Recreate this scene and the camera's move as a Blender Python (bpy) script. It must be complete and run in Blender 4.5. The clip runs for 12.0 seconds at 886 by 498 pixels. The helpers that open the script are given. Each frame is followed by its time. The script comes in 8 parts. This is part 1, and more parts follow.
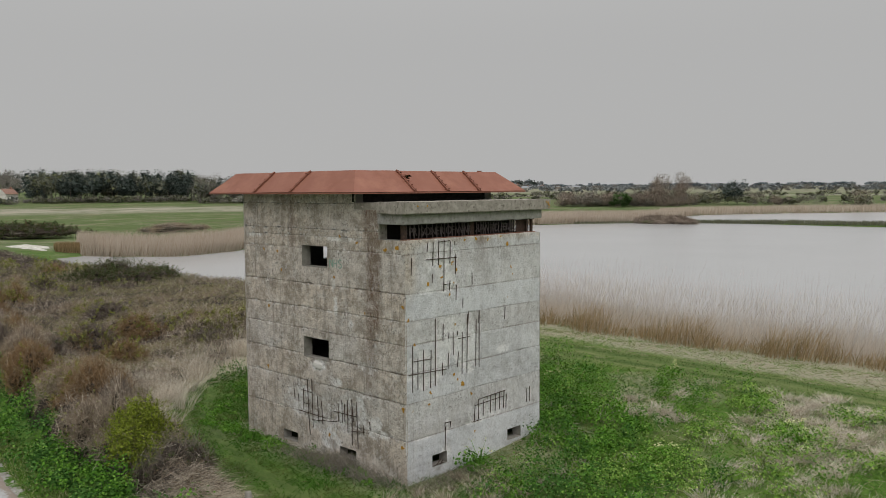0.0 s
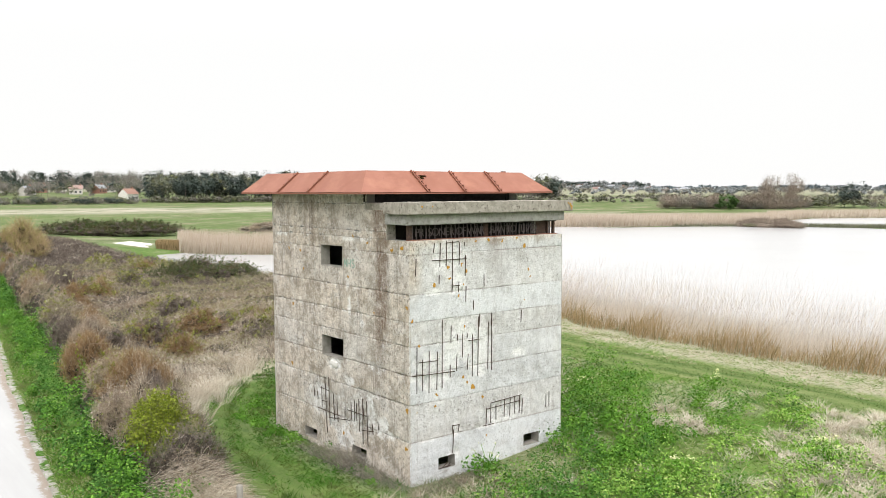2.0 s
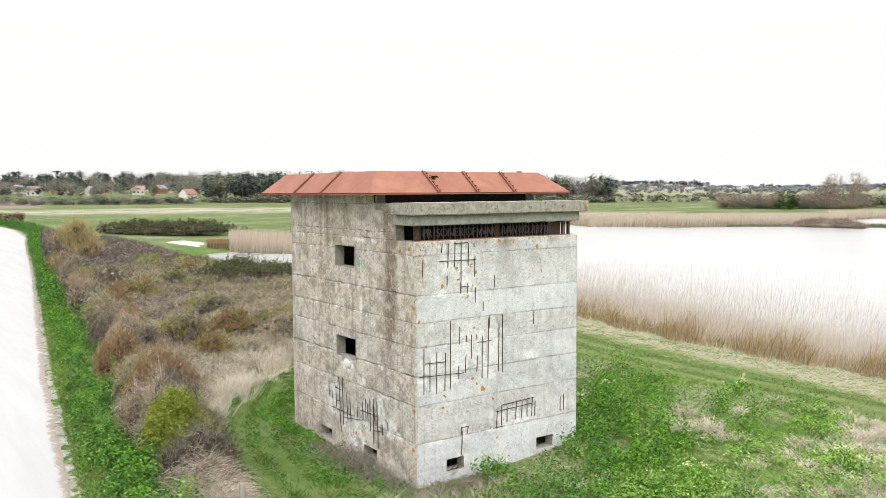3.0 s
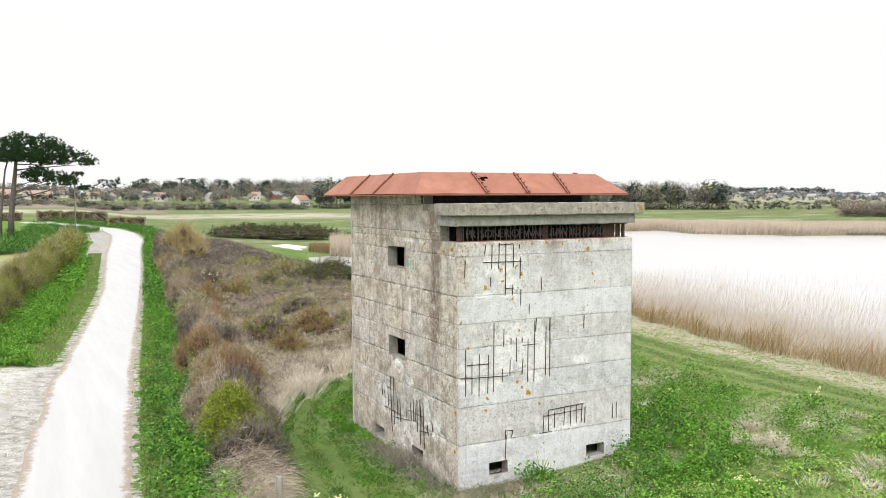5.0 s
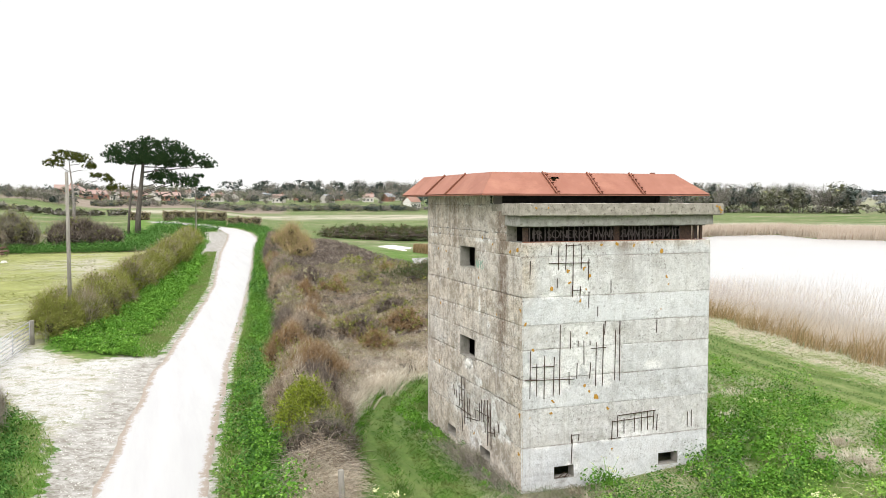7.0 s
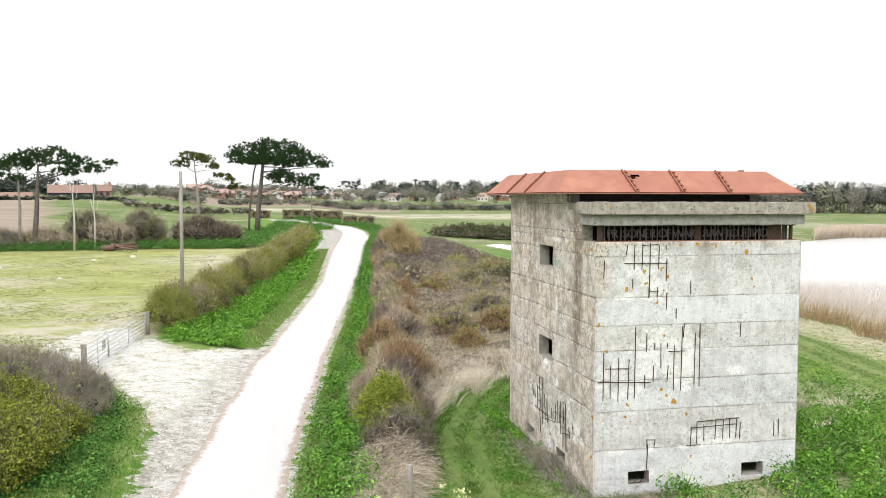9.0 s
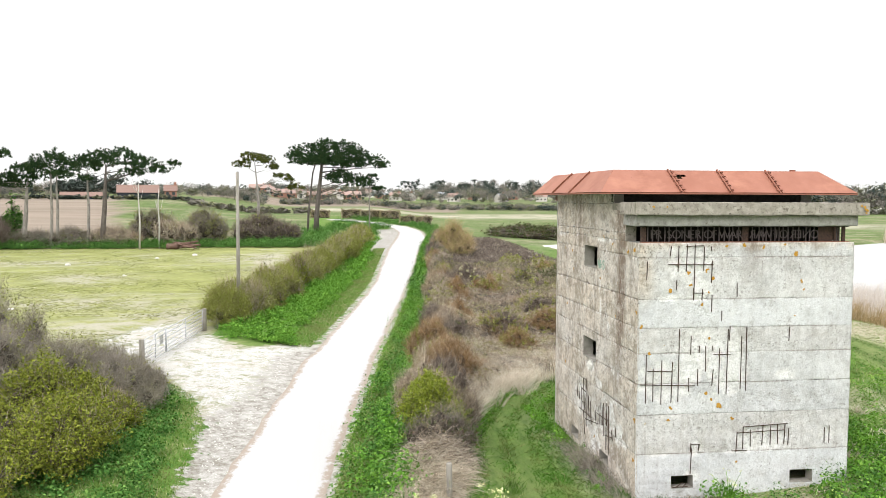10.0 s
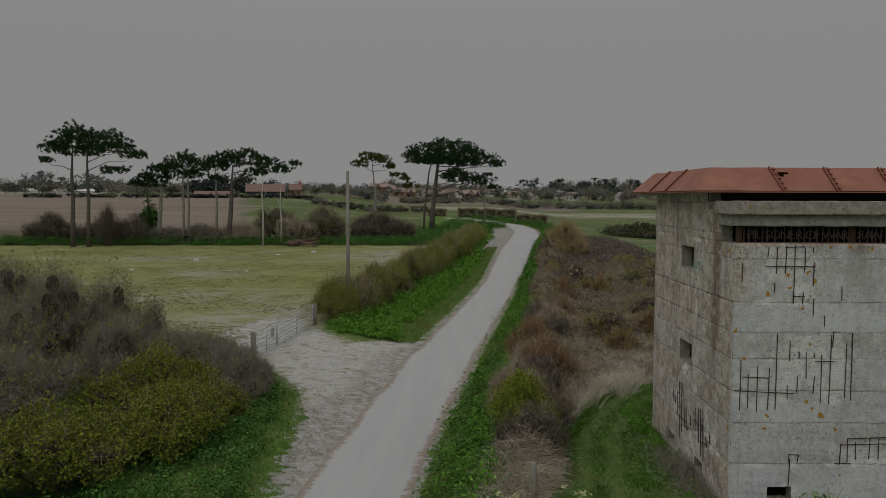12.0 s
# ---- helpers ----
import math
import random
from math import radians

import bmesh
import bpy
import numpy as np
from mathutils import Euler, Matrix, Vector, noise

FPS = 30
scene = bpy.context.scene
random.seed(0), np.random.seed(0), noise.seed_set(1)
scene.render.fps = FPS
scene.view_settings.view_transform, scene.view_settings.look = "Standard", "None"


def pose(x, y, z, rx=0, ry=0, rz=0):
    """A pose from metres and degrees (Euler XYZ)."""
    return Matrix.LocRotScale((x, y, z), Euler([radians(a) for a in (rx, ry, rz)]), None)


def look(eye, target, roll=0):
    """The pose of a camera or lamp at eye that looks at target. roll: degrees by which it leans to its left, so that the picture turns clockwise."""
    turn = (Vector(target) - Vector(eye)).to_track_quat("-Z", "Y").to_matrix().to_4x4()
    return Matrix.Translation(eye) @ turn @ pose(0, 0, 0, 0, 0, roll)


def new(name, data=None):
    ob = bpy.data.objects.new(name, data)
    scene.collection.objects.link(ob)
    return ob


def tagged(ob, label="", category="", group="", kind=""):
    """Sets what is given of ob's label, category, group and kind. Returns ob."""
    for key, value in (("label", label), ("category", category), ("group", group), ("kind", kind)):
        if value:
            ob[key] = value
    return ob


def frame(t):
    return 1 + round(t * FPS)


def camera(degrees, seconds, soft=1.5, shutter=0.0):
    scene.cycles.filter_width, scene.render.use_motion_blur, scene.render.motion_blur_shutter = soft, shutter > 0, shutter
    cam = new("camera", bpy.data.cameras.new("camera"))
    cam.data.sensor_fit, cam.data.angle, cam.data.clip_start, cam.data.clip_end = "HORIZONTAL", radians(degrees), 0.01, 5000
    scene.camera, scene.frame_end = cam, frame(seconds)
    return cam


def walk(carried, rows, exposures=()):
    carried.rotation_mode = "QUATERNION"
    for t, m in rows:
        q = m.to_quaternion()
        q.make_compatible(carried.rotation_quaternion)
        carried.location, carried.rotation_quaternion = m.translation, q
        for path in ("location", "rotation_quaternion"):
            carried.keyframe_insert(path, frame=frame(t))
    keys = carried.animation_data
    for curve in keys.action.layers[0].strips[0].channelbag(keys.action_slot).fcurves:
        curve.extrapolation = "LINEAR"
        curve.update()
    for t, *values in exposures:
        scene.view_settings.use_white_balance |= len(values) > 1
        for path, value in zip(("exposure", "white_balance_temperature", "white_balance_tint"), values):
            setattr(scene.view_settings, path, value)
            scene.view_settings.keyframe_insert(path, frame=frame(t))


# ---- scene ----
cam = camera(56.3, 12.0, soft=0.85)
PATH = [
    (0, (-14.512, -15.311, 7.741), (-13.075, -13.928, 7.596), -0.4),
    (0.5, (-14.049, -15.687, 7.738), (-12.652, -14.264, 7.592), -0.4),
    (1, (-13.487, -16.105, 7.715), (-12.136, -14.638, 7.571), -0.3),
    (1.5, (-12.985, -16.525, 7.724), (-11.683, -15.013, 7.581), -0.3),
    (2, (-12.513, -16.898, 7.711), (-11.261, -15.345, 7.57), -0.2),
    (2.5, (-11.991, -17.268, 7.711), (-10.791, -15.675, 7.571), -0.2),
    (3, (-11.468, -17.55, 7.723), (-10.322, -15.917, 7.582), -0.3),
    (5, (-9.99, -18.357, 7.562), (-9.067, -16.587, 7.438), -0.2),
    (5.5, (-9.706, -18.514, 7.552), (-8.842, -16.715, 7.43), -0.1),
    (6, (-9.422, -18.643, 7.507), (-8.619, -16.815, 7.388), 0.0),
    (6.5, (-9.162, -18.739, 7.473), (-8.421, -16.885, 7.355), 0.1),
    (7, (-8.908, -18.819, 7.497), (-8.231, -16.94, 7.379), 0.0),
    (8.8, (-7.928, -19.126, 7.456), (-7.492, -17.178, 7.335), -0.0),
    (9, (-7.869, -19.143, 7.471), (-7.46, -17.189, 7.351), 0.1),
    (9.5, (-7.657, -19.204, 7.472), (-7.318, -17.237, 7.351), 0.2),
    (10, (-7.446, -19.285, 7.467), (-7.177, -17.307, 7.347), 0.2),
    (10.5, (-7.223, -19.39, 7.478), (-7.024, -17.404, 7.357), 0.2),
    (11, (-6.992, -19.439, 7.471), (-6.865, -17.447, 7.349), 0.2),
    (11.5, (-6.803, -19.446, 7.469), (-6.748, -17.451, 7.346), 0.3),
    (12, (-6.659, -19.424, 7.468), (-6.676, -17.428, 7.344), 0.2),
]
FADE = [(0.0, 0.69), (0.25, 0.775), (0.5, 0.855), (0.75, 0.955), (0.95, 1.0), (5.5, 1.0), (7.0, 1.0), (9.0, 1.0), (11.0, 1.0), (11.25, 0.87), (11.5, 0.722), (11.75, 0.62), (12.0, 0.5)]
AUTO = [(0.0, 0.0), (5.5, 0.0), (7.0, 0.05), (9.0, 0.11), (11.0, 0.15), (11.4, 0.13), (12.0, 0.13)]


def stops(t, v):
    """The fade, and the slow brightening of the drone's automatic exposure."""
    return 2.2 * math.log2(v) + float(np.interp(t, [a for a, _ in AUTO], [b for _, b in AUTO]))


walk(cam, [(t, look(eye, target, roll)) for t, eye, target, roll in PATH],
     [(t, stops(t, v)) for t, v in FADE])

# ---- world ----
SUN_AZ, SUN_EL = 208.0, 40.0      # compass from +y towards +x, height in degrees
world = bpy.data.worlds.new("overcast")
scene.world = world
world.use_nodes = True
wt = world.node_tree
wt.nodes.clear()


def wnode(kind, **kw):
    n = wt.nodes.new(kind)
    for k, v in kw.items():
        n.inputs[k].default_value = v
    return n


w_out = wnode("ShaderNodeOutputWorld")
w_bg = wnode("ShaderNodeBackground", Strength=1.0)
w_sky = wnode("ShaderNodeTexSky")
w_sky.sky_type = "NISHITA"
w_sky.sun_disc = False
w_sky.sun_elevation, w_sky.sun_rotation = radians(SUN_EL), radians(SUN_AZ)
w_co = wnode("ShaderNodeTexCoord")
w_sep = wnode("ShaderNodeSeparateXYZ")
w_map = wnode("ShaderNodeMapRange")
w_map.interpolation_type = "SMOOTHSTEP"
for k, v in zip(("From Min", "From Max", "To Min", "To Max"), (0.15, 1.0, 0.99, 3.1)):
    w_map.inputs[k].default_value = v
w_cloud = wnode("ShaderNodeMix")
w_cloud.data_type = "RGBA"
w_cloud.blend_type = "MULTIPLY"
w_cloud.inputs[0].default_value = 1.0
w_cloud.inputs[6].default_value = (1.0, 0.998, 0.99, 1)
w_sum = wnode("ShaderNodeMix")
w_sum.data_type = "RGBA"
w_sum.blend_type = "ADD"
w_sum.inputs[0].default_value = 0.0015     # a trace of the clear sky through the cloud
wt.links.new(w_co.outputs["Generated"], w_sep.inputs[0])
wt.links.new(w_sep.outputs["Z"], w_map.inputs["Value"])
wt.links.new(w_map.outputs[0], w_cloud.inputs[7])
wt.links.new(w_cloud.outputs[2], w_sum.inputs[6])
wt.links.new(w_sky.outputs[0], w_sum.inputs[7])
wt.links.new(w_sum.outputs[2], w_bg.inputs["Color"])
wt.links.new(w_bg.outputs[0], w_out.inputs[0])

sun_data = bpy.data.lights.new("sun", "SUN")
sun_data.energy, sun_data.angle, sun_data.color = 1.9, radians(55), (1.0, 0.985, 0.968)
sun = new("sun", sun_data)
_a, _e = radians(SUN_AZ), radians(SUN_EL)
sun.matrix_world = look((60 * math.sin(_a), 60 * math.cos(_a), 60 * math.tan(_e)), (0, 0, 0))


# ---- materials ----
class Mat:
    """A node material with short calls."""

    def __init__(self, name, rough=0.9, spec=0.3, metal=0.0):
        self.m = bpy.data.materials.new(name)
        self.m.use_nodes = True
        self.t = self.m.node_tree
        self.b = self.t.nodes["Principled BSDF"]
        self.b.inputs["Roughness"].default_value = rough
        self.b.inputs["Specular IOR Level"].default_value = spec
        self.b.inputs["Metallic"].default_value = metal

    def n(self, kind):
        return self.t.nodes.new(kind)

    def link(self, a, b):
        self.t.links.new(a, b)

    def coords(self, scale=(1, 1, 1), world=False):
        mp = self.n("ShaderNodeMapping")
        mp.inputs["Scale"].default_value = scale
        if world:
            self.link(self.n("ShaderNodeNewGeometry").outputs["Position"], mp.inputs[0])
        else:
            self.link(self.n("ShaderNodeTexCoord").outputs["Object"], mp.inputs[0])
        return mp.outputs[0]

    def noise(self, scale, detail=4, rough=0.6, stretch=(1, 1, 1), world=True):
        x = self.n("ShaderNodeTexNoise")
        x.inputs["Scale"].default_value = scale
        x.inputs["Detail"].default_value = detail
        x.inputs["Roughness"].default_value = rough
        self.link(self.coords(stretch, world), x.inputs["Vector"])
        return x.outputs["Fac"]

    def ramp(self, fac, lo, hi, to_lo=0.0, to_hi=1.0):
        r = self.n("ShaderNodeMapRange")
        r.clamp = True
        for k, v in zip(("From Min", "From Max", "To Min", "To Max"), (lo, hi, to_lo, to_hi)):
            r.inputs[k].default_value = v
        self.link(fac, r.inputs["Value"])
        return r.outputs[0]

    def mul(self, a, b):
        r = self.n("ShaderNodeMath")
        r.operation = "MULTIPLY"
        for i, v in enumerate((a, b)):
            if isinstance(v, (int, float)):
                r.inputs[i].default_value = v
            else:
                self.link(v, r.inputs[i])
        return r.outputs[0]

    def add(self, a, b):
        r = self.n("ShaderNodeMath")
        r.operation = "ADD"
        r.use_clamp = True
        for i, v in enumerate((a, b)):
            if isinstance(v, (int, float)):
                r.inputs[i].default_value = v
            else:
                self.link(v, r.inputs[i])
        return r.outputs[0]

    def mix(self, a, b, fac, mode="MIX"):
        r = self.n("ShaderNodeMix")
        r.data_type = "RGBA"
        r.blend_type = mode
        for i, v in ((6, a), (7, b)):
            if isinstance(v, tuple):
                r.inputs[i].default_value = (*v, 1)
            else:
                self.link(v, r.inputs[i])
        if isinstance(fac, (int, float)):
            r.inputs[0].default_value = fac
        else:
            self.link(fac, r.inputs[0])
        return r.outputs[2]

    def attr(self, name):
        r = self.n("ShaderNodeAttribute")
        r.attribute_name = name
        return r.outputs["Fac"]

    def island(self):
        return self.n("ShaderNodeNewGeometry").outputs["Random Per Island"]

    def random(self):
        return self.n("ShaderNodeObjectInfo").outputs["Random"]

    def color(self, c):
        if isinstance(c, tuple):
            self.b.inputs["Base Color"].default_value = (*c, 1)
        else:
            self.link(c, self.b.inputs["Base Color"])
        return self

    def bump(self, fac, strength=0.4, distance=0.02):
        r = self.n("ShaderNodeBump")
        r.inputs["Strength"].default_value = strength
        r.inputs["Distance"].default_value = distance
        self.link(fac, r.inputs["Height"])
        self.link(r.outputs[0], self.b.inputs["Normal"])
        return self


def plant(name, a, b, c=None, c_at=0.8, rough=0.75, patch=None, patch_scale=0.5):
    """Leaves, blades and twigs: each piece takes its own tone between a and b, a few take c; patch tints whole drifts."""
    m = Mat(name, 0.9, 0.05)
    r = m.island()
    col = m.mix(a, b, r)
    if c:
        col = m.mix(col, c, m.ramp(r, c_at, c_at + 0.02))
    if patch:
        col = m.mix(col, patch, m.ramp(m.noise(patch_scale, 3), 0.45, 0.65, 0, 0.8))
    m.color(col)
    return m.m


def make_concrete():
    m = Mat("weathered_concrete", 0.95, 0.1)
    grit = m.noise(30, 4, 0.85)
    pit = m.noise(12, 6, 0.85)
    mid = m.noise(3.4, 8, 0.8)
    big = m.noise(0.55, 6, 0.7)
    patch = m.noise(1.4, 7, 0.8)
    brown = m.attr("brown")
    col = m.mix((0.43, 0.436, 0.446), (0.66, 0.668, 0.682), m.ramp(mid, 0.38, 0.6))
    col = m.mix(col, (0.76, 0.765, 0.775), m.ramp(big, 0.43, 0.59, 0.05, 0.7))
    warm = m.mix((0.42, 0.357, 0.292), (0.74, 0.655, 0.565), m.ramp(mid, 0.36, 0.6))
    warm = m.mix(warm, (0.71, 0.675, 0.63), m.ramp(patch, 0.5, 0.62, 0, 0.7))
    col = m.mix(col, warm, brown)
    col = m.mix(col, (0.33, 0.315, 0.285), m.ramp(patch, 0.55, 0.66, 0, 0.5))
    streak = m.noise(1.0, 6, 0.8, (7, 7, 0.22))
    col = m.mix(col, (0.25, 0.22, 0.185), m.mul(m.ramp(streak, 0.53, 0.65, 0, 0.7), m.ramp(brown, 0.0, 0.8, 0.2, 1.0)))
    col = m.mix(col, (0.82, 0.812, 0.80), m.mul(m.attr("spall"), m.ramp(mid, 0.40, 0.5, 0.35, 1.0)))
    col = m.mix(col, (0.15, 0.095, 0.065), m.mul(m.attr("stain"), m.ramp(m.noise(5.5, 8, 0.9, (1.3, 1.3, 0.5)), 0.38, 0.54, 0.1, 1.0)))
    col = m.mix(col, (0.11, 0.095, 0.08), m.mul(m.ramp(pit, 0.54, 0.575, 0, 0.95), m.mul(m.ramp(patch, 0.44, 0.55, 0.15, 1.0), m.ramp(brown, 0.0, 0.8, 0.5, 1.0))))
    col = m.mix(col, (0.27, 0.225, 0.17), m.mul(m.ramp(m.noise(0.9, 8, 0.8), 0.52, 0.6, 0, 0.75), brown))
    col = m.mix(col, (0.84, 0.83, 0.82), m.mul(m.ramp(m.noise(8, 7, 0.85), 0.58, 0.63, 0, 0.8), m.ramp(big, 0.4, 0.55, 0.3, 1.0)))
    col = m.mix(col, (0.20, 0.19, 0.18), m.ramp(grit, 0.56, 0.63, 0, 0.34))
    col = m.mix(col, (0.42, 0.3, 0.1), m.ramp(m.noise(6.5, 2, 0.5), 0.73, 0.77, 0, 0.5))
    blotch = m.noise(2.1, 7, 0.8)
    col = m.mix(col, (0.25, 0.208, 0.165), m.mul(m.ramp(blotch, 0.49, 0.58, 0, 0.68), m.ramp(brown, 0.1, 0.8, 0.22, 1.0)))
    col = m.mix(col, (0.80, 0.755, 0.70), m.mul(m.ramp(m.noise(1.3, 8, 0.8, (1, 1, 1.6)), 0.53, 0.6, 0, 0.45), brown))
    fine = m.noise(22, 3, 0.75)
    col = m.mix(col, (0.16, 0.145, 0.13), m.ramp(fine, 0.36, 0.46, 0.14, 0.0))
    col = m.mix(col, (0.86, 0.855, 0.845), m.ramp(fine, 0.55, 0.68, 0.0, 0.2))
    m.color(col)
    m.bump(pit, 1.0, 0.035)
    return m.m


def simple(name, a, b, scale=6.0, rough=0.85, spec=0.3, metal=0.0, c=None, bump=0.3, per_object=0.0, stretch=(1, 1, 1)):
    """A worn surface of two mottled tones, with specks of a third."""
    m = Mat(name, rough, spec, metal)
    col = m.mix(a, b, m.ramp(m.noise(scale, 5, 0.65, stretch), 0.3, 0.7))
    if c:
        col = m.mix(col, c, m.ramp(m.noise(scale * 2.3, 4, 0.6, stretch), 0.56, 0.7))
    if per_object:
        col = m.mix(col, tuple(v * 0.55 for v in a), m.mul(m.random(), per_object))
    m.color(col)
    if bump:
        m.bump(m.noise(scale * 5, 4), bump, 0.01)
    return m.m


def make_roof_paint():
    m = Mat("red_oxide_sheet", 0.7, 0.3)
    col = m.mix((0.24, 0.096, 0.063), (0.312, 0.137, 0.096), m.ramp(m.noise(1.6, 5), 0.3, 0.7))
    col = m.mix(col, (0.42, 0.20, 0.135), m.ramp(m.noise(0.8, 5, 0.7, (1, 1, 2)), 0.52, 0.72, 0, 0.6))
    col = m.mix(col, (0.16, 0.06, 0.04), m.ramp(m.noise(9, 5, 0.7), 0.66, 0.76, 0, 0.8))
    col = m.mix(col, (0.23, 0.085, 0.055), m.mul(m.random(), 0.45))
    m.color(col)
    m.bump(m.noise(3, 4), 0.25, 0.02)
    return m.m


def make_ground():
    m = Mat("marsh_ground", 0.97, 0.05)
    n1, n2, n3 = m.noise(0.35, 6, 0.65), m.noise(2.2, 6, 0.7), m.noise(14, 5, 0.7)
    far_patch = m.noise(0.03, 9, 0.85, (1, 1.2, 1))
    green = m.mix((0.045, 0.105, 0.015), (0.11, 0.19, 0.04), m.ramp(n2, 0.36, 0.6))
    green = m.mix(green, (0.055, 0.085, 0.024), m.ramp(n3, 0.52, 0.62, 0, 0.6))
    green = m.mix(green, (0.19, 0.19, 0.09), m.ramp(n1, 0.5, 0.7, 0, 0.6))
    meadow = m.mix((0.072, 0.122, 0.036), (0.135, 0.18, 0.066), m.ramp(far_patch, 0.35, 0.65))
    meadow = m.mix(meadow, (0.06, 0.085, 0.03), m.ramp(m.noise(0.22, 8, 0.85, (0.6, 1, 1)), 0.46, 0.6, 0, 0.85))
    meadow = m.mix(meadow, (0.17, 0.17, 0.09), m.ramp(m.noise(1.1, 8, 0.85), 0.52, 0.62, 0, 0.5))
    meadow = m.mix(meadow, (0.29, 0.255, 0.19), m.ramp(m.noise(0.035, 9, 0.85, (0.8, 1.4, 1)), 0.52, 0.6, 0, 0.7))
    meadow = m.mix(meadow, (0.20, 0.165, 0.112), m.ramp(m.noise(0.11, 9, 0.85, (0.45, 1.3, 1)), 0.5, 0.58, 0, 0.6))
    meadow = m.mix(meadow, (0.045, 0.075, 0.022), m.ramp(m.noise(0.4, 9, 0.9, (0.5, 1, 1)), 0.51, 0.57, 0, 0.6))
    col = m.mix(green, meadow, m.attr("meadow"))
    turf = m.mix((0.15, 0.165, 0.056), (0.255, 0.265, 0.1), m.ramp(m.noise(0.3, 7, 0.75, (1, 1.3, 1)), 0.35, 0.65))
    turf = m.mix(turf, (0.10, 0.11, 0.036), m.ramp(m.noise(1.1, 8, 0.9), 0.52, 0.62, 0, 0.4))
    turf = m.mix(turf, (0.30, 0.285, 0.225), m.add(m.ramp(m.noise(0.16, 9, 0.85, (0.8, 1.5, 1)), 0.53, 0.62, 0, 0.65), m.mul(m.attr("bare"), m.ramp(m.noise(0.5, 7, 0.75), 0.4, 0.55))))
    turf = m.mix(turf, (0.36, 0.35, 0.27), m.ramp(m.noise(3.2, 7, 0.85), 0.56, 0.63, 0, 0.5))
    turf = m.mix(turf, (0.085, 0.095, 0.035), m.ramp(m.noise(4.3, 6, 0.85), 0.56, 0.64, 0, 0.5))
    col = m.mix(col, turf, m.attr("turf"))
    dry = m.mix((0.17, 0.16, 0.085), (0.40, 0.37, 0.295), m.ramp(n3, 0.3, 0.7))
    col = m.mix(col, dry, m.ramp(m.add(m.mul(m.attr("dry"), 0.75), m.mul(m.attr("dry"), m.ramp(n2, 0.35, 0.65, 0, 0.5))), 0.1, 0.9))
    lane = m.ramp(m.noise(1.6, 7, 0.8, (2.2, 0.35, 1)), 0.38, 0.6)
    trk = m.mix(m.mix((0.085, 0.125, 0.036), (0.19, 0.205, 0.092), lane), m.mix((0.036, 0.075, 0.017), (0.08, 0.122, 0.034), lane), m.attr("wheel"))
    col = m.mix(col, trk, m.attr("track"))
    brown = m.mix((0.075, 0.055, 0.038), (0.16, 0.125, 0.09), m.ramp(n3, 0.3, 0.7))
    col = m.mix(col, brown, m.attr("scrub"))
    soil = m.mix((0.17, 0.139, 0.112), (0.235, 0.195, 0.158), m.ramp(m.noise(0.06, 5, 0.7, (0.3, 3, 1)), 0.35, 0.65))
    col = m.mix(col, soil, m.attr("soil"))
    col = m.mix(col, (0.36, 0.325, 0.27), m.mul(m.attr("pale"), m.ramp(m.noise(0.09, 8, 0.85, (0.5, 1, 1)), 0.42, 0.56, 0.15, 1.0)))
    stone = m.mix((0.19, 0.18, 0.16), (0.47, 0.465, 0.455), m.ramp(m.noise(18, 6, 0.85), 0.38, 0.54))
    weedy = m.add(m.noise(1.2, 8, 0.9), m.ramp(m.attr("gravel"), 0.55, 1.0, 0.09, 0.0))
    stone = m.mix(stone, (0.16, 0.17, 0.075), m.ramp(weedy, 0.505, 0.575, 0, 0.85))
    stone = m.mix(stone, (0.33, 0.30, 0.25), m.ramp(m.noise(0.35, 7, 0.8), 0.50, 0.62, 0, 0.7))
    dirt = m.mix((0.165, 0.15, 0.128), (0.38, 0.37, 0.35), m.ramp(m.noise(2.4, 8, 0.85), 0.40, 0.6))
    stone = m.mix(stone, dirt, m.ramp(m.add(m.attr("dirt"), m.mul(m.attr("dirt"), m.ramp(n2, 0.3, 0.7, -0.5, 0.5))), 0.25, 0.6))
    edge = m.add(m.attr("gravel"), m.mul(m.ramp(n2, 0.3, 0.7, -0.5, 0.5), m.ramp(m.attr("gravel"), 0.02, 0.3)))
    col = m.mix(col, stone, m.ramp(edge, 0.42, 0.58))
    m.color(col)
    m.bump(n3, 0.6, 0.05)
    return m.m


def make_road():
    m = Mat("bleached_road", 0.92, 0.15)
    col = m.mix((0.345, 0.343, 0.344), (0.39, 0.387, 0.387), m.ramp(m.noise(0.5, 5, 0.7, (3.0, 0.2, 1)), 0.3, 0.7))
    col = m.mix(col, (0.33, 0.315, 0.29), m.ramp(m.noise(55, 3, 0.7), 0.58, 0.72, 0, 0.5))
    col = m.mix(col, (0.25, 0.21, 0.175), m.ramp(m.add(m.attr("edge"), m.mul(m.attr("edge"), m.ramp(m.noise(3, 8, 0.85), 0.3, 0.7, -0.8, 0.8))), 0.4, 0.65))
    col = m.mix(col, (0.33, 0.315, 0.30), m.ramp(m.noise(0.9, 4, 0.6, (3, 0.15, 1)), 0.62, 0.72, 0, 0.3))
    m.color(col)
    m.bump(m.noise(70, 4), 0.4, 0.01)
    return m.m


def make_water():
    m = Mat("lake_water", 0.2, 0.5)
    m.b.inputs["IOR"].default_value = 1.33
    m.color(m.mix((0.36, 0.358, 0.357), (0.41, 0.408, 0.404), m.noise(0.05, 4)))
    m.bump(m.noise(1.1, 4, 0.6, (1, 2.0, 1)), 0.35, 0.06)
    return m.m


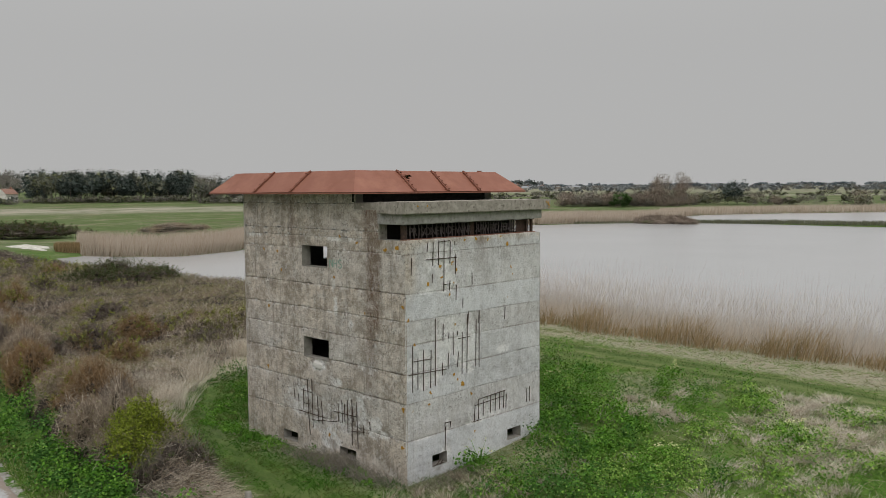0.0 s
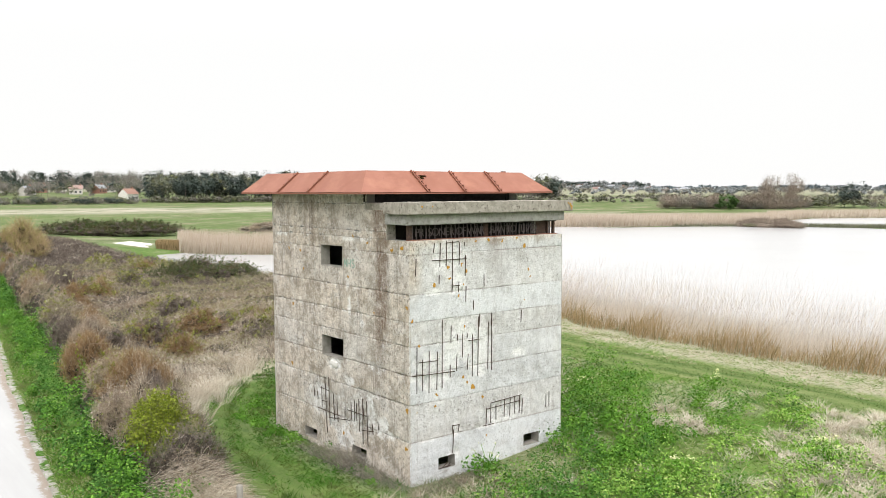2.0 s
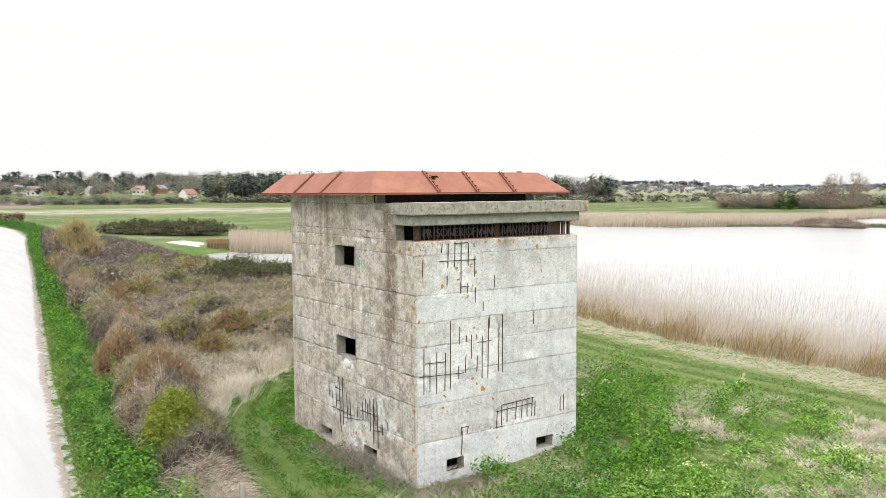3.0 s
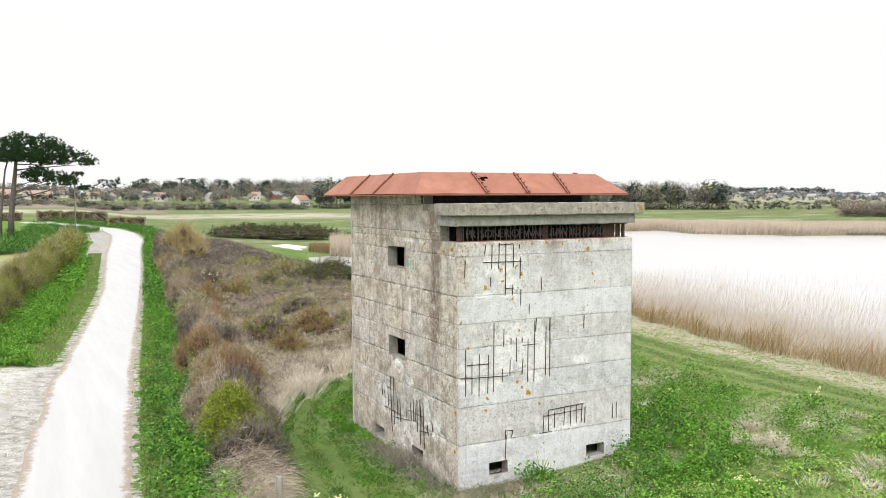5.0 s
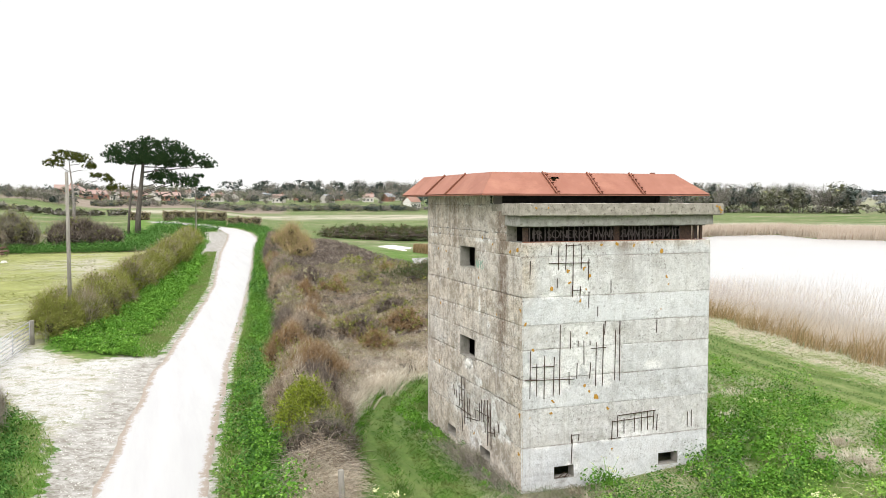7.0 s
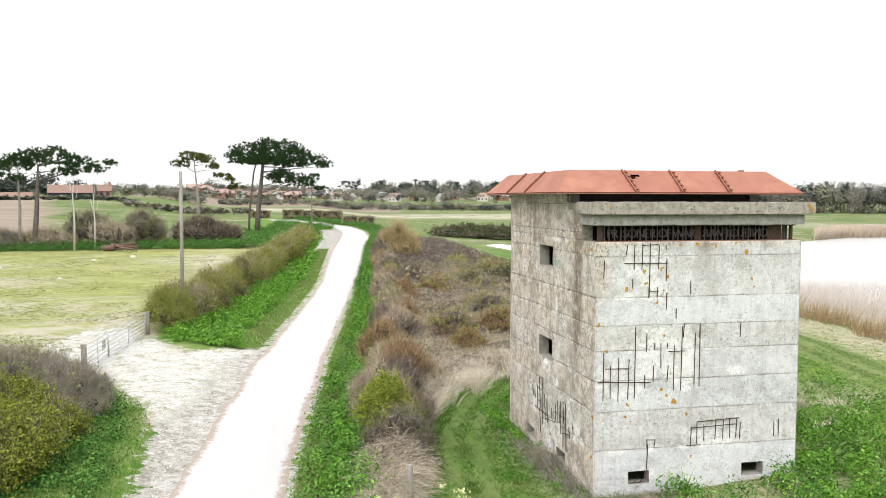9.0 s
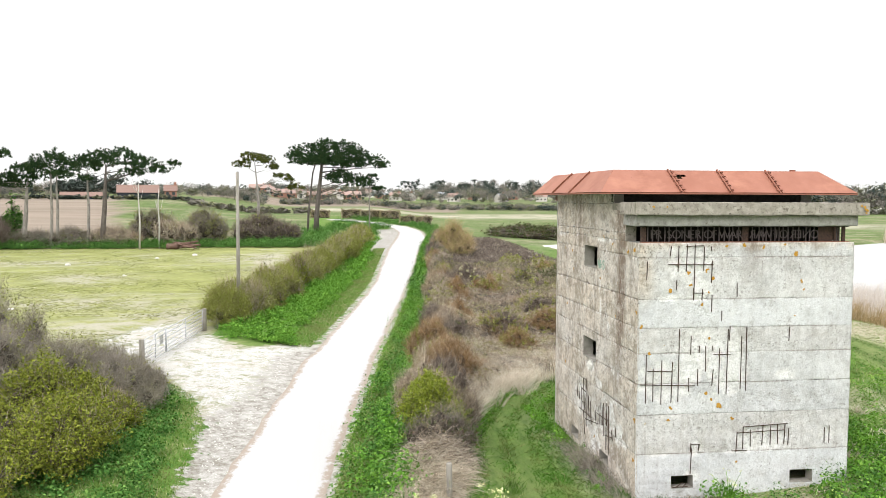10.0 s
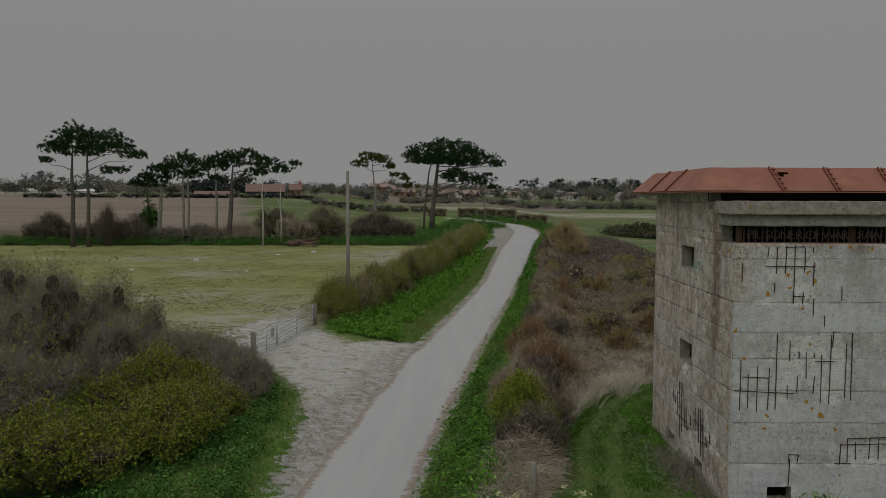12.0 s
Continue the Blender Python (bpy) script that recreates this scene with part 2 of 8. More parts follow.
CONCRETE = make_concrete()
SLAB = simple("slab_concrete", (0.195, 0.175, 0.148), (0.39, 0.36, 0.315), 5, 0.93, 0.2, c=(0.125, 0.108, 0.088), bump=0.6)
LINTEL = simple("lintel_concrete", (0.225, 0.217, 0.202), (0.41, 0.397, 0.375), 5, 0.93, 0.1, c=(0.19, 0.175, 0.155), bump=0.5)
ROOF = make_roof_paint()
SEAM = simple("rusted_seam", (0.17, 0.065, 0.045), (0.28, 0.11, 0.07), 14, 0.8, 0.3, c=(0.06, 0.04, 0.035))
RUST = simple("rusted_iron", (0.032, 0.022, 0.019), (0.085, 0.05, 0.035), 20, 0.85, 0.3, c=(0.02, 0.017, 0.017))
IRON = simple("dark_iron", (0.034, 0.028, 0.028), (0.075, 0.058, 0.053), 18, 0.75, 0.35)
RAIL = simple("rusted_sill", (0.17, 0.075, 0.05), (0.27, 0.135, 0.09), 12, 0.85, 0.25)
LICHEN = simple("orange_lichen", (0.36, 0.19, 0.028), (0.50, 0.28, 0.055), 30, 0.95, 0.1)
# near-black that paints in the dark void below the roof
GAP_SHADE = simple("gap_shade_black", (0.018, 0.017, 0.017), (0.04, 0.037, 0.034), 6, 0.9, 0.15)
JAMB = simple("jamb_concrete", (0.22, 0.205, 0.18), (0.36, 0.34, 0.305), 4, 0.95, 0.1)
INNER = simple("inner_concrete", (0.17, 0.165, 0.155), (0.25, 0.24, 0.225), 3, 0.95, 0.1)
GROUND, ROAD, WATER = make_ground(), make_road(), make_water()
LEAF = plant("lush_leaf", (0.06, 0.155, 0.017), (0.145, 0.30, 0.04), (0.235, 0.40, 0.075), 0.93, 0.6, patch=(0.04, 0.115, 0.014), patch_scale=1.5)
LEAF_YOUNG = plant("young_leaf", (0.12, 0.235, 0.035), (0.24, 0.39, 0.075), (0.38, 0.47, 0.15), 0.9, 0.6)
# dark leaf colour, also used for shade between plants and below the hedge
LEAF_DARK = plant("dark_leaf_and_gap_shade", (0.032, 0.09, 0.018), (0.078, 0.175, 0.036), (0.14, 0.25, 0.06), 0.88, 0.6)
BLADE = plant("green_blade", (0.06, 0.135, 0.018), (0.19, 0.295, 0.065), (0.38, 0.35, 0.21), 0.84, patch=(0.165, 0.185, 0.07), patch_scale=0.45)
TRACK = plant("track_blade", (0.055, 0.105, 0.023), (0.12, 0.175, 0.048), (0.26, 0.24, 0.14), 0.85)
PATHGRASS = plant("path_blade", (0.026, 0.085, 0.01), (0.075, 0.172, 0.024), (0.28, 0.25, 0.13), 0.93, patch=(0.13, 0.145, 0.05), patch_scale=0.7)
STRAW = plant("dead_grass", (0.34, 0.285, 0.21), (0.62, 0.56, 0.46), (0.20, 0.15, 0.10), 0.82)
STRAW_PALE = plant("bleached_grass", (0.48, 0.415, 0.325), (0.74, 0.69, 0.595), (0.30, 0.23, 0.16), 0.9)
REED = plant("reed", (0.46, 0.39, 0.32), (0.64, 0.575, 0.50), (0.36, 0.275, 0.20), 0.9)
REED_FAR = plant("far_reed", (0.46, 0.385, 0.31), (0.60, 0.52, 0.435), (0.38, 0.29, 0.21), 0.9)
REED_GOLD = plant("reed_foot", (0.24, 0.17, 0.085), (0.46, 0.34, 0.20), (0.15, 0.125, 0.05), 0.8)
TWIG = plant("scrub_twig", (0.155, 0.122, 0.093), (0.45, 0.372, 0.292), (0.58, 0.51, 0.415), 0.8, patch=(0.30, 0.228, 0.15), patch_scale=0.45)
TWIG_DARK = plant("purple_twig", (0.065, 0.052, 0.043), (0.23, 0.188, 0.155), (0.42, 0.375, 0.32), 0.92)
TWIG_GREY = plant("grey_thorn_twig", (0.11, 0.098, 0.083), (0.36, 0.325, 0.275), (0.25, 0.215, 0.175), 0.85, patch=(0.20, 0.185, 0.13), patch_scale=0.5)
TWIG_RED = plant("russet_twig", (0.15, 0.095, 0.05), (0.31, 0.20, 0.105), (0.36, 0.29, 0.2), 0.85)
WILLOW = plant("willow_twig", (0.25, 0.175, 0.09), (0.48, 0.375, 0.235), (0.36, 0.33, 0.12), 0.8)
OLIVE = plant("olive_leaf", (0.13, 0.15, 0.03), (0.30, 0.315, 0.085), (0.17, 0.13, 0.085), 0.85)
THICKET_LEAF = plant("bramble_bud", (0.17, 0.18, 0.06), (0.33, 0.335, 0.14), (0.18, 0.145, 0.09), 0.8)
FRINGE = plant("lake_reed", (0.36, 0.325, 0.295), (0.50, 0.465, 0.435), (0.24, 0.19, 0.15), 0.9)
GORSE = plant("yellow_green_leaf", (0.10, 0.13, 0.018), (0.265, 0.29, 0.042), (0.065, 0.06, 0.026), 0.8)
GORSE_BRIGHT = plant("bright_gorse_leaf", (0.115, 0.155, 0.017), (0.27, 0.315, 0.045), (0.09, 0.09, 0.03), 0.86)
BRAMBLE = plant("bramble_leaf", (0.04, 0.058, 0.02), (0.10, 0.125, 0.048), (0.13, 0.085, 0.05), 0.85)
# near-black fill for bushes: shade between the twigs put into its colour
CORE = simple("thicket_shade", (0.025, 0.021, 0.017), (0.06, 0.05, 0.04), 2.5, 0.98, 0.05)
BARK = simple("pine_bark", (0.07, 0.06, 0.053), (0.155, 0.135, 0.12), 5, 0.95, 0.1, stretch=(1, 1, 0.3))
BARK_PALE = simple("silver_bark", (0.36, 0.34, 0.31), (0.52, 0.50, 0.47), 5, 0.9, 0.1, c=(0.14, 0.12, 0.1))
BARK_GREY = simple("grey_pine_bark", (0.17, 0.155, 0.14), (0.31, 0.29, 0.265), 5, 0.95, 0.1, c=(0.1, 0.085, 0.075), stretch=(1, 1, 0.3))
NEEDLE = plant("pine_needles", (0.012, 0.032, 0.014), (0.045, 0.085, 0.03), (0.085, 0.11, 0.04), 0.92)
NEEDLE_GOLD = plant("pine_needles_yellowed", (0.03, 0.05, 0.012), (0.11, 0.12, 0.025), (0.16, 0.14, 0.03), 0.88)
# conifer tone lifted: some distance haze is put into the colour
FAR_DARK = plant("far_conifer", (0.045, 0.06, 0.053), (0.085, 0.102, 0.087))
FAR_IVY = plant("far_ivy", (0.045, 0.085, 0.03), (0.10, 0.155, 0.055))
# blue-grey of the distant haze, put into the foliage colour
FAR_BLUE_HAZE = plant("horizon_wood_haze", (0.10, 0.13, 0.145), (0.17, 0.20, 0.215))
# bare, hedge and willow tones are likewise lightened to include haze
FAR_BARE = plant("far_bare_tree", (0.15, 0.135, 0.12), (0.26, 0.24, 0.215), (0.15, 0.165, 0.11), 0.85)
FAR_MIX = plant("far_hedge", (0.115, 0.12, 0.085), (0.205, 0.205, 0.15), (0.20, 0.21, 0.10), 0.85)
FAR_BROWN = plant("far_willow", (0.20, 0.155, 0.125), (0.33, 0.275, 0.225), (0.14, 0.14, 0.085), 0.9)
FAR_BLOSSOM = plant("far_blossom", (0.30, 0.295, 0.27), (0.50, 0.485, 0.45), (0.12, 0.12, 0.09), 0.75)
# woods paled by haze, which is mixed into this colour
FAR_PALE_HAZE = plant("distant_wood_haze", (0.19, 0.205, 0.21), (0.30, 0.31, 0.31), (0.12, 0.145, 0.15), 0.85)
POST = simple("silvered_post", (0.17, 0.155, 0.135), (0.30, 0.28, 0.25), 9, 0.9, 0.15, c=(0.2, 0.2, 0.13), stretch=(1, 1, 0.2))
GALV = simple("galvanised_steel", (0.36, 0.37, 0.38), (0.48, 0.49, 0.50), 10, 0.5, 0.5, metal=0.35)
PLASTER = simple("white_render", (0.66, 0.64, 0.60), (0.76, 0.74, 0.70), 2, 0.9, 0.2)
RENDERED = simple("weathered_render", (0.46, 0.435, 0.40), (0.56, 0.53, 0.49), 2, 0.9, 0.2)
BRICK = simple("red_brick_wall", (0.25, 0.125, 0.095), (0.33, 0.18, 0.135), 4, 0.9, 0.2)
TILE = simple("clay_tile", (0.16, 0.10, 0.083), (0.225, 0.148, 0.125), 3, 0.85, 0.2)
# clay tile of the far village, paled: distance haze put into the colour
TILE_HAZE = simple("hazed_clay_tile", (0.25, 0.172, 0.147), (0.33, 0.24, 0.21), 3, 0.85, 0.2)
TILE_ORANGE = simple("orange_clay_tile", (0.25, 0.145, 0.108), (0.33, 0.20, 0.155), 3, 0.85, 0.2)
SLATE = simple("grey_slate", (0.22, 0.23, 0.25), (0.32, 0.33, 0.35), 3, 0.7, 0.3)
TARRED = simple("black_weatherboard", (0.025, 0.028, 0.035), (0.05, 0.055, 0.065), 2, 0.8, 0.2)
GLASS = Mat("window_glass", 0.1, 0.5).color((0.05, 0.055, 0.06)).m
FLINT = simple("pale_stone", (0.40, 0.385, 0.355), (0.60, 0.58, 0.545), 5, 0.85, 0.2)
BLOOM = plant("pale_flower", (0.55, 0.55, 0.25), (0.72, 0.72, 0.45))
SCRAP = simple("rusty_scrap", (0.075, 0.045, 0.036), (0.17, 0.095, 0.072), 6, 0.9, 0.2, c=(0.4, 0.36, 0.32))


# ---- mesh helpers ----
RNG = np.random.default_rng(7)


def mesh_object(name, verts, faces, material, parent=None, label="", smooth=False):
    """One mesh object out of vertices and faces (arrays or lists)."""
    me = bpy.data.meshes.new(name)
    me.from_pydata([tuple(v) for v in verts], [], [tuple(int(i) for i in f) for f in faces])
    me.materials.append(material)
    if smooth:
        me.polygons.foreach_set("use_smooth", [True] * len(me.polygons))
    me.update()
    ob = new(name, me)
    if parent is not None:
        ob.parent = parent
    if label:
        tagged(ob, label)
    return ob


def soup(name, polys, material, parent=None, label=""):
    """One mesh out of loose polygons: an array of n polygons by k corners by 3."""
    n, k = polys.shape[:2]
    me = bpy.data.meshes.new(name)
    me.vertices.add(n * k)
    me.vertices.foreach_set("co", np.ascontiguousarray(polys, np.float32).ravel())
    me.loops.add(n * k)
    me.loops.foreach_set("vertex_index", np.arange(n * k, dtype=np.int32))
    me.polygons.add(n)
    me.polygons.foreach_set("loop_start", np.arange(0, n * k, k, dtype=np.int32))
    me.polygons.foreach_set("loop_total", np.full(n, k, np.int32))
    me.materials.append(material)
    me.update(calc_edges=True)
    ob = new(name, me)
    if parent is not None:
        ob.parent = parent
    if label:
        tagged(ob, label)
    return ob


def part(name, bm, material, parent=None, label=""):
    me = bpy.data.meshes.new(name)
    bm.to_mesh(me)
    bm.free()
    me.materials.append(material)
    ob = new(name, me)
    if parent is not None:
        ob.parent = parent
    if label:
        tagged(ob, label)
    return ob


def empty(name, label, category, at=(0, 0, 0), group="", kind="", rz=0.0):
    ob = new(name)
    ob.matrix_world = pose(*at, 0, 0, rz)
    return tagged(ob, label, category, group, kind)


def box_into(bm, x0, x1, y0, y1, z0, z1, bevel=0.0):
    vs = [bm.verts.new(p) for p in ((x0, y0, z0), (x1, y0, z0), (x1, y1, z0), (x0, y1, z0), (x0, y0, z1), (x1, y0, z1), (x1, y1, z1), (x0, y1, z1))]
    fs = [bm.faces.new([vs[i] for i in f]) for f in ((3, 2, 1, 0), (4, 5, 6, 7), (0, 1, 5, 4), (1, 2, 6, 5), (2, 3, 7, 6), (3, 0, 4, 7))]
    if bevel:
        edges = list({e for f in fs for e in f.edges})
        bmesh.ops.bevel(bm, geom=edges, offset=bevel, segments=2, affect="EDGES")


def box(name, x0, x1, y0, y1, z0, z1, material, parent=None, label="", bevel=0.0):
    bm = bmesh.new()
    box_into(bm, x0, x1, y0, y1, z0, z1, bevel)
    return part(name, bm, material, parent, label)


def tube(points, radii, sides=7, close=True):
    """Vertices and faces of a tapered round limb along points."""
    pts = np.asarray(points, float)
    d = np.gradient(pts, axis=0)
    d /= np.linalg.norm(d, axis=1)[:, None] + 1e-9
    ref = np.where(np.abs(d[:, 2:3]) > 0.9, [[1.0, 0, 0]], [[0, 0, 1.0]])
    a = np.cross(d, ref)
    a /= np.linalg.norm(a, axis=1)[:, None] + 1e-9
    b = np.cross(d, a)
    ang = np.linspace(0, 2 * np.pi, sides, endpoint=False)
    rad = np.asarray(radii, float)[:, None, None]
    ring = pts[:, None] + rad * (np.cos(ang)[None, :, None] * a[:, None] + np.sin(ang)[None, :, None] * b[:, None])
    n = len(pts)
    faces = [(i * sides + j, i * sides + (j + 1) % sides, (i + 1) * sides + (j + 1) % sides, (i + 1) * sides + j) for i in range(n - 1) for j in range(sides)]
    if close:
        faces += [tuple(range(sides - 1, -1, -1)), tuple((n - 1) * sides + j for j in range(sides))]
    return ring.reshape(-1, 3), faces


def tubes(name, limbs, material, parent=None, label="", sides=6):
    vs, fs, off = [], [], 0
    for pts, radii in limbs:
        v, f = tube(pts, radii, sides)
        vs.append(v)
        fs += [tuple(i + off for i in q) for q in f]
        off += len(v)
    return mesh_object(name, np.concatenate(vs), fs, material, parent, label, smooth=True)


def unit(v):
    return v / (np.linalg.norm(v, axis=-1, keepdims=True) + 1e-9)


def rnd_dirs(n, up=0.0):
    d = RNG.normal(size=(n, 3))
    d[:, 2] += up
    return unit(d)


def leaves(centres, size, normal_up=0.6, aspect=0.55, tri=False, facing=None):
    """Kite-shaped leaves round the given centres; tri: plain pointed ones, for what is far or dense."""
    n = len(centres)
    nor = rnd_dirs(n, normal_up * 2) if facing is None else unit(facing + RNG.normal(0, 0.38, (n, 3)))
    ax = unit(np.cross(nor, rnd_dirs(n)))
    side = np.cross(nor, ax)
    s = (size * RNG.uniform(0.6, 1.4, n))[:, None]
    c = np.asarray(centres)
    if tri:
        return np.stack([c - ax * s * 0.5 - side * s * aspect * 0.45, c - ax * s * 0.3 + side * s * aspect * 0.55, c + ax * s * 0.6], 1)
    return np.stack([c - ax * s * 0.5, c + side * s * aspect * 0.5, c + ax * s * 0.5 - nor * s * 0.1, c - side * s * aspect * 0.5], 1)


def blades(base, tip, width):
    """Narrow upright triangles from base to tip."""
    n = len(base)
    d = np.asarray(tip) - np.asarray(base)
    side = unit(np.cross(d, rnd_dirs(n)))
    w = (np.broadcast_to(width, n) * 0.5)[:, None]
    return np.stack([base - side * w, base + side * w, tip], 1)


def bent_blades(base, tip, width, sag=0.15):
    """Blades in two pieces, bent over towards the tip: quads that narrow."""
    n = len(base)
    base, tip = np.asarray(base), np.asarray(tip)
    d = tip - base
    side = unit(np.cross(d, rnd_dirs(n)))
    w = (np.broadcast_to(width, n) * 0.5)[:, None]
    mid = base + d * 0.55 + np.array([0, 0, 1.0]) * np.linalg.norm(d, axis=1)[:, None] * sag
    q1 = np.stack([base - side * w, base + side * w, mid + side * w * 0.8, mid - side * w * 0.8], 1)
    q2 = np.stack([mid - side * w * 0.8, mid + side * w * 0.8, tip + side * w * 0.15, tip - side * w * 0.15], 1)
    return np.concatenate([q1, q2])


def ss(a, b, x):
    t = np.clip((np.asarray(x, float) - a) / (b - a), 0, 1)
    return t * t * (3 - 2 * t)


def wave(x, y, s, seed=0.0):
    """A cheap smooth noise in -1..1, for arrays."""
    x, y = np.asarray(x) / s + seed * 1.7, np.asarray(y) / s - seed * 2.3
    return (np.sin(x * 1.3 + 1.1 * np.sin(y * 1.7)) + np.sin(y * 1.9 + 1.3 * np.sin(x * 0.9 + 2.0)) + 0.7 * np.sin((x + y) * 2.7 + np.sin(x * 3.1)) + 0.5 * np.sin(x * 4.3 - y * 3.7)) / 3.2


# ---- plan of the land ----
ROAD_R = np.array([(-12.2, -45), (-9.8, -20), (-7.6, 1.5), (-7.15, 6), (-6.8, 9), (-6.4, 12), (-5.95, 15), (-5.35, 20), (-3.5, 32.9), (1.3, 65.8), (5.2, 95), (8.6, 118), (9.8, 138), (8.9, 158), (6.7, 169.5), (4.6, 178), (-6, 194), (-40, 230)], float)
ROAD_L = np.array([(-15.6, -45), (-12.9, -20), (-10.75, 1.3), (-10.2, 6), (-9.65, 12), (-9.2, 16), (-8.8, 20), (-7.75, 26.5), (-3.6, 54.4), (-0.2, 88), (2.6, 112), (4.8, 132), (5.0, 150), (4.0, 164), (1.6, 174), (-9, 190), (-42, 222)], float)
HEDGE_R = np.array([(-8.8, -30), (-6.9, -8), (-6.0, 1.0), (-5.0, 10.4), (-3.1, 22.6), (0.4, 51.2), (4.9, 87.5), (9.5, 118)], float)
LAKE = np.array([(31, -70), (27, -12), (27, 4), (28.5, 20), (27.5, 35), (24.4, 46), (21.8, 55), (22.6, 68), (22.4, 79), (24.8, 87), (28.5, 88), (31, 82.5), (36, 77.8), (45, 80), (60, 92), (80, 112), (108, 130), (124, 130), (118, 112), (128, 96), (142, 90), (153, 80), (161, 62), (160, 36), (172, 0), (185, -70)], float)
LAKE2 = np.array([(164, 76), (172, 58), (174, 36), (188, 0), (202, -60), (380, -60), (330, 0), (262, 62), (236, 82), (208, 96), (182, 92)], float)


def along(line, y):
    return np.interp(y, line[:, 1], line[:, 0])


def inside(poly, x, y):
    """Signed distance to a polygon: positive inside."""
    x, y = np.asarray(x, float).ravel(), np.asarray(y, float).ravel()
    best = np.full(x.shape, 1e9)
    odd = np.zeros(x.shape, bool)
    for (ax, ay), (bx, by) in zip(poly, np.roll(poly, -1, 0)):
        dx, dy = bx - ax, by - ay
        t = np.clip(((x - ax) * dx + (y - ay) * dy) / (dx * dx + dy * dy), 0, 1)
        best = np.minimum(best, np.hypot(x - ax - t * dx, y - ay - t * dy))
        cross = ((ay > y) != (by > y)) & (x < dx * (y - ay) / (dy if dy else 1e-9) + ax)
        odd ^= cross
    return np.where(odd, best, -best)


WATER_Z = -0.3


def land(x, y):
    """Height of the ground."""
    x, y = np.asarray(x, float), np.asarray(y, float)
    shape = x.shape
    x, y = x.ravel(), y.ravel()
    r = np.hypot(x + 9, y + 18)
    z = 0.55 * ss(1.5, 9, x) * (1 - ss(20, 45, y)) + 0.25 * ss(9, 13, x) * (1 - ss(17, 20, x)) * (1 - ss(20, 45, y))
    z = z + (1.0 * ss(40, 100, y) + 0.6 * ss(100, 160, y) + 1.1 * ss(165, 205, y)) * (1 - ss(8, 40, x))
    z = z + 0.05 * wave(x, y, 3.1, 1) * ss(0.5, 3, np.abs(x + 7.5 - 0.09 * y)) * (1 - ss(60, 150, r))
    west = 1 - ss(-62, -26, x)
    z = z + 5.6 * ss(120, 360, r) * west + 1.2 * ss(250, 450, r) * (1 - west)
    bearing = np.degrees(np.arctan2(x + 9, y + 18))
    east = ss(40, 46, bearing) * (1 - ss(130, 150, bearing))
    z = z + 6.0 * ss(430, 660, r) * (1 - east) + (5 + 5 * east * ss(54, 50, bearing)) * ss(800, 1500, r) + 2 * ss(1500, 2600, r)
    mid_road = 0.5 * (along(ROAD_R, y) + along(ROAD_L, y))
    z = z - 0.25 * ss(4.2, 1.8, np.abs(x - mid_road)) * (1 - ss(35, 70, y))
    lake = np.maximum(inside(LAKE, x, y), inside(LAKE2, x, y))
    z = np.where(lake > -8, z + (-1.0 - z) * ss(-6, 3, lake), z)
    return z.reshape(shape)


def scrub_mask(x, y):
    """1 where brambles and dead stems cover the ground."""
    edge_y = np.interp(x, [-6, -4.2, -1.1, 0.7, 2.4, 6, 20], [-0.5, 1.5, 10.1, 12.3, 13.8, 16, 24])
    right = np.interp(y, [0, 14, 20, 40, 47, 56, 70, 95, 110], [-4, 2, 14, 18.5, 17.5, 15, 14.5, 15, 15])
    rag = 0.35 * wave(x, y, 0.9, 12)
    return np.clip(ss(0.0, 0.9, x - along(HEDGE_R, y) + rag) * ss(0.8, 2.5, y - edge_y + rag) * (1 - ss(0.5, 4, x - right)) * (1 - ss(100, 108, y)), 0, 1)


def axis(lo, hi, fine_lo, fine_hi, step, grow):
    a = list(np.arange(fine_lo, fine_hi + step, step))
    s, v = step, a[-1]
    while v < hi:
        s *= grow
        v += s
        a.append(v)
    s, v, b = step, fine_lo, []
    while v > lo:
        s *= grow
        v -= s
        b.append(v)
    return np.array(b[::-1] + a)


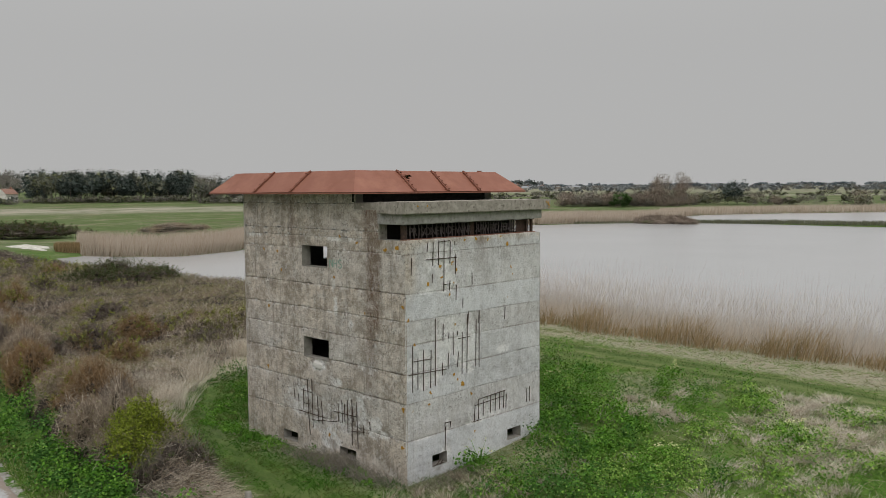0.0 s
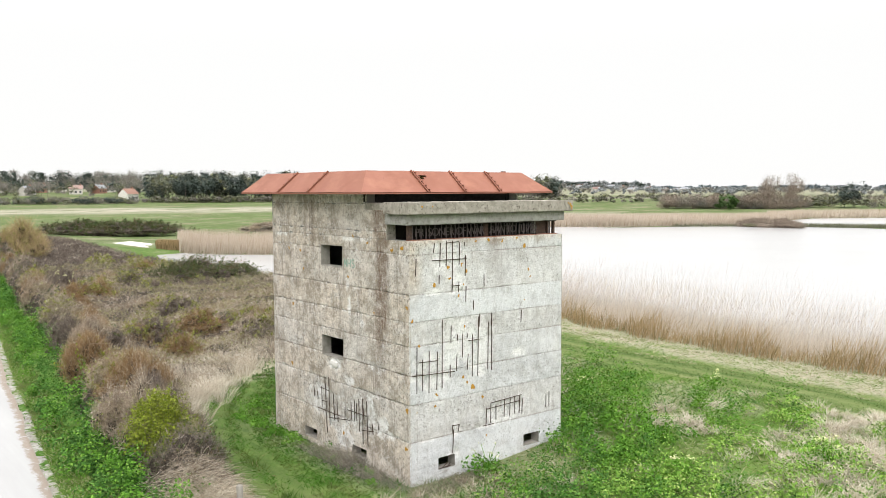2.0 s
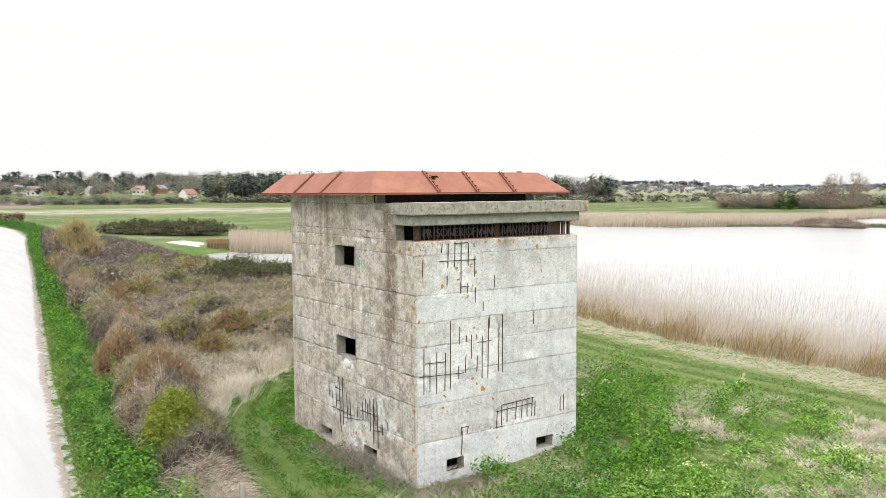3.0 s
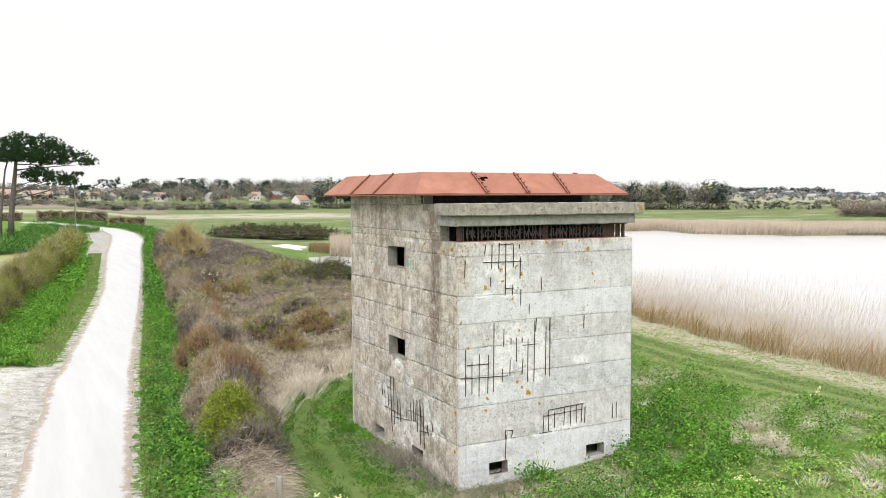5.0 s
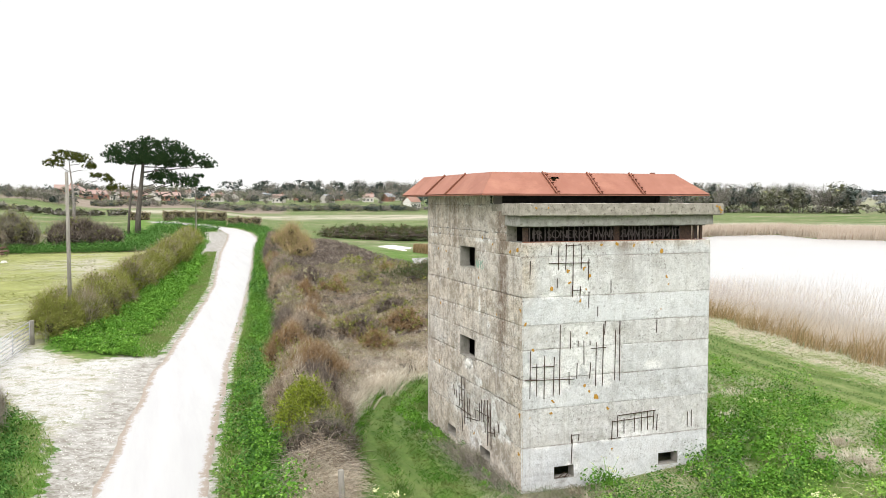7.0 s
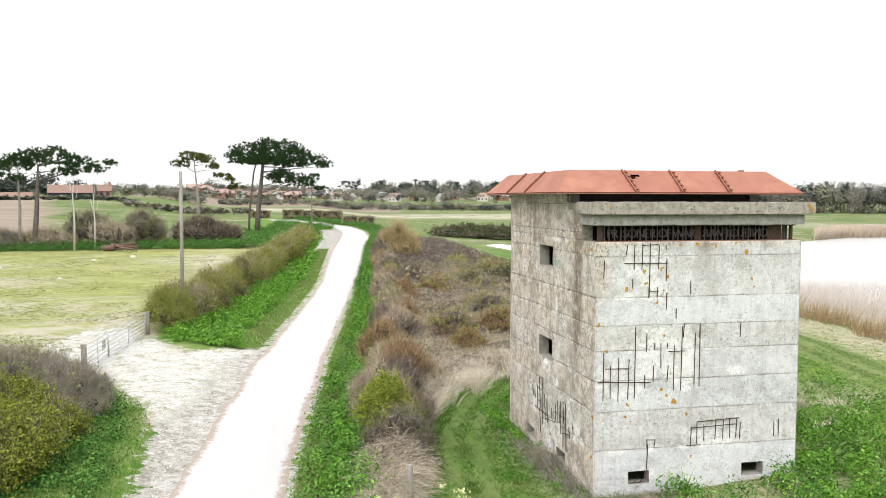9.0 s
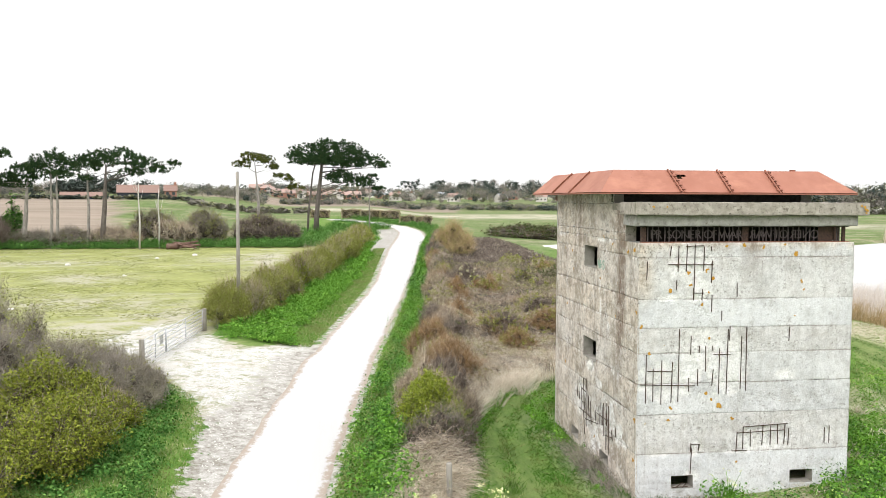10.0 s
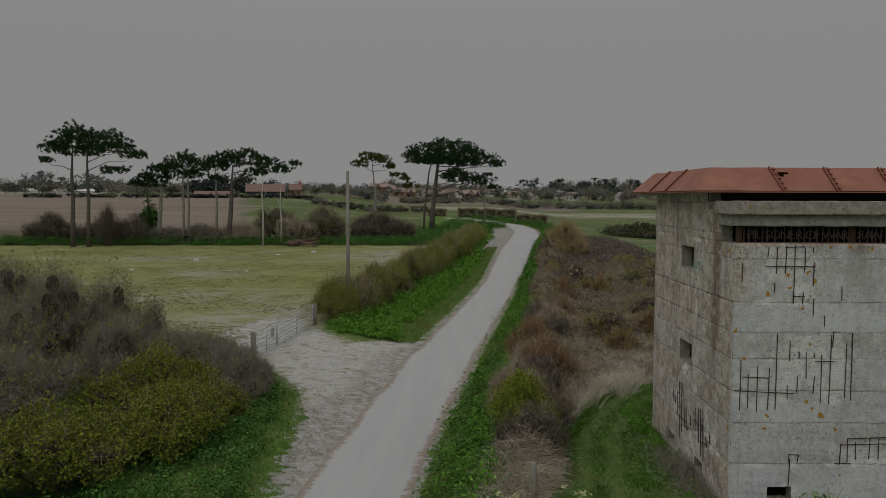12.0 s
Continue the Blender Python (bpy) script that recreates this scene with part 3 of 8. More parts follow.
def build_ground():
    gx, gy = axis(-3500, 3500, -18, 24, 0.55, 1.075), axis(-3500, 3500, -12, 40, 0.7, 1.075)
    X, Y = np.meshgrid(gx, gy)
    Z = land(X, Y)
    nx, ny = len(gx), len(gy)
    i = np.arange(nx * ny).reshape(ny, nx)
    quads = np.stack([i[:-1, :-1], i[:-1, 1:], i[1:, 1:], i[1:, :-1]], -1).reshape(-1, 4)
    me = bpy.data.meshes.new("ground")
    me.vertices.add(nx * ny)
    me.vertices.foreach_set("co", np.stack([X, Y, Z], -1).astype(np.float32).ravel())
    me.loops.add(len(quads) * 4)
    me.loops.foreach_set("vertex_index", quads.astype(np.int32).ravel())
    me.polygons.add(len(quads))
    me.polygons.foreach_set("loop_start", np.arange(0, len(quads) * 4, 4, dtype=np.int32))
    me.polygons.foreach_set("loop_total", np.full(len(quads), 4, np.int32))
    me.polygons.foreach_set("use_smooth", np.ones(len(quads), bool))
    me.update(calc_edges=True)
    me.materials.append(GROUND)
    x, y = X.ravel(), Y.ravel()
    r = np.hypot(x + 9, y + 18)
    az = np.degrees(np.arctan2(x + 9, y + 18))
    rr, rl, hr = along(ROAD_R, y), along(ROAD_L, y), along(HEDGE_R, y)
    far = ss(70, 110, y) * ss(2, 25, x) + ss(200, 260, r) + ss(118, 130, y) * (x < -12)
    masks = {}
    masks["meadow"] = np.clip(far, 0, 1)
    masks["turf"] = ss(-14.5, -17, x) * ss(12, 20, y) * (1 - ss(96, 100, y))
    masks["turf"] = np.clip(np.maximum(masks["turf"], (x < along(np.array([(-13.5, 20), (-13, 31), (-9, 57), (-4, 90)]), y) - 1) * ss(18, 24, y) * (1 - ss(96, 100, y))), 0, 1)
    bank = ss(15.6, 16.6, x - 0.09 * np.clip(y, -20, 40)) * (1 - ss(22, 25, x)) * (1 - ss(30, 45, y))
    tower_skirt = ss(0.9, 0.2, np.maximum(np.maximum(-x - 0.5, x - 6), np.maximum(-y - 1.2, y - 8)))
    meadow_bank = 0.55 * ss(-0.1, 0.5, wave(x, y, 2.1, 17)) * ss(3, 8, x) * (1 - ss(12.5, 13.5, x)) * (y < 14) * (y > -14)
    masks["dry"] = np.clip(bank * 0.9 + meadow_bank + 0.45 * tower_skirt + 0.9 * ss(13.0, 14.5, y) * (1 - ss(17.5, 20, y)) * ss(-3, 0, x) * (1 - ss(8, 11, x)), 0, 1)
    masks["scrub"] = scrub_mask(x, y)
    spot = [(-26, 42, 7, 4), (-30, 59, 5, 3), (-17, 34, 4, 6), (-16, 77, 6, 5), (-20.5, 30, 5, 4), (-13.5, 70, 2.5, 14), (-42, 50, 8, 2.5), (-38, 72, 9, 3)]
    masks["bare"] = np.clip(sum(np.exp(-((x - a) / p) ** 2 - ((y - b) / q) ** 2) for a, b, p, q in spot), 0, 1)
    tl = x - np.interp(y, [-12, -7.5, 0, 6, 15, 30], [12.2, 12.7, 13.4, 13.4, 15.4, 17])
    masks["track"] = ss(-0.6, -0.1, tl) * ss(3.0, 2.4, tl) * (y < 34) * 0.9
    masks["wheel"] = np.maximum(ss(0.55, 0.2, np.abs(tl - 0.5)), ss(0.55, 0.2, np.abs(tl - 1.8))) * (0.75 + 0.25 * wave(x, y, 1.1, 3))
    worn = x - np.interp(y, [-10, -2, 1.5, 6, 10, 13], [-3.9, -3.2, -2.8, -2.0, -0.5, 1.6])
    rut = 0.8 * ss(0.45, 0.15, np.abs(np.abs(worn) - 0.42)) * (y > -9) * (y < 13.5)
    masks["track"], masks["wheel"] = np.maximum(masks["track"], rut), np.maximum(masks["wheel"], rut)
    masks["scrub"] = np.maximum(masks["scrub"], 0.85 * (x < -6) * ss(96, 101, y) * (1 - ss(130, 150, y)) * ss(-4, -7, az))
    masks["soil"] = np.clip(ss(118, 130, y) * (1 - ss(420, 440, r)) * (az < -13.3) + ((az > -8.5) & (az < 9)) * ss(395, 405, r) * (1 - ss(520, 530, r)), 0, 1)
    # pale fields and sand; past 800 m distance haze is painted on the ground
    masks["pale"] = np.clip(((az > -2) & (az < 34)) * ss(290, 320, r) * (1 - ss(366, 374, r)) * 0.9 + 0.8 * np.exp(-((x - 28) ** 2 + (y - 100) ** 2) / 18) + ((az > 33) & (az < 50)) * ss(235, 245, r) * (1 - ss(275, 300, r)) * 0.75 + ((az > 44) & (az < 75)) * ss(620, 640, r) * (1 - ss(760, 790, r)) * 0.8 + 0.7 * ss(800, 1000, r), 0, 1)
    apron = np.array([(-10.9, -3), (-11.4, 6), (-11.6, 9), (-12.3, 11.8), (-13.7, 14.6), (-15.2, 17.6), (-17.5, 19.5), (-19.5, 26), (-18, 31), (-15.9, 31.5), (-14.6, 28), (-11.9, 22.8), (-8.2, 24.9), (-7.4, 24), (-9, 8)], float)
    g = ss(-0.9, 0.5, inside(apron, x, y))
    lay = np.array([(-0.6, 80), (-2.0, 87), (-1.6, 98), (-0.6, 110), (1.2, 123), (1.8, 140), (4.4, 141), (4.6, 132), (2.6, 112), (-0.2, 88)], float)
    g = np.maximum(g, ss(-1.5, 0.5, inside(lay, x, y)))
    fringe = np.maximum(ss(-1.1, -0.1, x - rl) * (x < rl + 1.5), ss(0.75, 0.1, x - rr) * (x > rr - 1.5)) * (y < 190)
    masks["gravel"] = np.clip(np.maximum(g, 0.62 * fringe), 0, 1)
    lay_dirt = ss(-0.6, 0.5, inside(lay, x, y)) * (0.7 + 0.6 * wave(x, y, 2.2, 6))
    masks["dirt"] = np.clip(np.maximum(ss(-1.5, -0.15, x - rl) * (x < rl + 1.5), ss(0.7, 0.0, x - rr) * (x > rr - 1.5)) * (0.55 + 0.45 * wave(x, y, 1.3, 4)) + 0.8 * lay_dirt + 0.75 * ss(12.5, 5, y + 1.5 * wave(x, y, 1.1, 8)) * (x < rl) + 0.45 * ss(-2.6, -0.8, x - rl) * (x < rl) * ss(24, 20, y), 0, 1)
    for name, v in masks.items():
        a = me.attributes.new(name, "FLOAT", "POINT")
        a.data.foreach_set("value", np.asarray(v, np.float32))
    return tagged(new("ground", me), "flat marshland of rough grass, scrub, gravel and fields", "ground", kind="structure")


def build_road():
    """The lane: a slightly crowned strip with ragged edges."""
    ys = np.concatenate([np.arange(-45, 60, 0.35), np.arange(60, 190, 0.9)])
    cross = np.array([0, 0.02, 0.05, 0.1, 0.14, 0.3, 0.5, 0.7, 0.86, 0.9, 0.95, 0.98, 1.0])
    lft = along(ROAD_L, ys) + 0.08 * wave(ys, ys * 0, 1.6, 3) + 0.03 * wave(ys, ys * 0, 0.25, 5)
    rgt = along(ROAD_R, ys) + 0.08 * wave(ys, ys * 0, 1.8, 9) + 0.03 * wave(ys, ys * 0, 0.22, 2)
    X = lft[:, None] + (rgt - lft)[:, None] * cross
    Y = np.repeat(ys[:, None], len(cross), 1)
    crown = 0.012 + 0.05 * np.sin(np.pi * np.clip(cross, 0, 1))[None]
    crown[:, [0, -1]] = -0.03
    Z = land(X, Y) + crown
    v = np.stack([X, Y, Z], -1).reshape(-1, 3)
    k, n = len(cross), len(ys)
    f = [(i * k + j, i * k + j + 1, (i + 1) * k + j + 1, (i + 1) * k + j) for i in range(n - 1) for j in range(k - 1)]
    ob = mesh_object("road", v, f, ROAD, smooth=True)
    a = ob.data.attributes.new("edge", "FLOAT", "POINT")
    e = np.repeat(np.clip(1 - np.minimum(cross, 1 - cross) / 0.17, 0, 1)[None], n, 0)
    a.data.foreach_set("value", e.astype(np.float32).ravel())
    return tagged(ob, "narrow bleached lane with crumbling dusty edges", "road", kind="structure")


def build_water():
    for name, poly in (("water", LAKE), ("water_beyond_spit", LAKE2)):
        c = poly.mean(0)
        big = c + (poly - c) * 1.0
        bm = bmesh.new()
        vs = [bm.verts.new((x, y, WATER_Z)) for x, y in big]
        f = bm.faces.new(vs)
        bmesh.ops.triangulate(bm, faces=[f])
        if sum(q.normal.z for q in bm.faces) < 0:
            bmesh.ops.reverse_faces(bm, faces=bm.faces[:])
        tagged(part(name, bm, WATER), "still pale lake under a white sky", "water", kind="structure")


build_ground()
build_road()
build_water()


# ---- the tower ----
TW, TD = 5.67, 7.42              # front width, depth
LIFTS = [-0.5, 1.17, 2.16, 2.93, 3.69, 4.32, 5.03, 6.06, 6.42]
TOP = 7.63
tower = empty("watchtower", "square weathered concrete lookout tower with red sheet roof", "watchtower")

# outlines of broken-away concrete: centre along the wall, centre height, half width, half height, depth
SPALL_FRONT = [(0.75, 2.98, 0.75, 0.52, 0.03), (1.35, 3.3, 0.4, 0.4, 0.025), (1.6, 3.75, 0.6, 0.55, 0.03), (2.35, 3.4, 0.55, 0.85, 0.03), (1.3, 5.95, 0.6, 0.5, 0.025), (1.55, 5.25, 0.35, 0.3, 0.025), (3.3, 1.5, 0.8, 0.32, 0.035), (5.08, 1.52, 0.2, 0.28, 0.035), (1.52, 1.3, 0.2, 0.2, 0.04), (3.9, 3.12, 0.3, 0.14, 0.02), (0.75, 5.06, 0.3, 0.09, 0.02), (1.5, 0.62, 0.2, 0.18, 0.04), (2.7, 1.17, 0.5, 0.05, 0.02), (0.5, 1.17, 0.3, 0.05, 0.02)]
SPALL_LEFT = [(2.1, 2.1, 0.45, 0.13, 0.03), (1.55, 2.16, 0.25, 0.1, 0.03), (1.1, 1.2, 0.5, 0.12, 0.03), (4.5, 1.5, 0.75, 0.5, 0.03), (3.6, 1.25, 0.7, 0.6, 0.035), (2.3, 1.45, 0.8, 0.6, 0.04), (1.3, 1.3, 0.4, 0.3, 0.03), (3.2, 0.6, 0.5, 0.3, 0.03), (3.7, 2.68, 0.35, 0.2, 0.04), (2.6, 6.4, 0.8, 0.1, 0.025), (6.8, 6.45, 0.5, 0.14, 0.03), (2.9, 2.3, 0.3, 0.15, 0.02), (1.6, 2.9, 0.4, 0.15, 0.02), (2.95, 5.1, 0.07, 0.24, 0.01), (2.2, 4.05, 0.09, 0.14, 0.01), (2.85, 4.45, 0.07, 0.3, 0.01), (1.3, 5.15, 0.08, 0.1, 0.01), (1.2, 3.55, 0.09, 0.08, 0.01), (2.3, 6.5, 0.6, 0.07, 0.03)]
HOLES_LEFT = [(3.19, 4.37, 5.53, 6.14), (3.19, 4.36, 2.86, 3.46), (2.05, 2.78, 0.2, 0.5), (4.75, 5.48, 0.17, 0.47)]
HOLES_FRONT = [(0.92, 1.5, 0.29, 0.61), (4.08, 4.7, 0.31, 0.64)]
HOLES_BACK = [(2.92, 4.3, 5.4, 6.1)]
HOLES_RIGHT = [(3.19, 4.37, 5.53, 6.14), (2.05, 2.78, 0.4, 0.7)]


def hole_cells(a, holes, lo, hi, step):
    """Coordinates from lo to hi by about step, with the edges of the holes among them."""
    cuts = sorted({lo, hi, *[v for h in holes for v in h if lo < v < hi]})
    out = []
    for p, q in zip(cuts[:-1], cuts[1:]):
        out += list(np.linspace(p, q, max(2, int((q - p) / step) + 1))[:-1])
    return np.array(out + [hi])


def wall_skin(to_world, length, z0, z1, holes, spalls, stain, brown, seed, top_lip, parent, step=0.07, crack=0.085):
    """One poured lift of one wall: its outer face with rough edges, joints, broken patches and openings."""
    us = hole_cells(None, [(h[0], h[1]) for h in holes], 0.0, length, step)
    zs = hole_cells(None, [(h[2], h[3]) for h in holes], z0, z1, step)
    zs = np.unique(np.concatenate([zs, [z0 + 0.012, z0 + 0.028, z1 - 0.028, z1 - 0.012]]))
    U, Zg = np.meshgrid(us, zs)
    rough = 0.004 * wave(U, Zg, 0.07, seed) + 0.006 * wave(U, Zg, 0.4, seed + 3)
    edge = np.minimum(Zg - z0, z1 - Zg)
    chip = 0.5 + 0.5 * wave(U, Zg * 0, 0.16, seed + 1)
    joint = -(0.001 + 0.06 * crack + crack * np.clip(chip - 0.55, 0, 1)) * ss(0.014 + 0.03 * np.clip(chip - 0.6, 0, 1), 0.0, edge)
    boards = RNG.uniform(0, 0.9) + np.arange(-1, 10) * 0.92
    seams = np.min(np.abs(U[..., None] - boards), -1)
    joint = joint - 0.003 * ss(0.03, 0.0, seams)
    corner = -0.03 * ss(0.07, 0.0, np.minimum(U, length - U)) * (0.35 + 0.65 * (0.5 + 0.5 * wave(Zg, U * 0, 0.23, seed)))
    mask = np.zeros(U.shape)
    depth = np.zeros(U.shape)
    for cu, cz, ru, rz, dp in spalls:
        q = np.hypot((U - cu) / ru, (Zg - cz) / rz) + 0.28 * wave(U, Zg, 0.13, cu * 3 + cz) + 0.2 * wave(U, Zg, 0.05, cz)
        k = ss(1.05, 0.85, q)
        mask = np.maximum(mask, k)
        depth = np.maximum(depth, k * dp * (0.75 + 0.5 * wave(U, Zg, 0.06, cu)))
    # pale chips along the joints
    chips = ss(0.055, 0.02, edge) * ss(0.2, 0.45, wave(U, Zg * 0, 0.13, seed + 9) + 0.4 * wave(U, Zg, 0.05, seed)) * (crack > 0.05)
    mask = np.maximum(mask, 0.9 * chips)
    depth = np.maximum(depth, 0.02 * chips)
    off = RNG.uniform(-0.004, 0.004) + rough + joint + corner - depth
    Zw = Zg + 0.004 * wave(U, U * 0, 0.45, round(z0 * 10)) * ss(0.12, 0.0, Zg - z0) * (z0 > 0) + 0.004 * wave(U, U * 0, 0.45, round(z1 * 10)) * ss(0.12, 0.0, z1 - Zg) * (z1 < 6.2)
    pts = to_world(U, off, Zw).reshape(-1, 3)
    nu, nz = len(us), len(zs)
    idx = np.arange(nu * nz).reshape(nz, nu)
    faces = []
    for j in range(nz - 1):
        zc = (zs[j] + zs[j + 1]) / 2
        for i in range(nu - 1):
            uc = (us[i] + us[i + 1]) / 2
            if any(h[0] < uc < h[1] and h[2] < zc < h[3] for h in holes):
                continue
            faces.append((idx[j, i], idx[j, i + 1], idx[j + 1, i + 1], idx[j + 1, i]))
    attrs = {"spall": mask.ravel(), "stain": np.clip(stain(U, Zg) + 10.5 * crack * ss(0.024, 0.006, edge) * (0.22 + 0.6 * ss(-0.05, 0.45, wave(U, U * 0, 0.6, round(z0 * 7)))) + 0.12 * ss(0.05, 0.0, seams), 0, 1).ravel(), "brown": np.clip(brown(U, Zg) + 0.12 * math.sin(seed * 2.4), 0, 1).ravel()}
    if top_lip:
        ext = to_world(us, np.full(nu, -0.32), np.full(nu, z1 - 0.01))
        base = len(pts)
        pts = np.concatenate([pts, ext])
        faces += [(idx[-1, i], idx[-1, i + 1], base + i + 1, base + i) for i in range(nu - 1)]
        for k in attrs:
            attrs[k] = np.concatenate([attrs[k], np.zeros(nu)])
    ob = mesh_object("concrete_lift", pts, faces, CONCRETE, parent, smooth=True)
    for k, v in attrs.items():
        a = ob.data.attributes.new(k, "FLOAT", "POINT")
        a.data.foreach_set("value", np.asarray(v, np.float32))
    return ob


def wall_core(to_world, u0, u1, z0, z1, holes, t0, t1, name="wall"):
    """The thickness of a wall behind its face, cut by openings, out of blocks."""
    us = sorted({u0, u1, *[v for h in holes for v in h[:2]]})
    zs = sorted({z0, z1, *[v for h in holes for v in h[2:]]})
    vs, fs = [], []
    for a, b in zip(us[:-1], us[1:]):
        for c, d in zip(zs[:-1], zs[1:]):
            if any(h[0] < (a + b) / 2 < h[1] and h[2] < (c + d) / 2 < h[3] for h in holes):
                continue
            o = len(vs)
            for u, t, z in ((a, t0, c), (b, t0, c), (b, t1, c), (a, t1, c), (a, t0, d), (b, t0, d), (b, t1, d), (a, t1, d)):
                vs.append(to_world(np.array(u), np.array(-t), np.array(z)))
            fs += [tuple(o + i for i in f) for f in ((3, 2, 1, 0), (4, 5, 6, 7), (0, 1, 5, 4), (1, 2, 6, 5), (2, 3, 7, 6), (3, 0, 4, 7))]
    return mesh_object(name, np.array(vs), fs, INNER, tower)


def reveals(to_world, holes, t, parent):
    """The lit sides of the openings, from the face inwards."""
    for u0, u1, z0, z1 in holes:
        ring = [(u0, z0), (u1, z0), (u1, z1), (u0, z1)]
        e = 0.004
        ring_in = [(u0 + e, z0 + e), (u1 - e, z0 + e), (u1 - e, z1 - e), (u0 + e, z1 - e)]
        vs = [to_world(np.array(u), np.array(-0.004), np.array(z)) for u, z in ring_in] + [to_world(np.array(u), np.array(-t), np.array(z)) for u, z in ring_in]
        fs = [(i, (i + 1) % 4, 4 + (i + 1) % 4, 4 + i) for i in range(4)]
        mesh_object("window_reveal", np.array(vs), fs, JAMB, parent)


def w_front(u, o, z):
    return np.stack(np.broadcast_arrays(u, -o, z), -1).astype(float)


def w_left(u, o, z):
    return np.stack(np.broadcast_arrays(-o, u, z), -1).astype(float)


def w_right(u, o, z):
    return np.stack(np.broadcast_arrays(TW + o, u, z), -1).astype(float)


def w_back(u, o, z):
    return np.stack(np.broadcast_arrays(u, TD + o, z), -1).astype(float)


def stain_left(u, z):
    run = np.exp(-((u - 1.2 - 0.04 * (6.4 - z)) / (0.29 + 0.14 * ss(6, 7, z))) ** 4) * 1.4 * (0.3 + 0.7 * ss(3.0, 4.8, z)) * ss(1.5, 2.6, z) + 0.3 * ss(6.3, 7.0, z) * ss(2.6, 1.0, u)
    drips = sum(np.exp(-((u - c) / w) ** 2) * ss(b, t, z) * k * (z < t + 0.1) for c, w, b, t, k in ((2.35, 0.07, 3.9, 5.0, 0.5), (3.05, 0.05, 2.0, 2.9, 0.5), (0.55, 0.1, 4.6, 5.9, 0.3), (1.75, 0.06, 5.0, 6.1, 0.6), (6.2, 0.12, 4.6, 6.0, 0.4), (5.9, 0.07, 3.4, 4.3, 0.4), (2.0, 0.09, 1.5, 2.9, 0.35))) + np.exp(-((u - 4.85) / 0.14) ** 2) * ss(5.4, 6.2, z) * 0.75 + np.exp(-((u - 5.3) / 0.08) ** 2) * ss(4.9, 6.0, z) * 0.5
    joints = sum(np.exp(-((z - l) / 0.03) ** 2) for l in LIFTS[1:-1]) * 0.45 * ss(-0.2, 0.4, wave(u, z, 0.7, 3))
    return np.clip(run + drips + joints, 0, 1)


def brown_left(u, z):
    return np.clip(0.85 + 0.15 * ss(6.5, 7.2, z) + 0.3 * wave(u, z, 1.5, 4), 0, 1)


def stain_front(u, z):
    seep = np.exp(-((u - 2.95) / 0.25) ** 2) * ss(5.2, 6.4, z) * 0.6 + np.exp(-((u - 2.2) / 0.15) ** 2) * ss(5.6, 6.4, z) * 0.4
    joints = sum(np.exp(-((z - l) / 0.022) ** 2) for l in LIFTS[1:-1]) * 0.4 * ss(-0.3, 0.4, wave(u, z, 0.7, 6))
    return np.clip(seep + joints, 0, 1)


def brown_front(u, z):
    return np.clip(0.10 + 0.75 * ss(0.55, 0.1, u) * ss(4.6, 5.6, z) + 0.45 * ss(6.0, 6.4, z) * ss(1.6, 0.4, u) + 0.55 * ss(6.2, 6.4, z + 0.12 * wave(u, u * 0, 0.2, 3)), 0, 1)


def none_at(u, z):
    return np.zeros(np.shape(u)) + 0.15


TH, BACK_U = 0.3, 1.0
WALL_F = wall_core(w_front, 0.03, TW - 0.03, -0.5, 6.40, HOLES_FRONT, 0.045, TH)
WALL_L = wall_core(w_left, TH, TD - 0.05, -0.5, 6.42, HOLES_LEFT, 0.045, TH)
WALL_R = wall_core(w_right, TH, TD - 0.05, -0.5, 6.42, HOLES_RIGHT, 0.045, TH)
WALL_B = wall_core(w_back, 0.05, TW - 0.05, -0.5, TOP - 0.02, HOLES_BACK, 0.045, TH)
for fn in (w_left, w_right):
    wall_core(fn, BACK_U + 0.005, TD - 0.05, 6.42, 7.36, [], 0.02, TH, "upper_wall")
    wall_core(fn, 1.96, TD - 0.05, 7.36, TOP - 0.02, [], 0.02, TH, "upper_wall")


def cut(holes, a, b):
    return [(h[0], h[1], max(h[2], a), min(h[3], b)) for h in holes if a < h[3] and h[2] < b]


for j, (a, b) in enumerate(zip(LIFTS[:-1], LIFTS[1:])):
    wall_skin(w_front, TW, a, b, cut(HOLES_FRONT, a, b), SPALL_FRONT, stain_front, brown_front, 10 + j, b == 6.42, WALL_F, crack=0.05)
    wall_skin(w_left, TD, a, b, cut(HOLES_LEFT, a, b), SPALL_LEFT, stain_left, brown_left, 30 + j, False, WALL_L)
    wall_skin(w_right, TD, a, b, cut(HOLES_RIGHT, a, b), [], none_at, none_at, 50 + j, False, WALL_R, 0.25)
    wall_skin(w_back, TW, a, b, cut(HOLES_BACK, a, b), [], none_at, none_at, 70 + j, False, WALL_B, 0.25)
# above the slit the side walls start one metre back; the deck stands on the front of them
for fn, st, br, sd, wall, step in ((w_left, stain_left, brown_left, 91, WALL_L, 0.07), (w_right, none_at, none_at, 95, WALL_R, 0.25)):
    for a, b, s0 in ((6.42, 6.62, BACK_U), (6.62, 7.36, BACK_U), (7.36, TOP, 1.95)):
        wall_skin(lambda u, o, z, fn=fn, s0=s0: fn(u + s0, o, z), TD - s0, a, b, [], [], lambda u, z, st=st, s0=s0: st(u + s0, z), lambda u, z, br=br, s0=s0: br(u + s0, z), sd + int(b * 9), False, wall, step)
wall_skin(w_back, TW, 6.42, TOP, [], [], none_at, none_at, 99, False, WALL_B, 0.25)
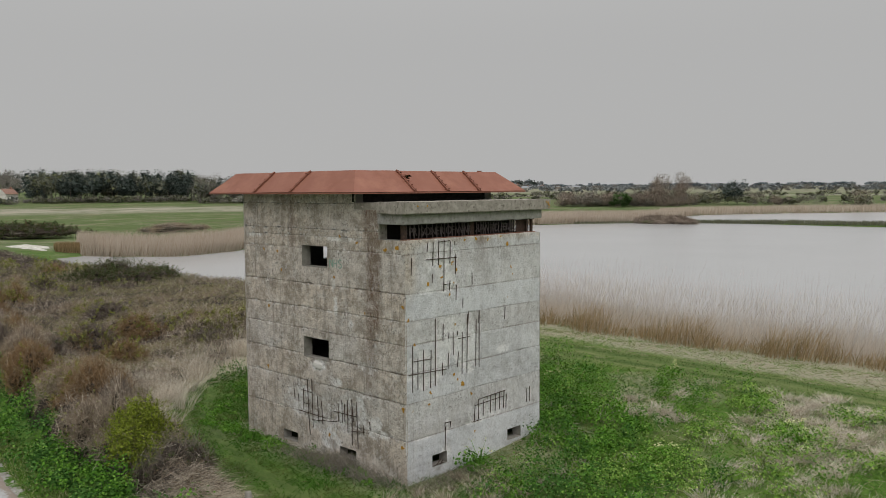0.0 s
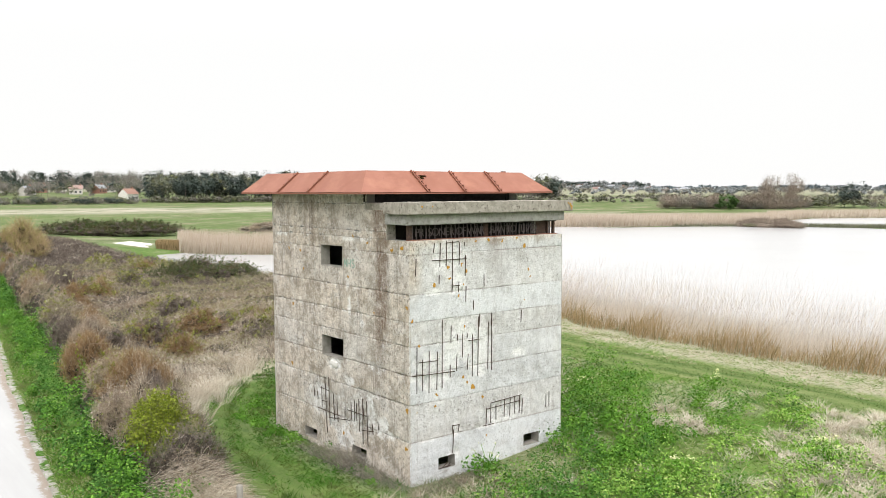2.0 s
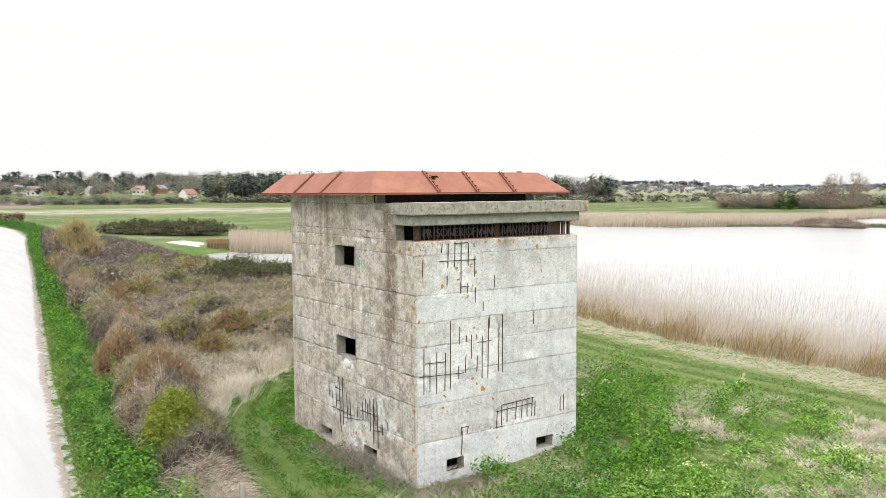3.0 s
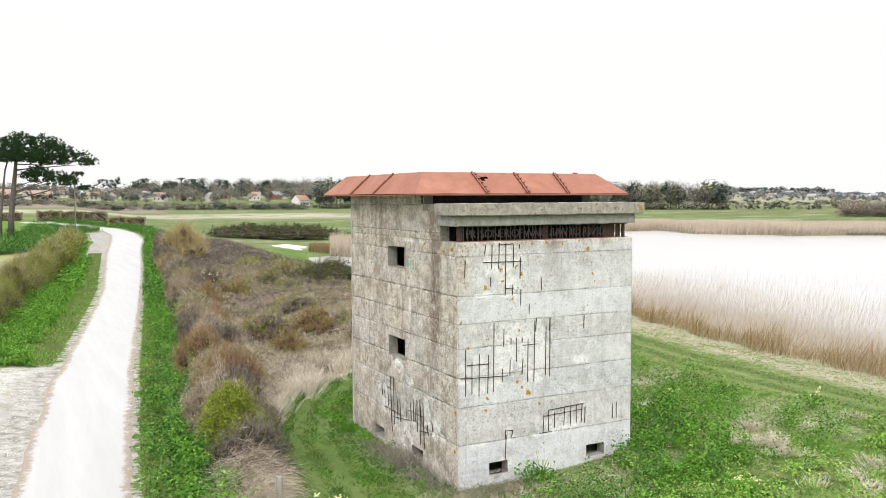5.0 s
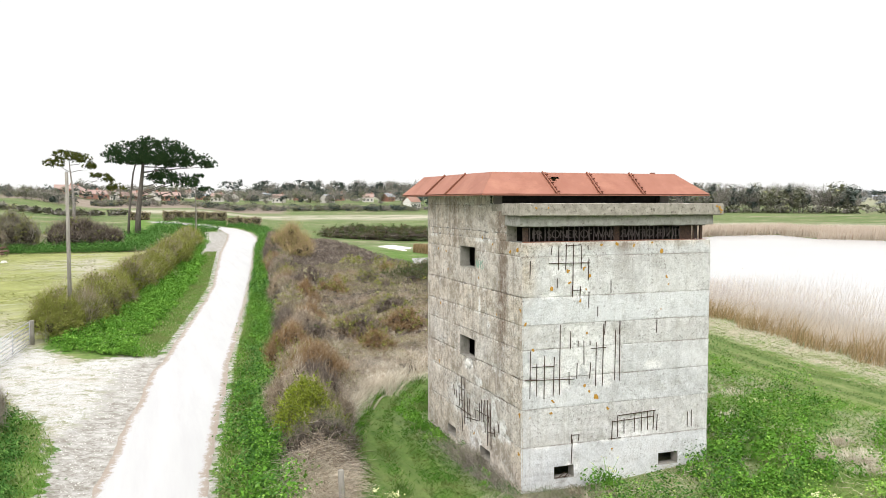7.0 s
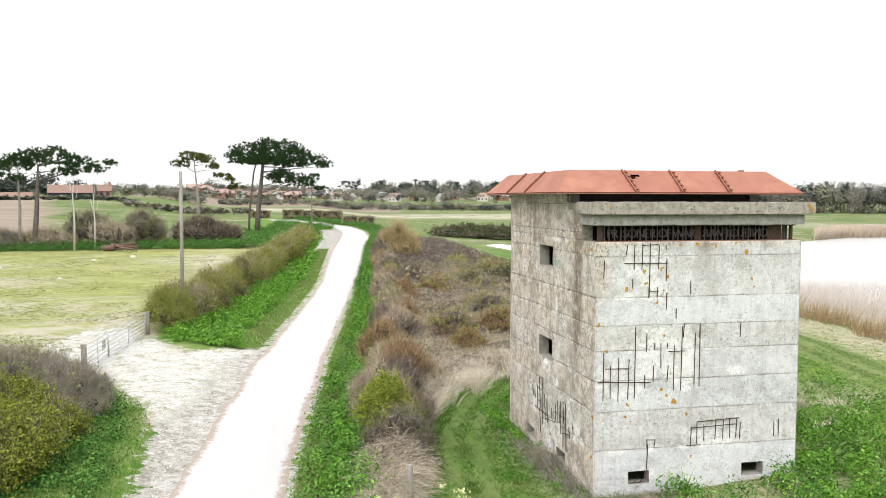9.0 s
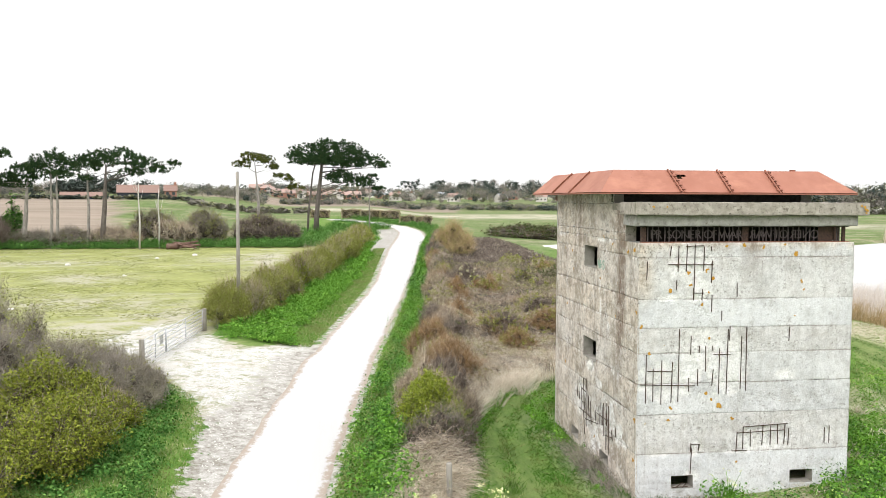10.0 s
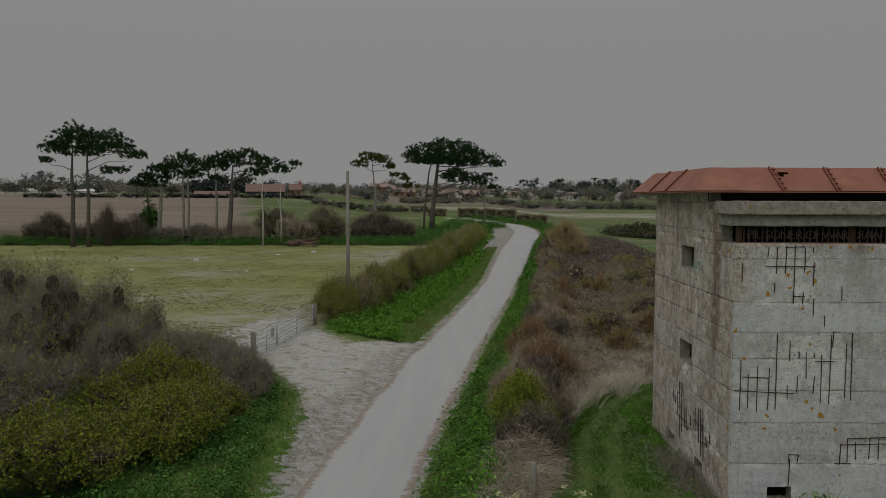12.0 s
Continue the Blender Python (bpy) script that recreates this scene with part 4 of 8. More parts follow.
for fn, holes, wall in ((w_left, HOLES_LEFT, WALL_L), (w_front, HOLES_FRONT, WALL_F), (w_right, HOLES_RIGHT, WALL_R), (w_back, HOLES_BACK, WALL_B)):
    reveals(fn, holes, TH, wall)
for z in (-0.1, 2.45, 5.0):
    box("floor_slab", TH, TW - TH, TH, TD - TH, z - 0.15, z, INNER, tower)
# end faces of the side walls where the slit wraps round the corners
for x0 in (0.0, TW - TH):
    box("slit_jamb", x0 + 0.012, x0 + TH - 0.012, BACK_U - 0.012, BACK_U + 0.03, 6.415, 6.83, SLAB, tower)


def slab_block(name, x0, x1, y0, y1, z0, z1, seed, label):
    """A weathered cantilever slab: edges worn and chipped."""
    bm = bmesh.new()
    box_into(bm, x0, x1, y0, y1, z0, z1)
    bmesh.ops.subdivide_edges(bm, edges=[e for e in bm.edges if e.calc_length() > 1], cuts=40, use_grid_fill=True)
    bmesh.ops.bevel(bm, geom=[e for e in bm.edges if e.is_manifold and e.calc_face_angle(0) > 1], offset=0.018, segments=2, affect="EDGES")
    for v in bm.verts:
        n = noise.noise_vector(v.co * 3.1 + Vector((seed, 0, 0))) * 0.012 + noise.noise_vector(v.co * 11 + Vector((seed, 0, 0))) * 0.008
        v.co += n
    return part(name, bm, LINTEL if name == "deck_lintel" else SLAB, tower, label)


DECK = slab_block("deck_slab", -0.2, 5.92, -0.2, 0.87, 7.1, 7.41, 3, "mossy grey concrete canopy slab")
slab_block("deck_lintel", -0.06, 5.75, 0.0, 1.0, 6.83, 7.095, 8, "stepped lower edge of the canopy")
box("deck_top", 0.0, TW, 0.875, 1.99, 7.2, 7.385, SLAB, tower)
# added black strips in place of the open, unlit gap under the eaves
box("roof_gap_shade", 0.43, TW - 0.43, 2.02, 2.08, 7.38, 7.62, GAP_SHADE, tower, "black strip standing in for the dark gap under the eaves")
box("roof_gap_shade", 0.0, 0.425, 2.0, 2.08, 7.4, 7.62, GAP_SHADE, tower)
box("roof_gap_shade", TW - 0.425, TW, 2.0, 2.08, 7.4, 7.62, GAP_SHADE, tower)

# the sheet roof: four sloping sides of bolted sheets round a flat top
EX0, EX1, EY0, EY1, EZ = -0.57, 6.6, 1.3, 8.45, 7.67
RX0, RX1, RY0, RY1, RZ = -0.03, 5.8, 1.89, 7.7, 8.26
SHEET = 0.02


def sheet(c, gone=(), name="roof_sheet", parent=None):
    """A roof sheet between four corners: two on the eave, two on the upper edge; slightly dented."""
    a, b, q, d = [Vector(v) for v in c]
    n = 10
    up = (b - a).cross(d - a).normalized()
    if up.z < 0:
        up = -up
    vs, fs = [], []
    for side in (0, 1):
        for j in range(n + 1):
            for i in range(n + 1):
                p = a.lerp(b, i / n).lerp(d.lerp(q, i / n), j / n)
                p = p + up * (0.012 * noise.noise(p * 1.3) + (0 if side == 0 else -SHEET))
                vs.append(p)
    m = (n + 1) ** 2
    for s in (0, 1):
        for j in range(n):
            for i in range(n):
                if (i, j) in gone:
                    continue
                f = [s * m + j * (n + 1) + i, s * m + j * (n + 1) + i + 1, s * m + (j + 1) * (n + 1) + i + 1, s * m + (j + 1) * (n + 1) + i]
                fs.append(f if s == 0 else f[::-1])
    for i in range(n):
        fs.append([i, i + 1, m + i + 1, m + i])
        fs.append([n * (n + 1) + i, n * (n + 1) + i + 1, m + n * (n + 1) + i + 1, m + n * (n + 1) + i])
        fs.append([i * (n + 1), (i + 1) * (n + 1), m + (i + 1) * (n + 1), m + i * (n + 1)])
        fs.append([i * (n + 1) + n, (i + 1) * (n + 1) + n, m + (i + 1) * (n + 1) + n, m + i * (n + 1) + n])
    return mesh_object(name, vs, fs, ROOF, parent or roof, smooth=False)


def seam(p, q, along_dir, cleats):
    """A riveted seam: two raised flanges and short cleats across, like rungs."""
    p, q, s = Vector(p), Vector(q), Vector(along_dir)
    up = (q - p).cross(s).normalized()
    if up.z < 0:
        up = -up
    bm = bmesh.new()

    def bar(a, b, w, h):
        d = (b - a).normalized()
        side = d.cross(up).normalized() * w / 2
        vs = [bm.verts.new(a + k * side + up * hh) for k in (-1, 1) for hh in (0.002, h)] + [bm.verts.new(b + k * side + up * hh) for k in (-1, 1) for hh in (0.002, h)]
        for f in ((0, 1, 3, 2), (4, 6, 7, 5), (0, 4, 5, 1), (2, 3, 7, 6), (1, 5, 7, 3), (0, 2, 6, 4)):
            bm.faces.new([vs[i] for i in f])

    bar(p, q, 0.035, 0.05)
    bar(p + s * 0.09, q + s * 0.09, 0.02, 0.025)
    for i in range(cleats):
        c = p.lerp(q, (i + 0.5) / cleats)
        bar(c - s * 0.03, c + s * 0.13, 0.03, 0.045)
    bmesh.ops.recalc_face_normals(bm, faces=bm.faces[:])
    return part("roof_seam", bm, SEAM, roof, "rusty bolted seam")


def split(lo, hi, cuts):
    v = [lo, *cuts, hi]
    return list(zip(v[:-1], v[1:]))


roof = sheet([(RX0, RY0, RZ), (RX1, RY0, RZ), (RX1, RY1, RZ), (RX0, RY1, RZ)], name="roof", parent=tower)
tagged(roof, "hipped roof of faded red oxide steel sheets")
for (a, b), (c, d) in zip(split(EX0, EX1, (1.62, 2.96, 4.34)), split(RX0, RX1, (1.46, 2.85, 4.23))):
    sheet([(a, EY0, EZ), (b, EY0, EZ), (d, RY0, RZ), (c, RY0, RZ)], ((1, 7), (2, 7), (1, 6)) if a == 1.62 else ())
    sheet([(a, EY1, EZ), (b, EY1, EZ), (d, RY1, RZ), (c, RY1, RZ)])
for (a, b), (c, d) in zip(split(EY0, EY1, (4.08, 5.89)), split(RY0, RY1, (3.81, 5.58))):
    sheet([(EX0, a, EZ), (EX0, b, EZ), (RX0, d, RZ), (RX0, c, RZ)])
    sheet([(EX1, a, EZ), (EX1, b, EZ), (RX1, d, RZ), (RX1, c, RZ)])
for e, t in ((1.62, 1.46), (2.96, 2.85), (4.34, 4.23)):
    seam((e, EY0, EZ), (t, RY0, RZ), (1, 0, 0), 5)
for e, t in ((4.08, 3.81), (5.89, 5.58)):
    seam((EX0, e, EZ), (RX0, t, RZ), (0, 1, 0), 4)
# eave lip under the sheets
for x0, x1, y0, y1 in ((EX0, EX1, EY0, EY0 + 0.03), (EX0, EX1, EY1 - 0.03, EY1), (EX0, EX0 + 0.03, EY0 + 0.032, EY1 - 0.032), (EX1 - 0.03, EX1, EY0 + 0.032, EY1 - 0.032)):
    box("eave_lip", x0, x1, y0, y1, EZ - 0.05, EZ - 0.022, ROOF, roof)
box("roof_bolt", 5.0, 5.14, 1.9, 1.97, RZ, RZ + 0.035, SEAM, roof)

# rusty reinforcement bars laid bare: place along the wall, upper end, lower end
BARS_A = [(0.22, 3.67, 2.45), (0.41, 3.33, 2.5), (0.62, 3.52, 2.42), (0.88, 3.48, 2.46), (1.06, 4.3, 2.48), (1.37, 4.12, 3.65), (1.34, 3.07, 2.73), (1.56, 3.29, 2.86), (1.59, 3.86, 3.69), (1.77, 3.86, 3.21), (1.95, 3.85, 3.74), (1.94, 3.28, 2.85), (2.12, 3.8, 2.64), (2.32, 4.27, 2.63), (2.69, 4.09, 2.76), (2.83, 4.29, 2.71)]
BARS_B = [(2.62, 1.67, 1.16), (2.8, 1.8, 1.22), (3.0, 1.72, 1.28), (3.31, 1.82, 1.3), (3.53, 1.8, 1.3), (3.73, 1.84, 1.32), (3.9, 1.83, 1.31), (4.01, 1.72, 1.28), (5.0, 1.71, 1.29), (5.13, 1.75, 1.29), (1.42, 1.29, 0.64), (1.42, 1.42, 1.2), (1.62, 1.4, 1.22)]
BARS_C = [(0.79, 6.34, 6.1), (1.0, 6.34, 5.71), (1.21, 6.38, 5.71), (1.42, 6.38, 5.07), (1.66, 6.33, 5.73), (1.86, 6.33, 6.22), (1.87, 5.98, 5.42), (1.41, 5.31, 5.0), (1.63, 5.28, 5.0), (0.2, 5.97, 5.51), (0.97, 5.5, 5.26), (2.55, 5.41, 5.08), (2.16, 4.73, 4.47), (2.37, 4.34, 3.98), (2.82, 4.33, 3.97), (3.96, 4.3, 3.94), (1.89, 5.13, 4.71)]
CROSS = [(0.07, 2.93, 1.49, 2.87), (0.26, 3.26, 0.88, 3.24), (1.96, 3.64, 2.41, 3.64), (2.62, 1.64, 3.91, 1.68), (2.8, 1.79, 3.98, 1.84), (2.5, 1.19, 2.9, 1.19), (0.73, 5.89, 1.91, 5.88), (1.19, 6.33, 1.65, 6.35), (1.41, 5.18, 1.67, 5.18), (1.42, 1.4, 1.63, 1.39)]
BARS_LEFT = [(4.85, 1.82, 1.49), (4.65, 1.69, 1.45), (4.42, 1.89, 1.24), (4.18, 2.19, 1.23), (3.98, 2.23, 0.81), (4.13, 1.24, 0.53), (3.71, 1.78, 0.99), (3.52, 1.66, 0.98), (3.14, 1.51, 1.2), (2.8, 1.72, 1.2), (2.63, 1.84, 1.2), (2.52, 1.75, 1.23), (2.39, 1.89, 0.96), (2.21, 1.94, 0.63), (2.15, 1.88, 1.31), (1.96, 1.91, 0.58), (1.71, 1.31, 1.02), (1.44, 1.45, 1.21)]
CROSS_LEFT = [(4.38, 1.84, 3.98, 1.82), (4.39, 1.46, 4.1, 1.47), (4.63, 1.2, 3.45, 1.19), (4.0, 1.02, 2.86, 1.18), (2.99, 1.46, 2.0, 1.48), (2.22, 1.03, 1.66, 1.12)]
rod_v, rod_f = tube([(0, 0, -0.5), (0, 0, 0.5)], [0.0115, 0.0115], 7)
ROD = bpy.data.meshes.new("rebar")
ROD.from_pydata([tuple(v) for v in rod_v], [], rod_f)
ROD.materials.append(RUST)


def rebar(a, b, wall):
    a, b = Vector(a), Vector(b)
    ob = new("rebar", ROD)
    d = b - a
    ob.matrix_world = Matrix.LocRotScale((a + b) / 2, d.to_track_quat("Z", "Y"), (1, 1, d.length))
    ob.parent = wall
    return ob


for u, z1, z0 in BARS_A + BARS_B + BARS_C:
    s = RNG.uniform(-0.02, 0.02)
    rebar((u, -0.004, z0), (u + s, -0.016 - RNG.uniform(0, 0.012), z1), WALL_F)
for u0, z0, u1, z1 in CROSS:
    rebar((u0, -0.018, z0), (u1, -0.018, z1), WALL_F)
for u, z1, z0 in BARS_LEFT:
    s = RNG.uniform(-0.03, 0.03)
    rebar((-0.004, u, z0), (-0.02 - RNG.uniform(0, 0.015), u + s, z1), WALL_L)
for u0, z0, u1, z1 in CROSS_LEFT:
    rebar((-0.02, u0, z0), (-0.02, u1, z1), WALL_L)
for p, q in (((1.05, -0.03, 0.33), (1.2, -0.05, 0.45)), ((1.2, -0.03, 0.3), (1.3, -0.04, 0.42)), ((0.95, -0.02, 0.32), (1.35, -0.03, 0.34))):
    rebar(p, q, WALL_F)

# lichen rosettes: place along the front, height, radius
SPOTS = [(0.08, 4.36, 0.05), (0.81, 5.22, 0.07), (1.28, 5.68, 0.06), (1.32, 5.39, 0.04), (1.64, 4.9, 0.05), (1.81, 5.2, 0.04), (1.9, 5.53, 0.06), (1.74, 5.73, 0.06), (2.24, 6.34, 0.05), (2.71, 6.36, 0.06), (3.23, 6.31, 0.05), (3.77, 6.36, 0.04), (4.1, 6.12, 0.085), (4.25, 5.46, 0.045), (4.33, 5.24, 0.035), (0.3, 3.7, 0.05), (1.84, 4.05, 0.04), (1.8, 2.67, 0.06), (1.92, 2.52, 0.05), (2.14, 2.35, 0.075), (0.87, 2.32, 0.05), (0.82, 2.02, 0.05), (2.5, 2.0, 0.05), (2.63, 0.91, 0.04), (4.09, 4.58, 0.025)]


def rosettes(name, spots, to_world, parent):
    for u, z, r in spots:
        polys = []
        for k in range(5):
            du, dz, rr = RNG.normal(0, r * 0.32), RNG.normal(0, r * 0.32), r * RNG.uniform(0.35, 0.68)
            a = np.linspace(0, 2 * np.pi, 9, endpoint=False)
            rad = rr * RNG.uniform(0.7, 1.15, 9)
            polys.append(to_world(u + du + rad * np.cos(a), np.full(9, 0.008 + 0.0012 * k), z + dz + rad * np.sin(a)))
        soup(name, np.array(polys), LICHEN, parent)


rosettes("lichen", SPOTS, w_front, WALL_F)
rosettes("lichen", [(5.76, 7.31, 0.05), (5.81, 7.23, 0.045), (5.68, 7.33, 0.03), (5.8, 7.16, 0.03), (0.25, 7.3, 0.035), (0.6, 7.3, 0.03)], lambda u, o, z: w_front(u, o + 0.21, z), DECK)
rosettes("lichen", [(0.14, 2.05, 0.1), (0.16, 1.0, 0.06), (0.3, 6.25, 0.08), (0.75, 6.15, 0.06), (1.9, 6.3, 0.05), (2.6, 6.45, 0.05), (2.9, 5.3, 0.05), (5.6, 5.9, 0.07), (6.3, 5.95, 0.05), (5.4, 5.35, 0.07), (6.1, 4.2, 0.06), (6.2, 2.3, 0.06), (0.1, 4.7, 0.05), (1.6, 4.4, 0.04), (3.2, 0.75, 0.06)], w_left, WALL_L)

# a lump of pale plaster under the lower window, and faded green paint strokes by the upper one
bm = bmesh.new()
bmesh.ops.create_icosphere(bm, subdivisions=3, radius=1.0)
for v in bm.verts:
    k = 1 + 0.5 * noise.noise(v.co * 2.3)
    v.co = Vector((v.co.x * 0.03, v.co.y * 0.2 * k, v.co.z * 0.11 * k))
lump = part("plaster_lump", bm, PLASTER, WALL_L, "pale broken plaster")
lump.matrix_world = pose(-0.0, 3.72, 2.68)
PAINT = simple("faded_green_paint", (0.20, 0.36, 0.28), (0.32, 0.42, 0.36), 20, 0.9, 0.1)
def paint_stroke(u0, z0, u1, z1, w=0.014):
    """One brushed line on the left wall."""
    a, b = Vector((0, u0, z0)), Vector((0, u1, z1))
    side = Vector((0, -(b - a).z, (b - a).y)).normalized() * w
    bm = bmesh.new()
    rows = [[bm.verts.new((x,) + tuple(p)[1:]) for p in (a - side, a + side, b + side, b - side)] for x in (-0.004, -0.011)]
    bm.faces.new(rows[1])
    for k in range(4):
        bm.faces.new((rows[0][k], rows[0][(k + 1) % 4], rows[1][(k + 1) % 4], rows[1][k]))
    bmesh.ops.recalc_face_normals(bm, faces=bm.faces)
    return part("paint_stroke", bm, PAINT, WALL_L)


for stroke in ((3.08, 5.56, 3.07, 5.80), (3.07, 5.80, 2.95, 5.57), (2.95, 5.57, 2.94, 5.79), (2.89, 5.57, 2.88, 5.79), (2.88, 5.68, 2.76, 5.68), (2.76, 5.57, 2.75, 5.79),
               (2.56, 5.77, 2.63, 5.80), (2.63, 5.80, 2.69, 5.75), (2.69, 5.75, 2.66, 5.69), (2.66, 5.69, 2.57, 5.67), (2.57, 5.67, 2.55, 5.60), (2.55, 5.60, 2.61, 5.56), (2.61, 5.56, 2.69, 5.58)):
    paint_stroke(*stroke)

# near-black wall: darkness of the unlit room behind the slit, painted in
SLIT_DARK = simple("slit_shade_wall", (0.02, 0.018, 0.017), (0.038, 0.034, 0.031), 4, 0.95, 0.05)
# the slit: rusty sill rail, bars and cut-out letters
SY = 0.24
grille = box("lettered_grille", 0.12, 5.62, 0.16, 0.30, 6.405, 6.435, RAIL, tower, "rusted iron grille with cut-out letters in the slit")
box("head_rail", 0.12, 5.62, 0.2, 0.26, 6.8, 6.828, IRON, grille)


def letter(ch, x, flip):
    cu = bpy.data.curves.new("letter", "FONT")
    cu.body, cu.size, cu.extrude, cu.align_x, cu.offset = ch, 0.315, 0.008, "CENTER", -0.004
    tmp = new("letter_source", cu)
    dg = bpy.context.evaluated_depsgraph_get()
    dg.update()
    me = bpy.data.meshes.new_from_object(tmp.evaluated_get(dg))
    bpy.data.objects.remove(tmp)
    me.transform(Matrix.Diagonal((-1 if flip else 1, 1, 1, 1)))
    if flip:
        me.flip_normals()
    me.materials.clear()
    me.materials.append(LETTER)
    ob = new("letter", me)
    ob.matrix_world = pose(x, SY, 6.512, 90, 0, 0)
    ob.parent = grille
    return tagged(ob, "rusty iron letter " + ch + (" turned mirror-wise" if flip else ""))


LETTER = simple("letter_iron", (0.05, 0.04, 0.04), (0.095, 0.075, 0.072), 18, 0.7, 0.4)
for ch, x in zip("PRISONEROFWAR", (0.436, 0.585, 0.748, 0.863, 1.047, 1.272, 1.432, 1.608, 1.875, 2.037, 2.306, 2.526, 2.689)):
    letter(ch, x, False)
for ch, x in zip("RAWFORENO", (3.049, 3.23, 3.421, 3.66, 3.879, 4.141, 4.298, 4.493, 4.71)):
    letter(ch, x, True)
for x in (0.31, 0.436, 0.585, 0.748, 0.863, 1.047, 1.272, 1.432, 1.608, 1.74, 1.875, 2.037, 2.17, 2.306, 2.44, 2.526, 2.689, 3.049, 3.23, 3.34, 3.421, 3.55, 3.66, 3.77, 3.879, 4.01, 4.141, 4.298, 4.493, 4.6, 4.71, 5.34, 5.4):
    box("slit_bar", x - 0.012, x + 0.012, SY + 0.012, SY + 0.034, 6.435, 6.8, LETTER, grille)
for x, w in ((2.869, 0.09), (5.04, 0.2)):
    box("slit_plate", x - w, x + w, SY + 0.04, SY + 0.055, 6.435, 6.8, RUST, grille, "rusty backing plate")
for x, y, r in ((5.49, 0.22, 0.035), (5.27, 0.24, 0.02), (5.52, 0.5, 0.03), (0.18, 0.24, 0.055), (5.52, 0.75, 0.03)):
    box("slit_post", x - r, x + r, y - r, y + r, 6.435, 6.8, RUST, grille, "rusted iron post")
box("slit_back_wall", TH, TW - 0.62, 1.3, 1.4, 5.1, 7.2, SLIT_DARK, tower)
box("slit_ceiling", TH, TW - TH, 1.0, TD - TH, 7.15, 7.2, INNER, tower)


# ---- plants near by ----
def scatter(n, x0, x1, y0, y1):
    return RNG.uniform(x0, x1, n), RNG.uniform(y0, y1, n)


def keep(mask, *arrays):
    m = RNG.uniform(0, 1, len(arrays[0])) < mask
    return [a[m] for a in arrays]


def xyz(x, y, z):
    return np.stack([x, y, z], -1)


def off_tower(x, y, gap=0.0):
    return (x < -gap) | (x > TW + gap) | (y < -gap) | (y > TD + gap)


def clumps(cx, cy, radius, height, per, size, up=0.7):
    """Leafy rosettes: lumpy domes of leaves that face outwards, round each centre."""
    n = len(cx)
    per = int(per)
    R = np.repeat(radius * RNG.uniform(0.55, 1.4, n), per)
    Hh = np.repeat(height * RNG.uniform(0.3, 1.45, n), per)
    ph = np.repeat(RNG.uniform(0, 6.28, n), per)
    a, q = RNG.uniform(0, 2 * np.pi, n * per), np.sqrt(RNG.uniform(0, 1, n * per))
    lump = 1 + 0.22 * np.sin(3 * a + ph) * q + 0.16 * np.sin(7 * a - 2 * ph) * q
    f = np.where(RNG.uniform(0, 1, n * per) < 0.25, RNG.uniform(0.45, 0.8, n * per), RNG.uniform(0.85, 1.06, n * per)) * lump
    h = np.sqrt(np.clip(1 - 0.92 * q * q, 0, 1))
    x, y = np.repeat(cx, per) + R * q * np.cos(a) * f, np.repeat(cy, per) + R * q * np.sin(a) * f
    z = land(x, y) + Hh * h * f
    nor = unit(np.stack([q * np.cos(a), q * np.sin(a), h * up + 0.35], -1))
    ok = off_tower(x, y, 0.03)
    return leaves(xyz(x, y, z)[ok], size, up, 0.66, size > 0.12, nor[ok])


def stuff(ob, label, category):
    return tagged(ob, label, category, kind="stuff")


def tufts(cx, cy, radius, height, per, width, lean=0.5, sag=0.12, sweep=0.35):
    """Tufts of arching grass blades."""
    n = len(cx)
    a, q = RNG.uniform(0, 2 * np.pi, n * per), RNG.uniform(0, 1, n * per)
    R = np.repeat(radius * RNG.uniform(0.7, 1.3, n), per)
    bx, by = np.repeat(cx, per) + 0.5 * R * q * np.cos(a), np.repeat(cy, per) + 0.5 * R * q * np.sin(a)
    h = np.repeat(height * RNG.uniform(0.7, 1.25, n), per) * RNG.uniform(0.5, 1.1, n * per)
    lx, ly = np.repeat(RNG.normal(0, sweep, n), per), np.repeat(RNG.normal(0, sweep, n), per)
    tx = bx + h * (lean * q * np.cos(a) + lx + RNG.normal(0, 0.3, n * per))
    ty = by + h * (lean * q * np.sin(a) + ly + RNG.normal(0, 0.3, n * per))
    z0 = land(bx, by)
    ok = off_tower(tx, ty, 0.02) & off_tower(bx, by, 0.02)
    return bent_blades(xyz(bx, by, z0 - 0.02)[ok], xyz(tx, ty, z0 + h)[ok], width, sag)


# verge between the lane and the thicket
x, y = scatter(2300, -9, 12, -14, 118)
rr, hr = along(ROAD_R, y), along(HEDGE_R, y)
x = rr + 0.45 + (hr + 0.45 + 0.4 * ss(6, 14, y) - rr - 0.45) * RNG.uniform(0, 1, len(y)) ** 0.8
m = 0.85 * (0.12 + 0.88 * ss(-0.15, 0.35, wave(x, y, 0.8, 2) + 0.3 * wave(x, y, 0.35, 4))) * np.clip(40 / (y + 20), 0.3, 1)
x, y = keep(m * (y < 45), x, y)
# the darker clumps put shaded gaps between plants into the leaf colour
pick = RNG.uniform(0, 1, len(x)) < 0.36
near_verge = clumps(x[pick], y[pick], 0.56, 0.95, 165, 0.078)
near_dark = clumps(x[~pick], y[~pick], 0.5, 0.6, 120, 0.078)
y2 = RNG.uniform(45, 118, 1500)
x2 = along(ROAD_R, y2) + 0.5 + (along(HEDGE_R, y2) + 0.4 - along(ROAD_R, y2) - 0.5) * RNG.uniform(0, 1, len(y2))
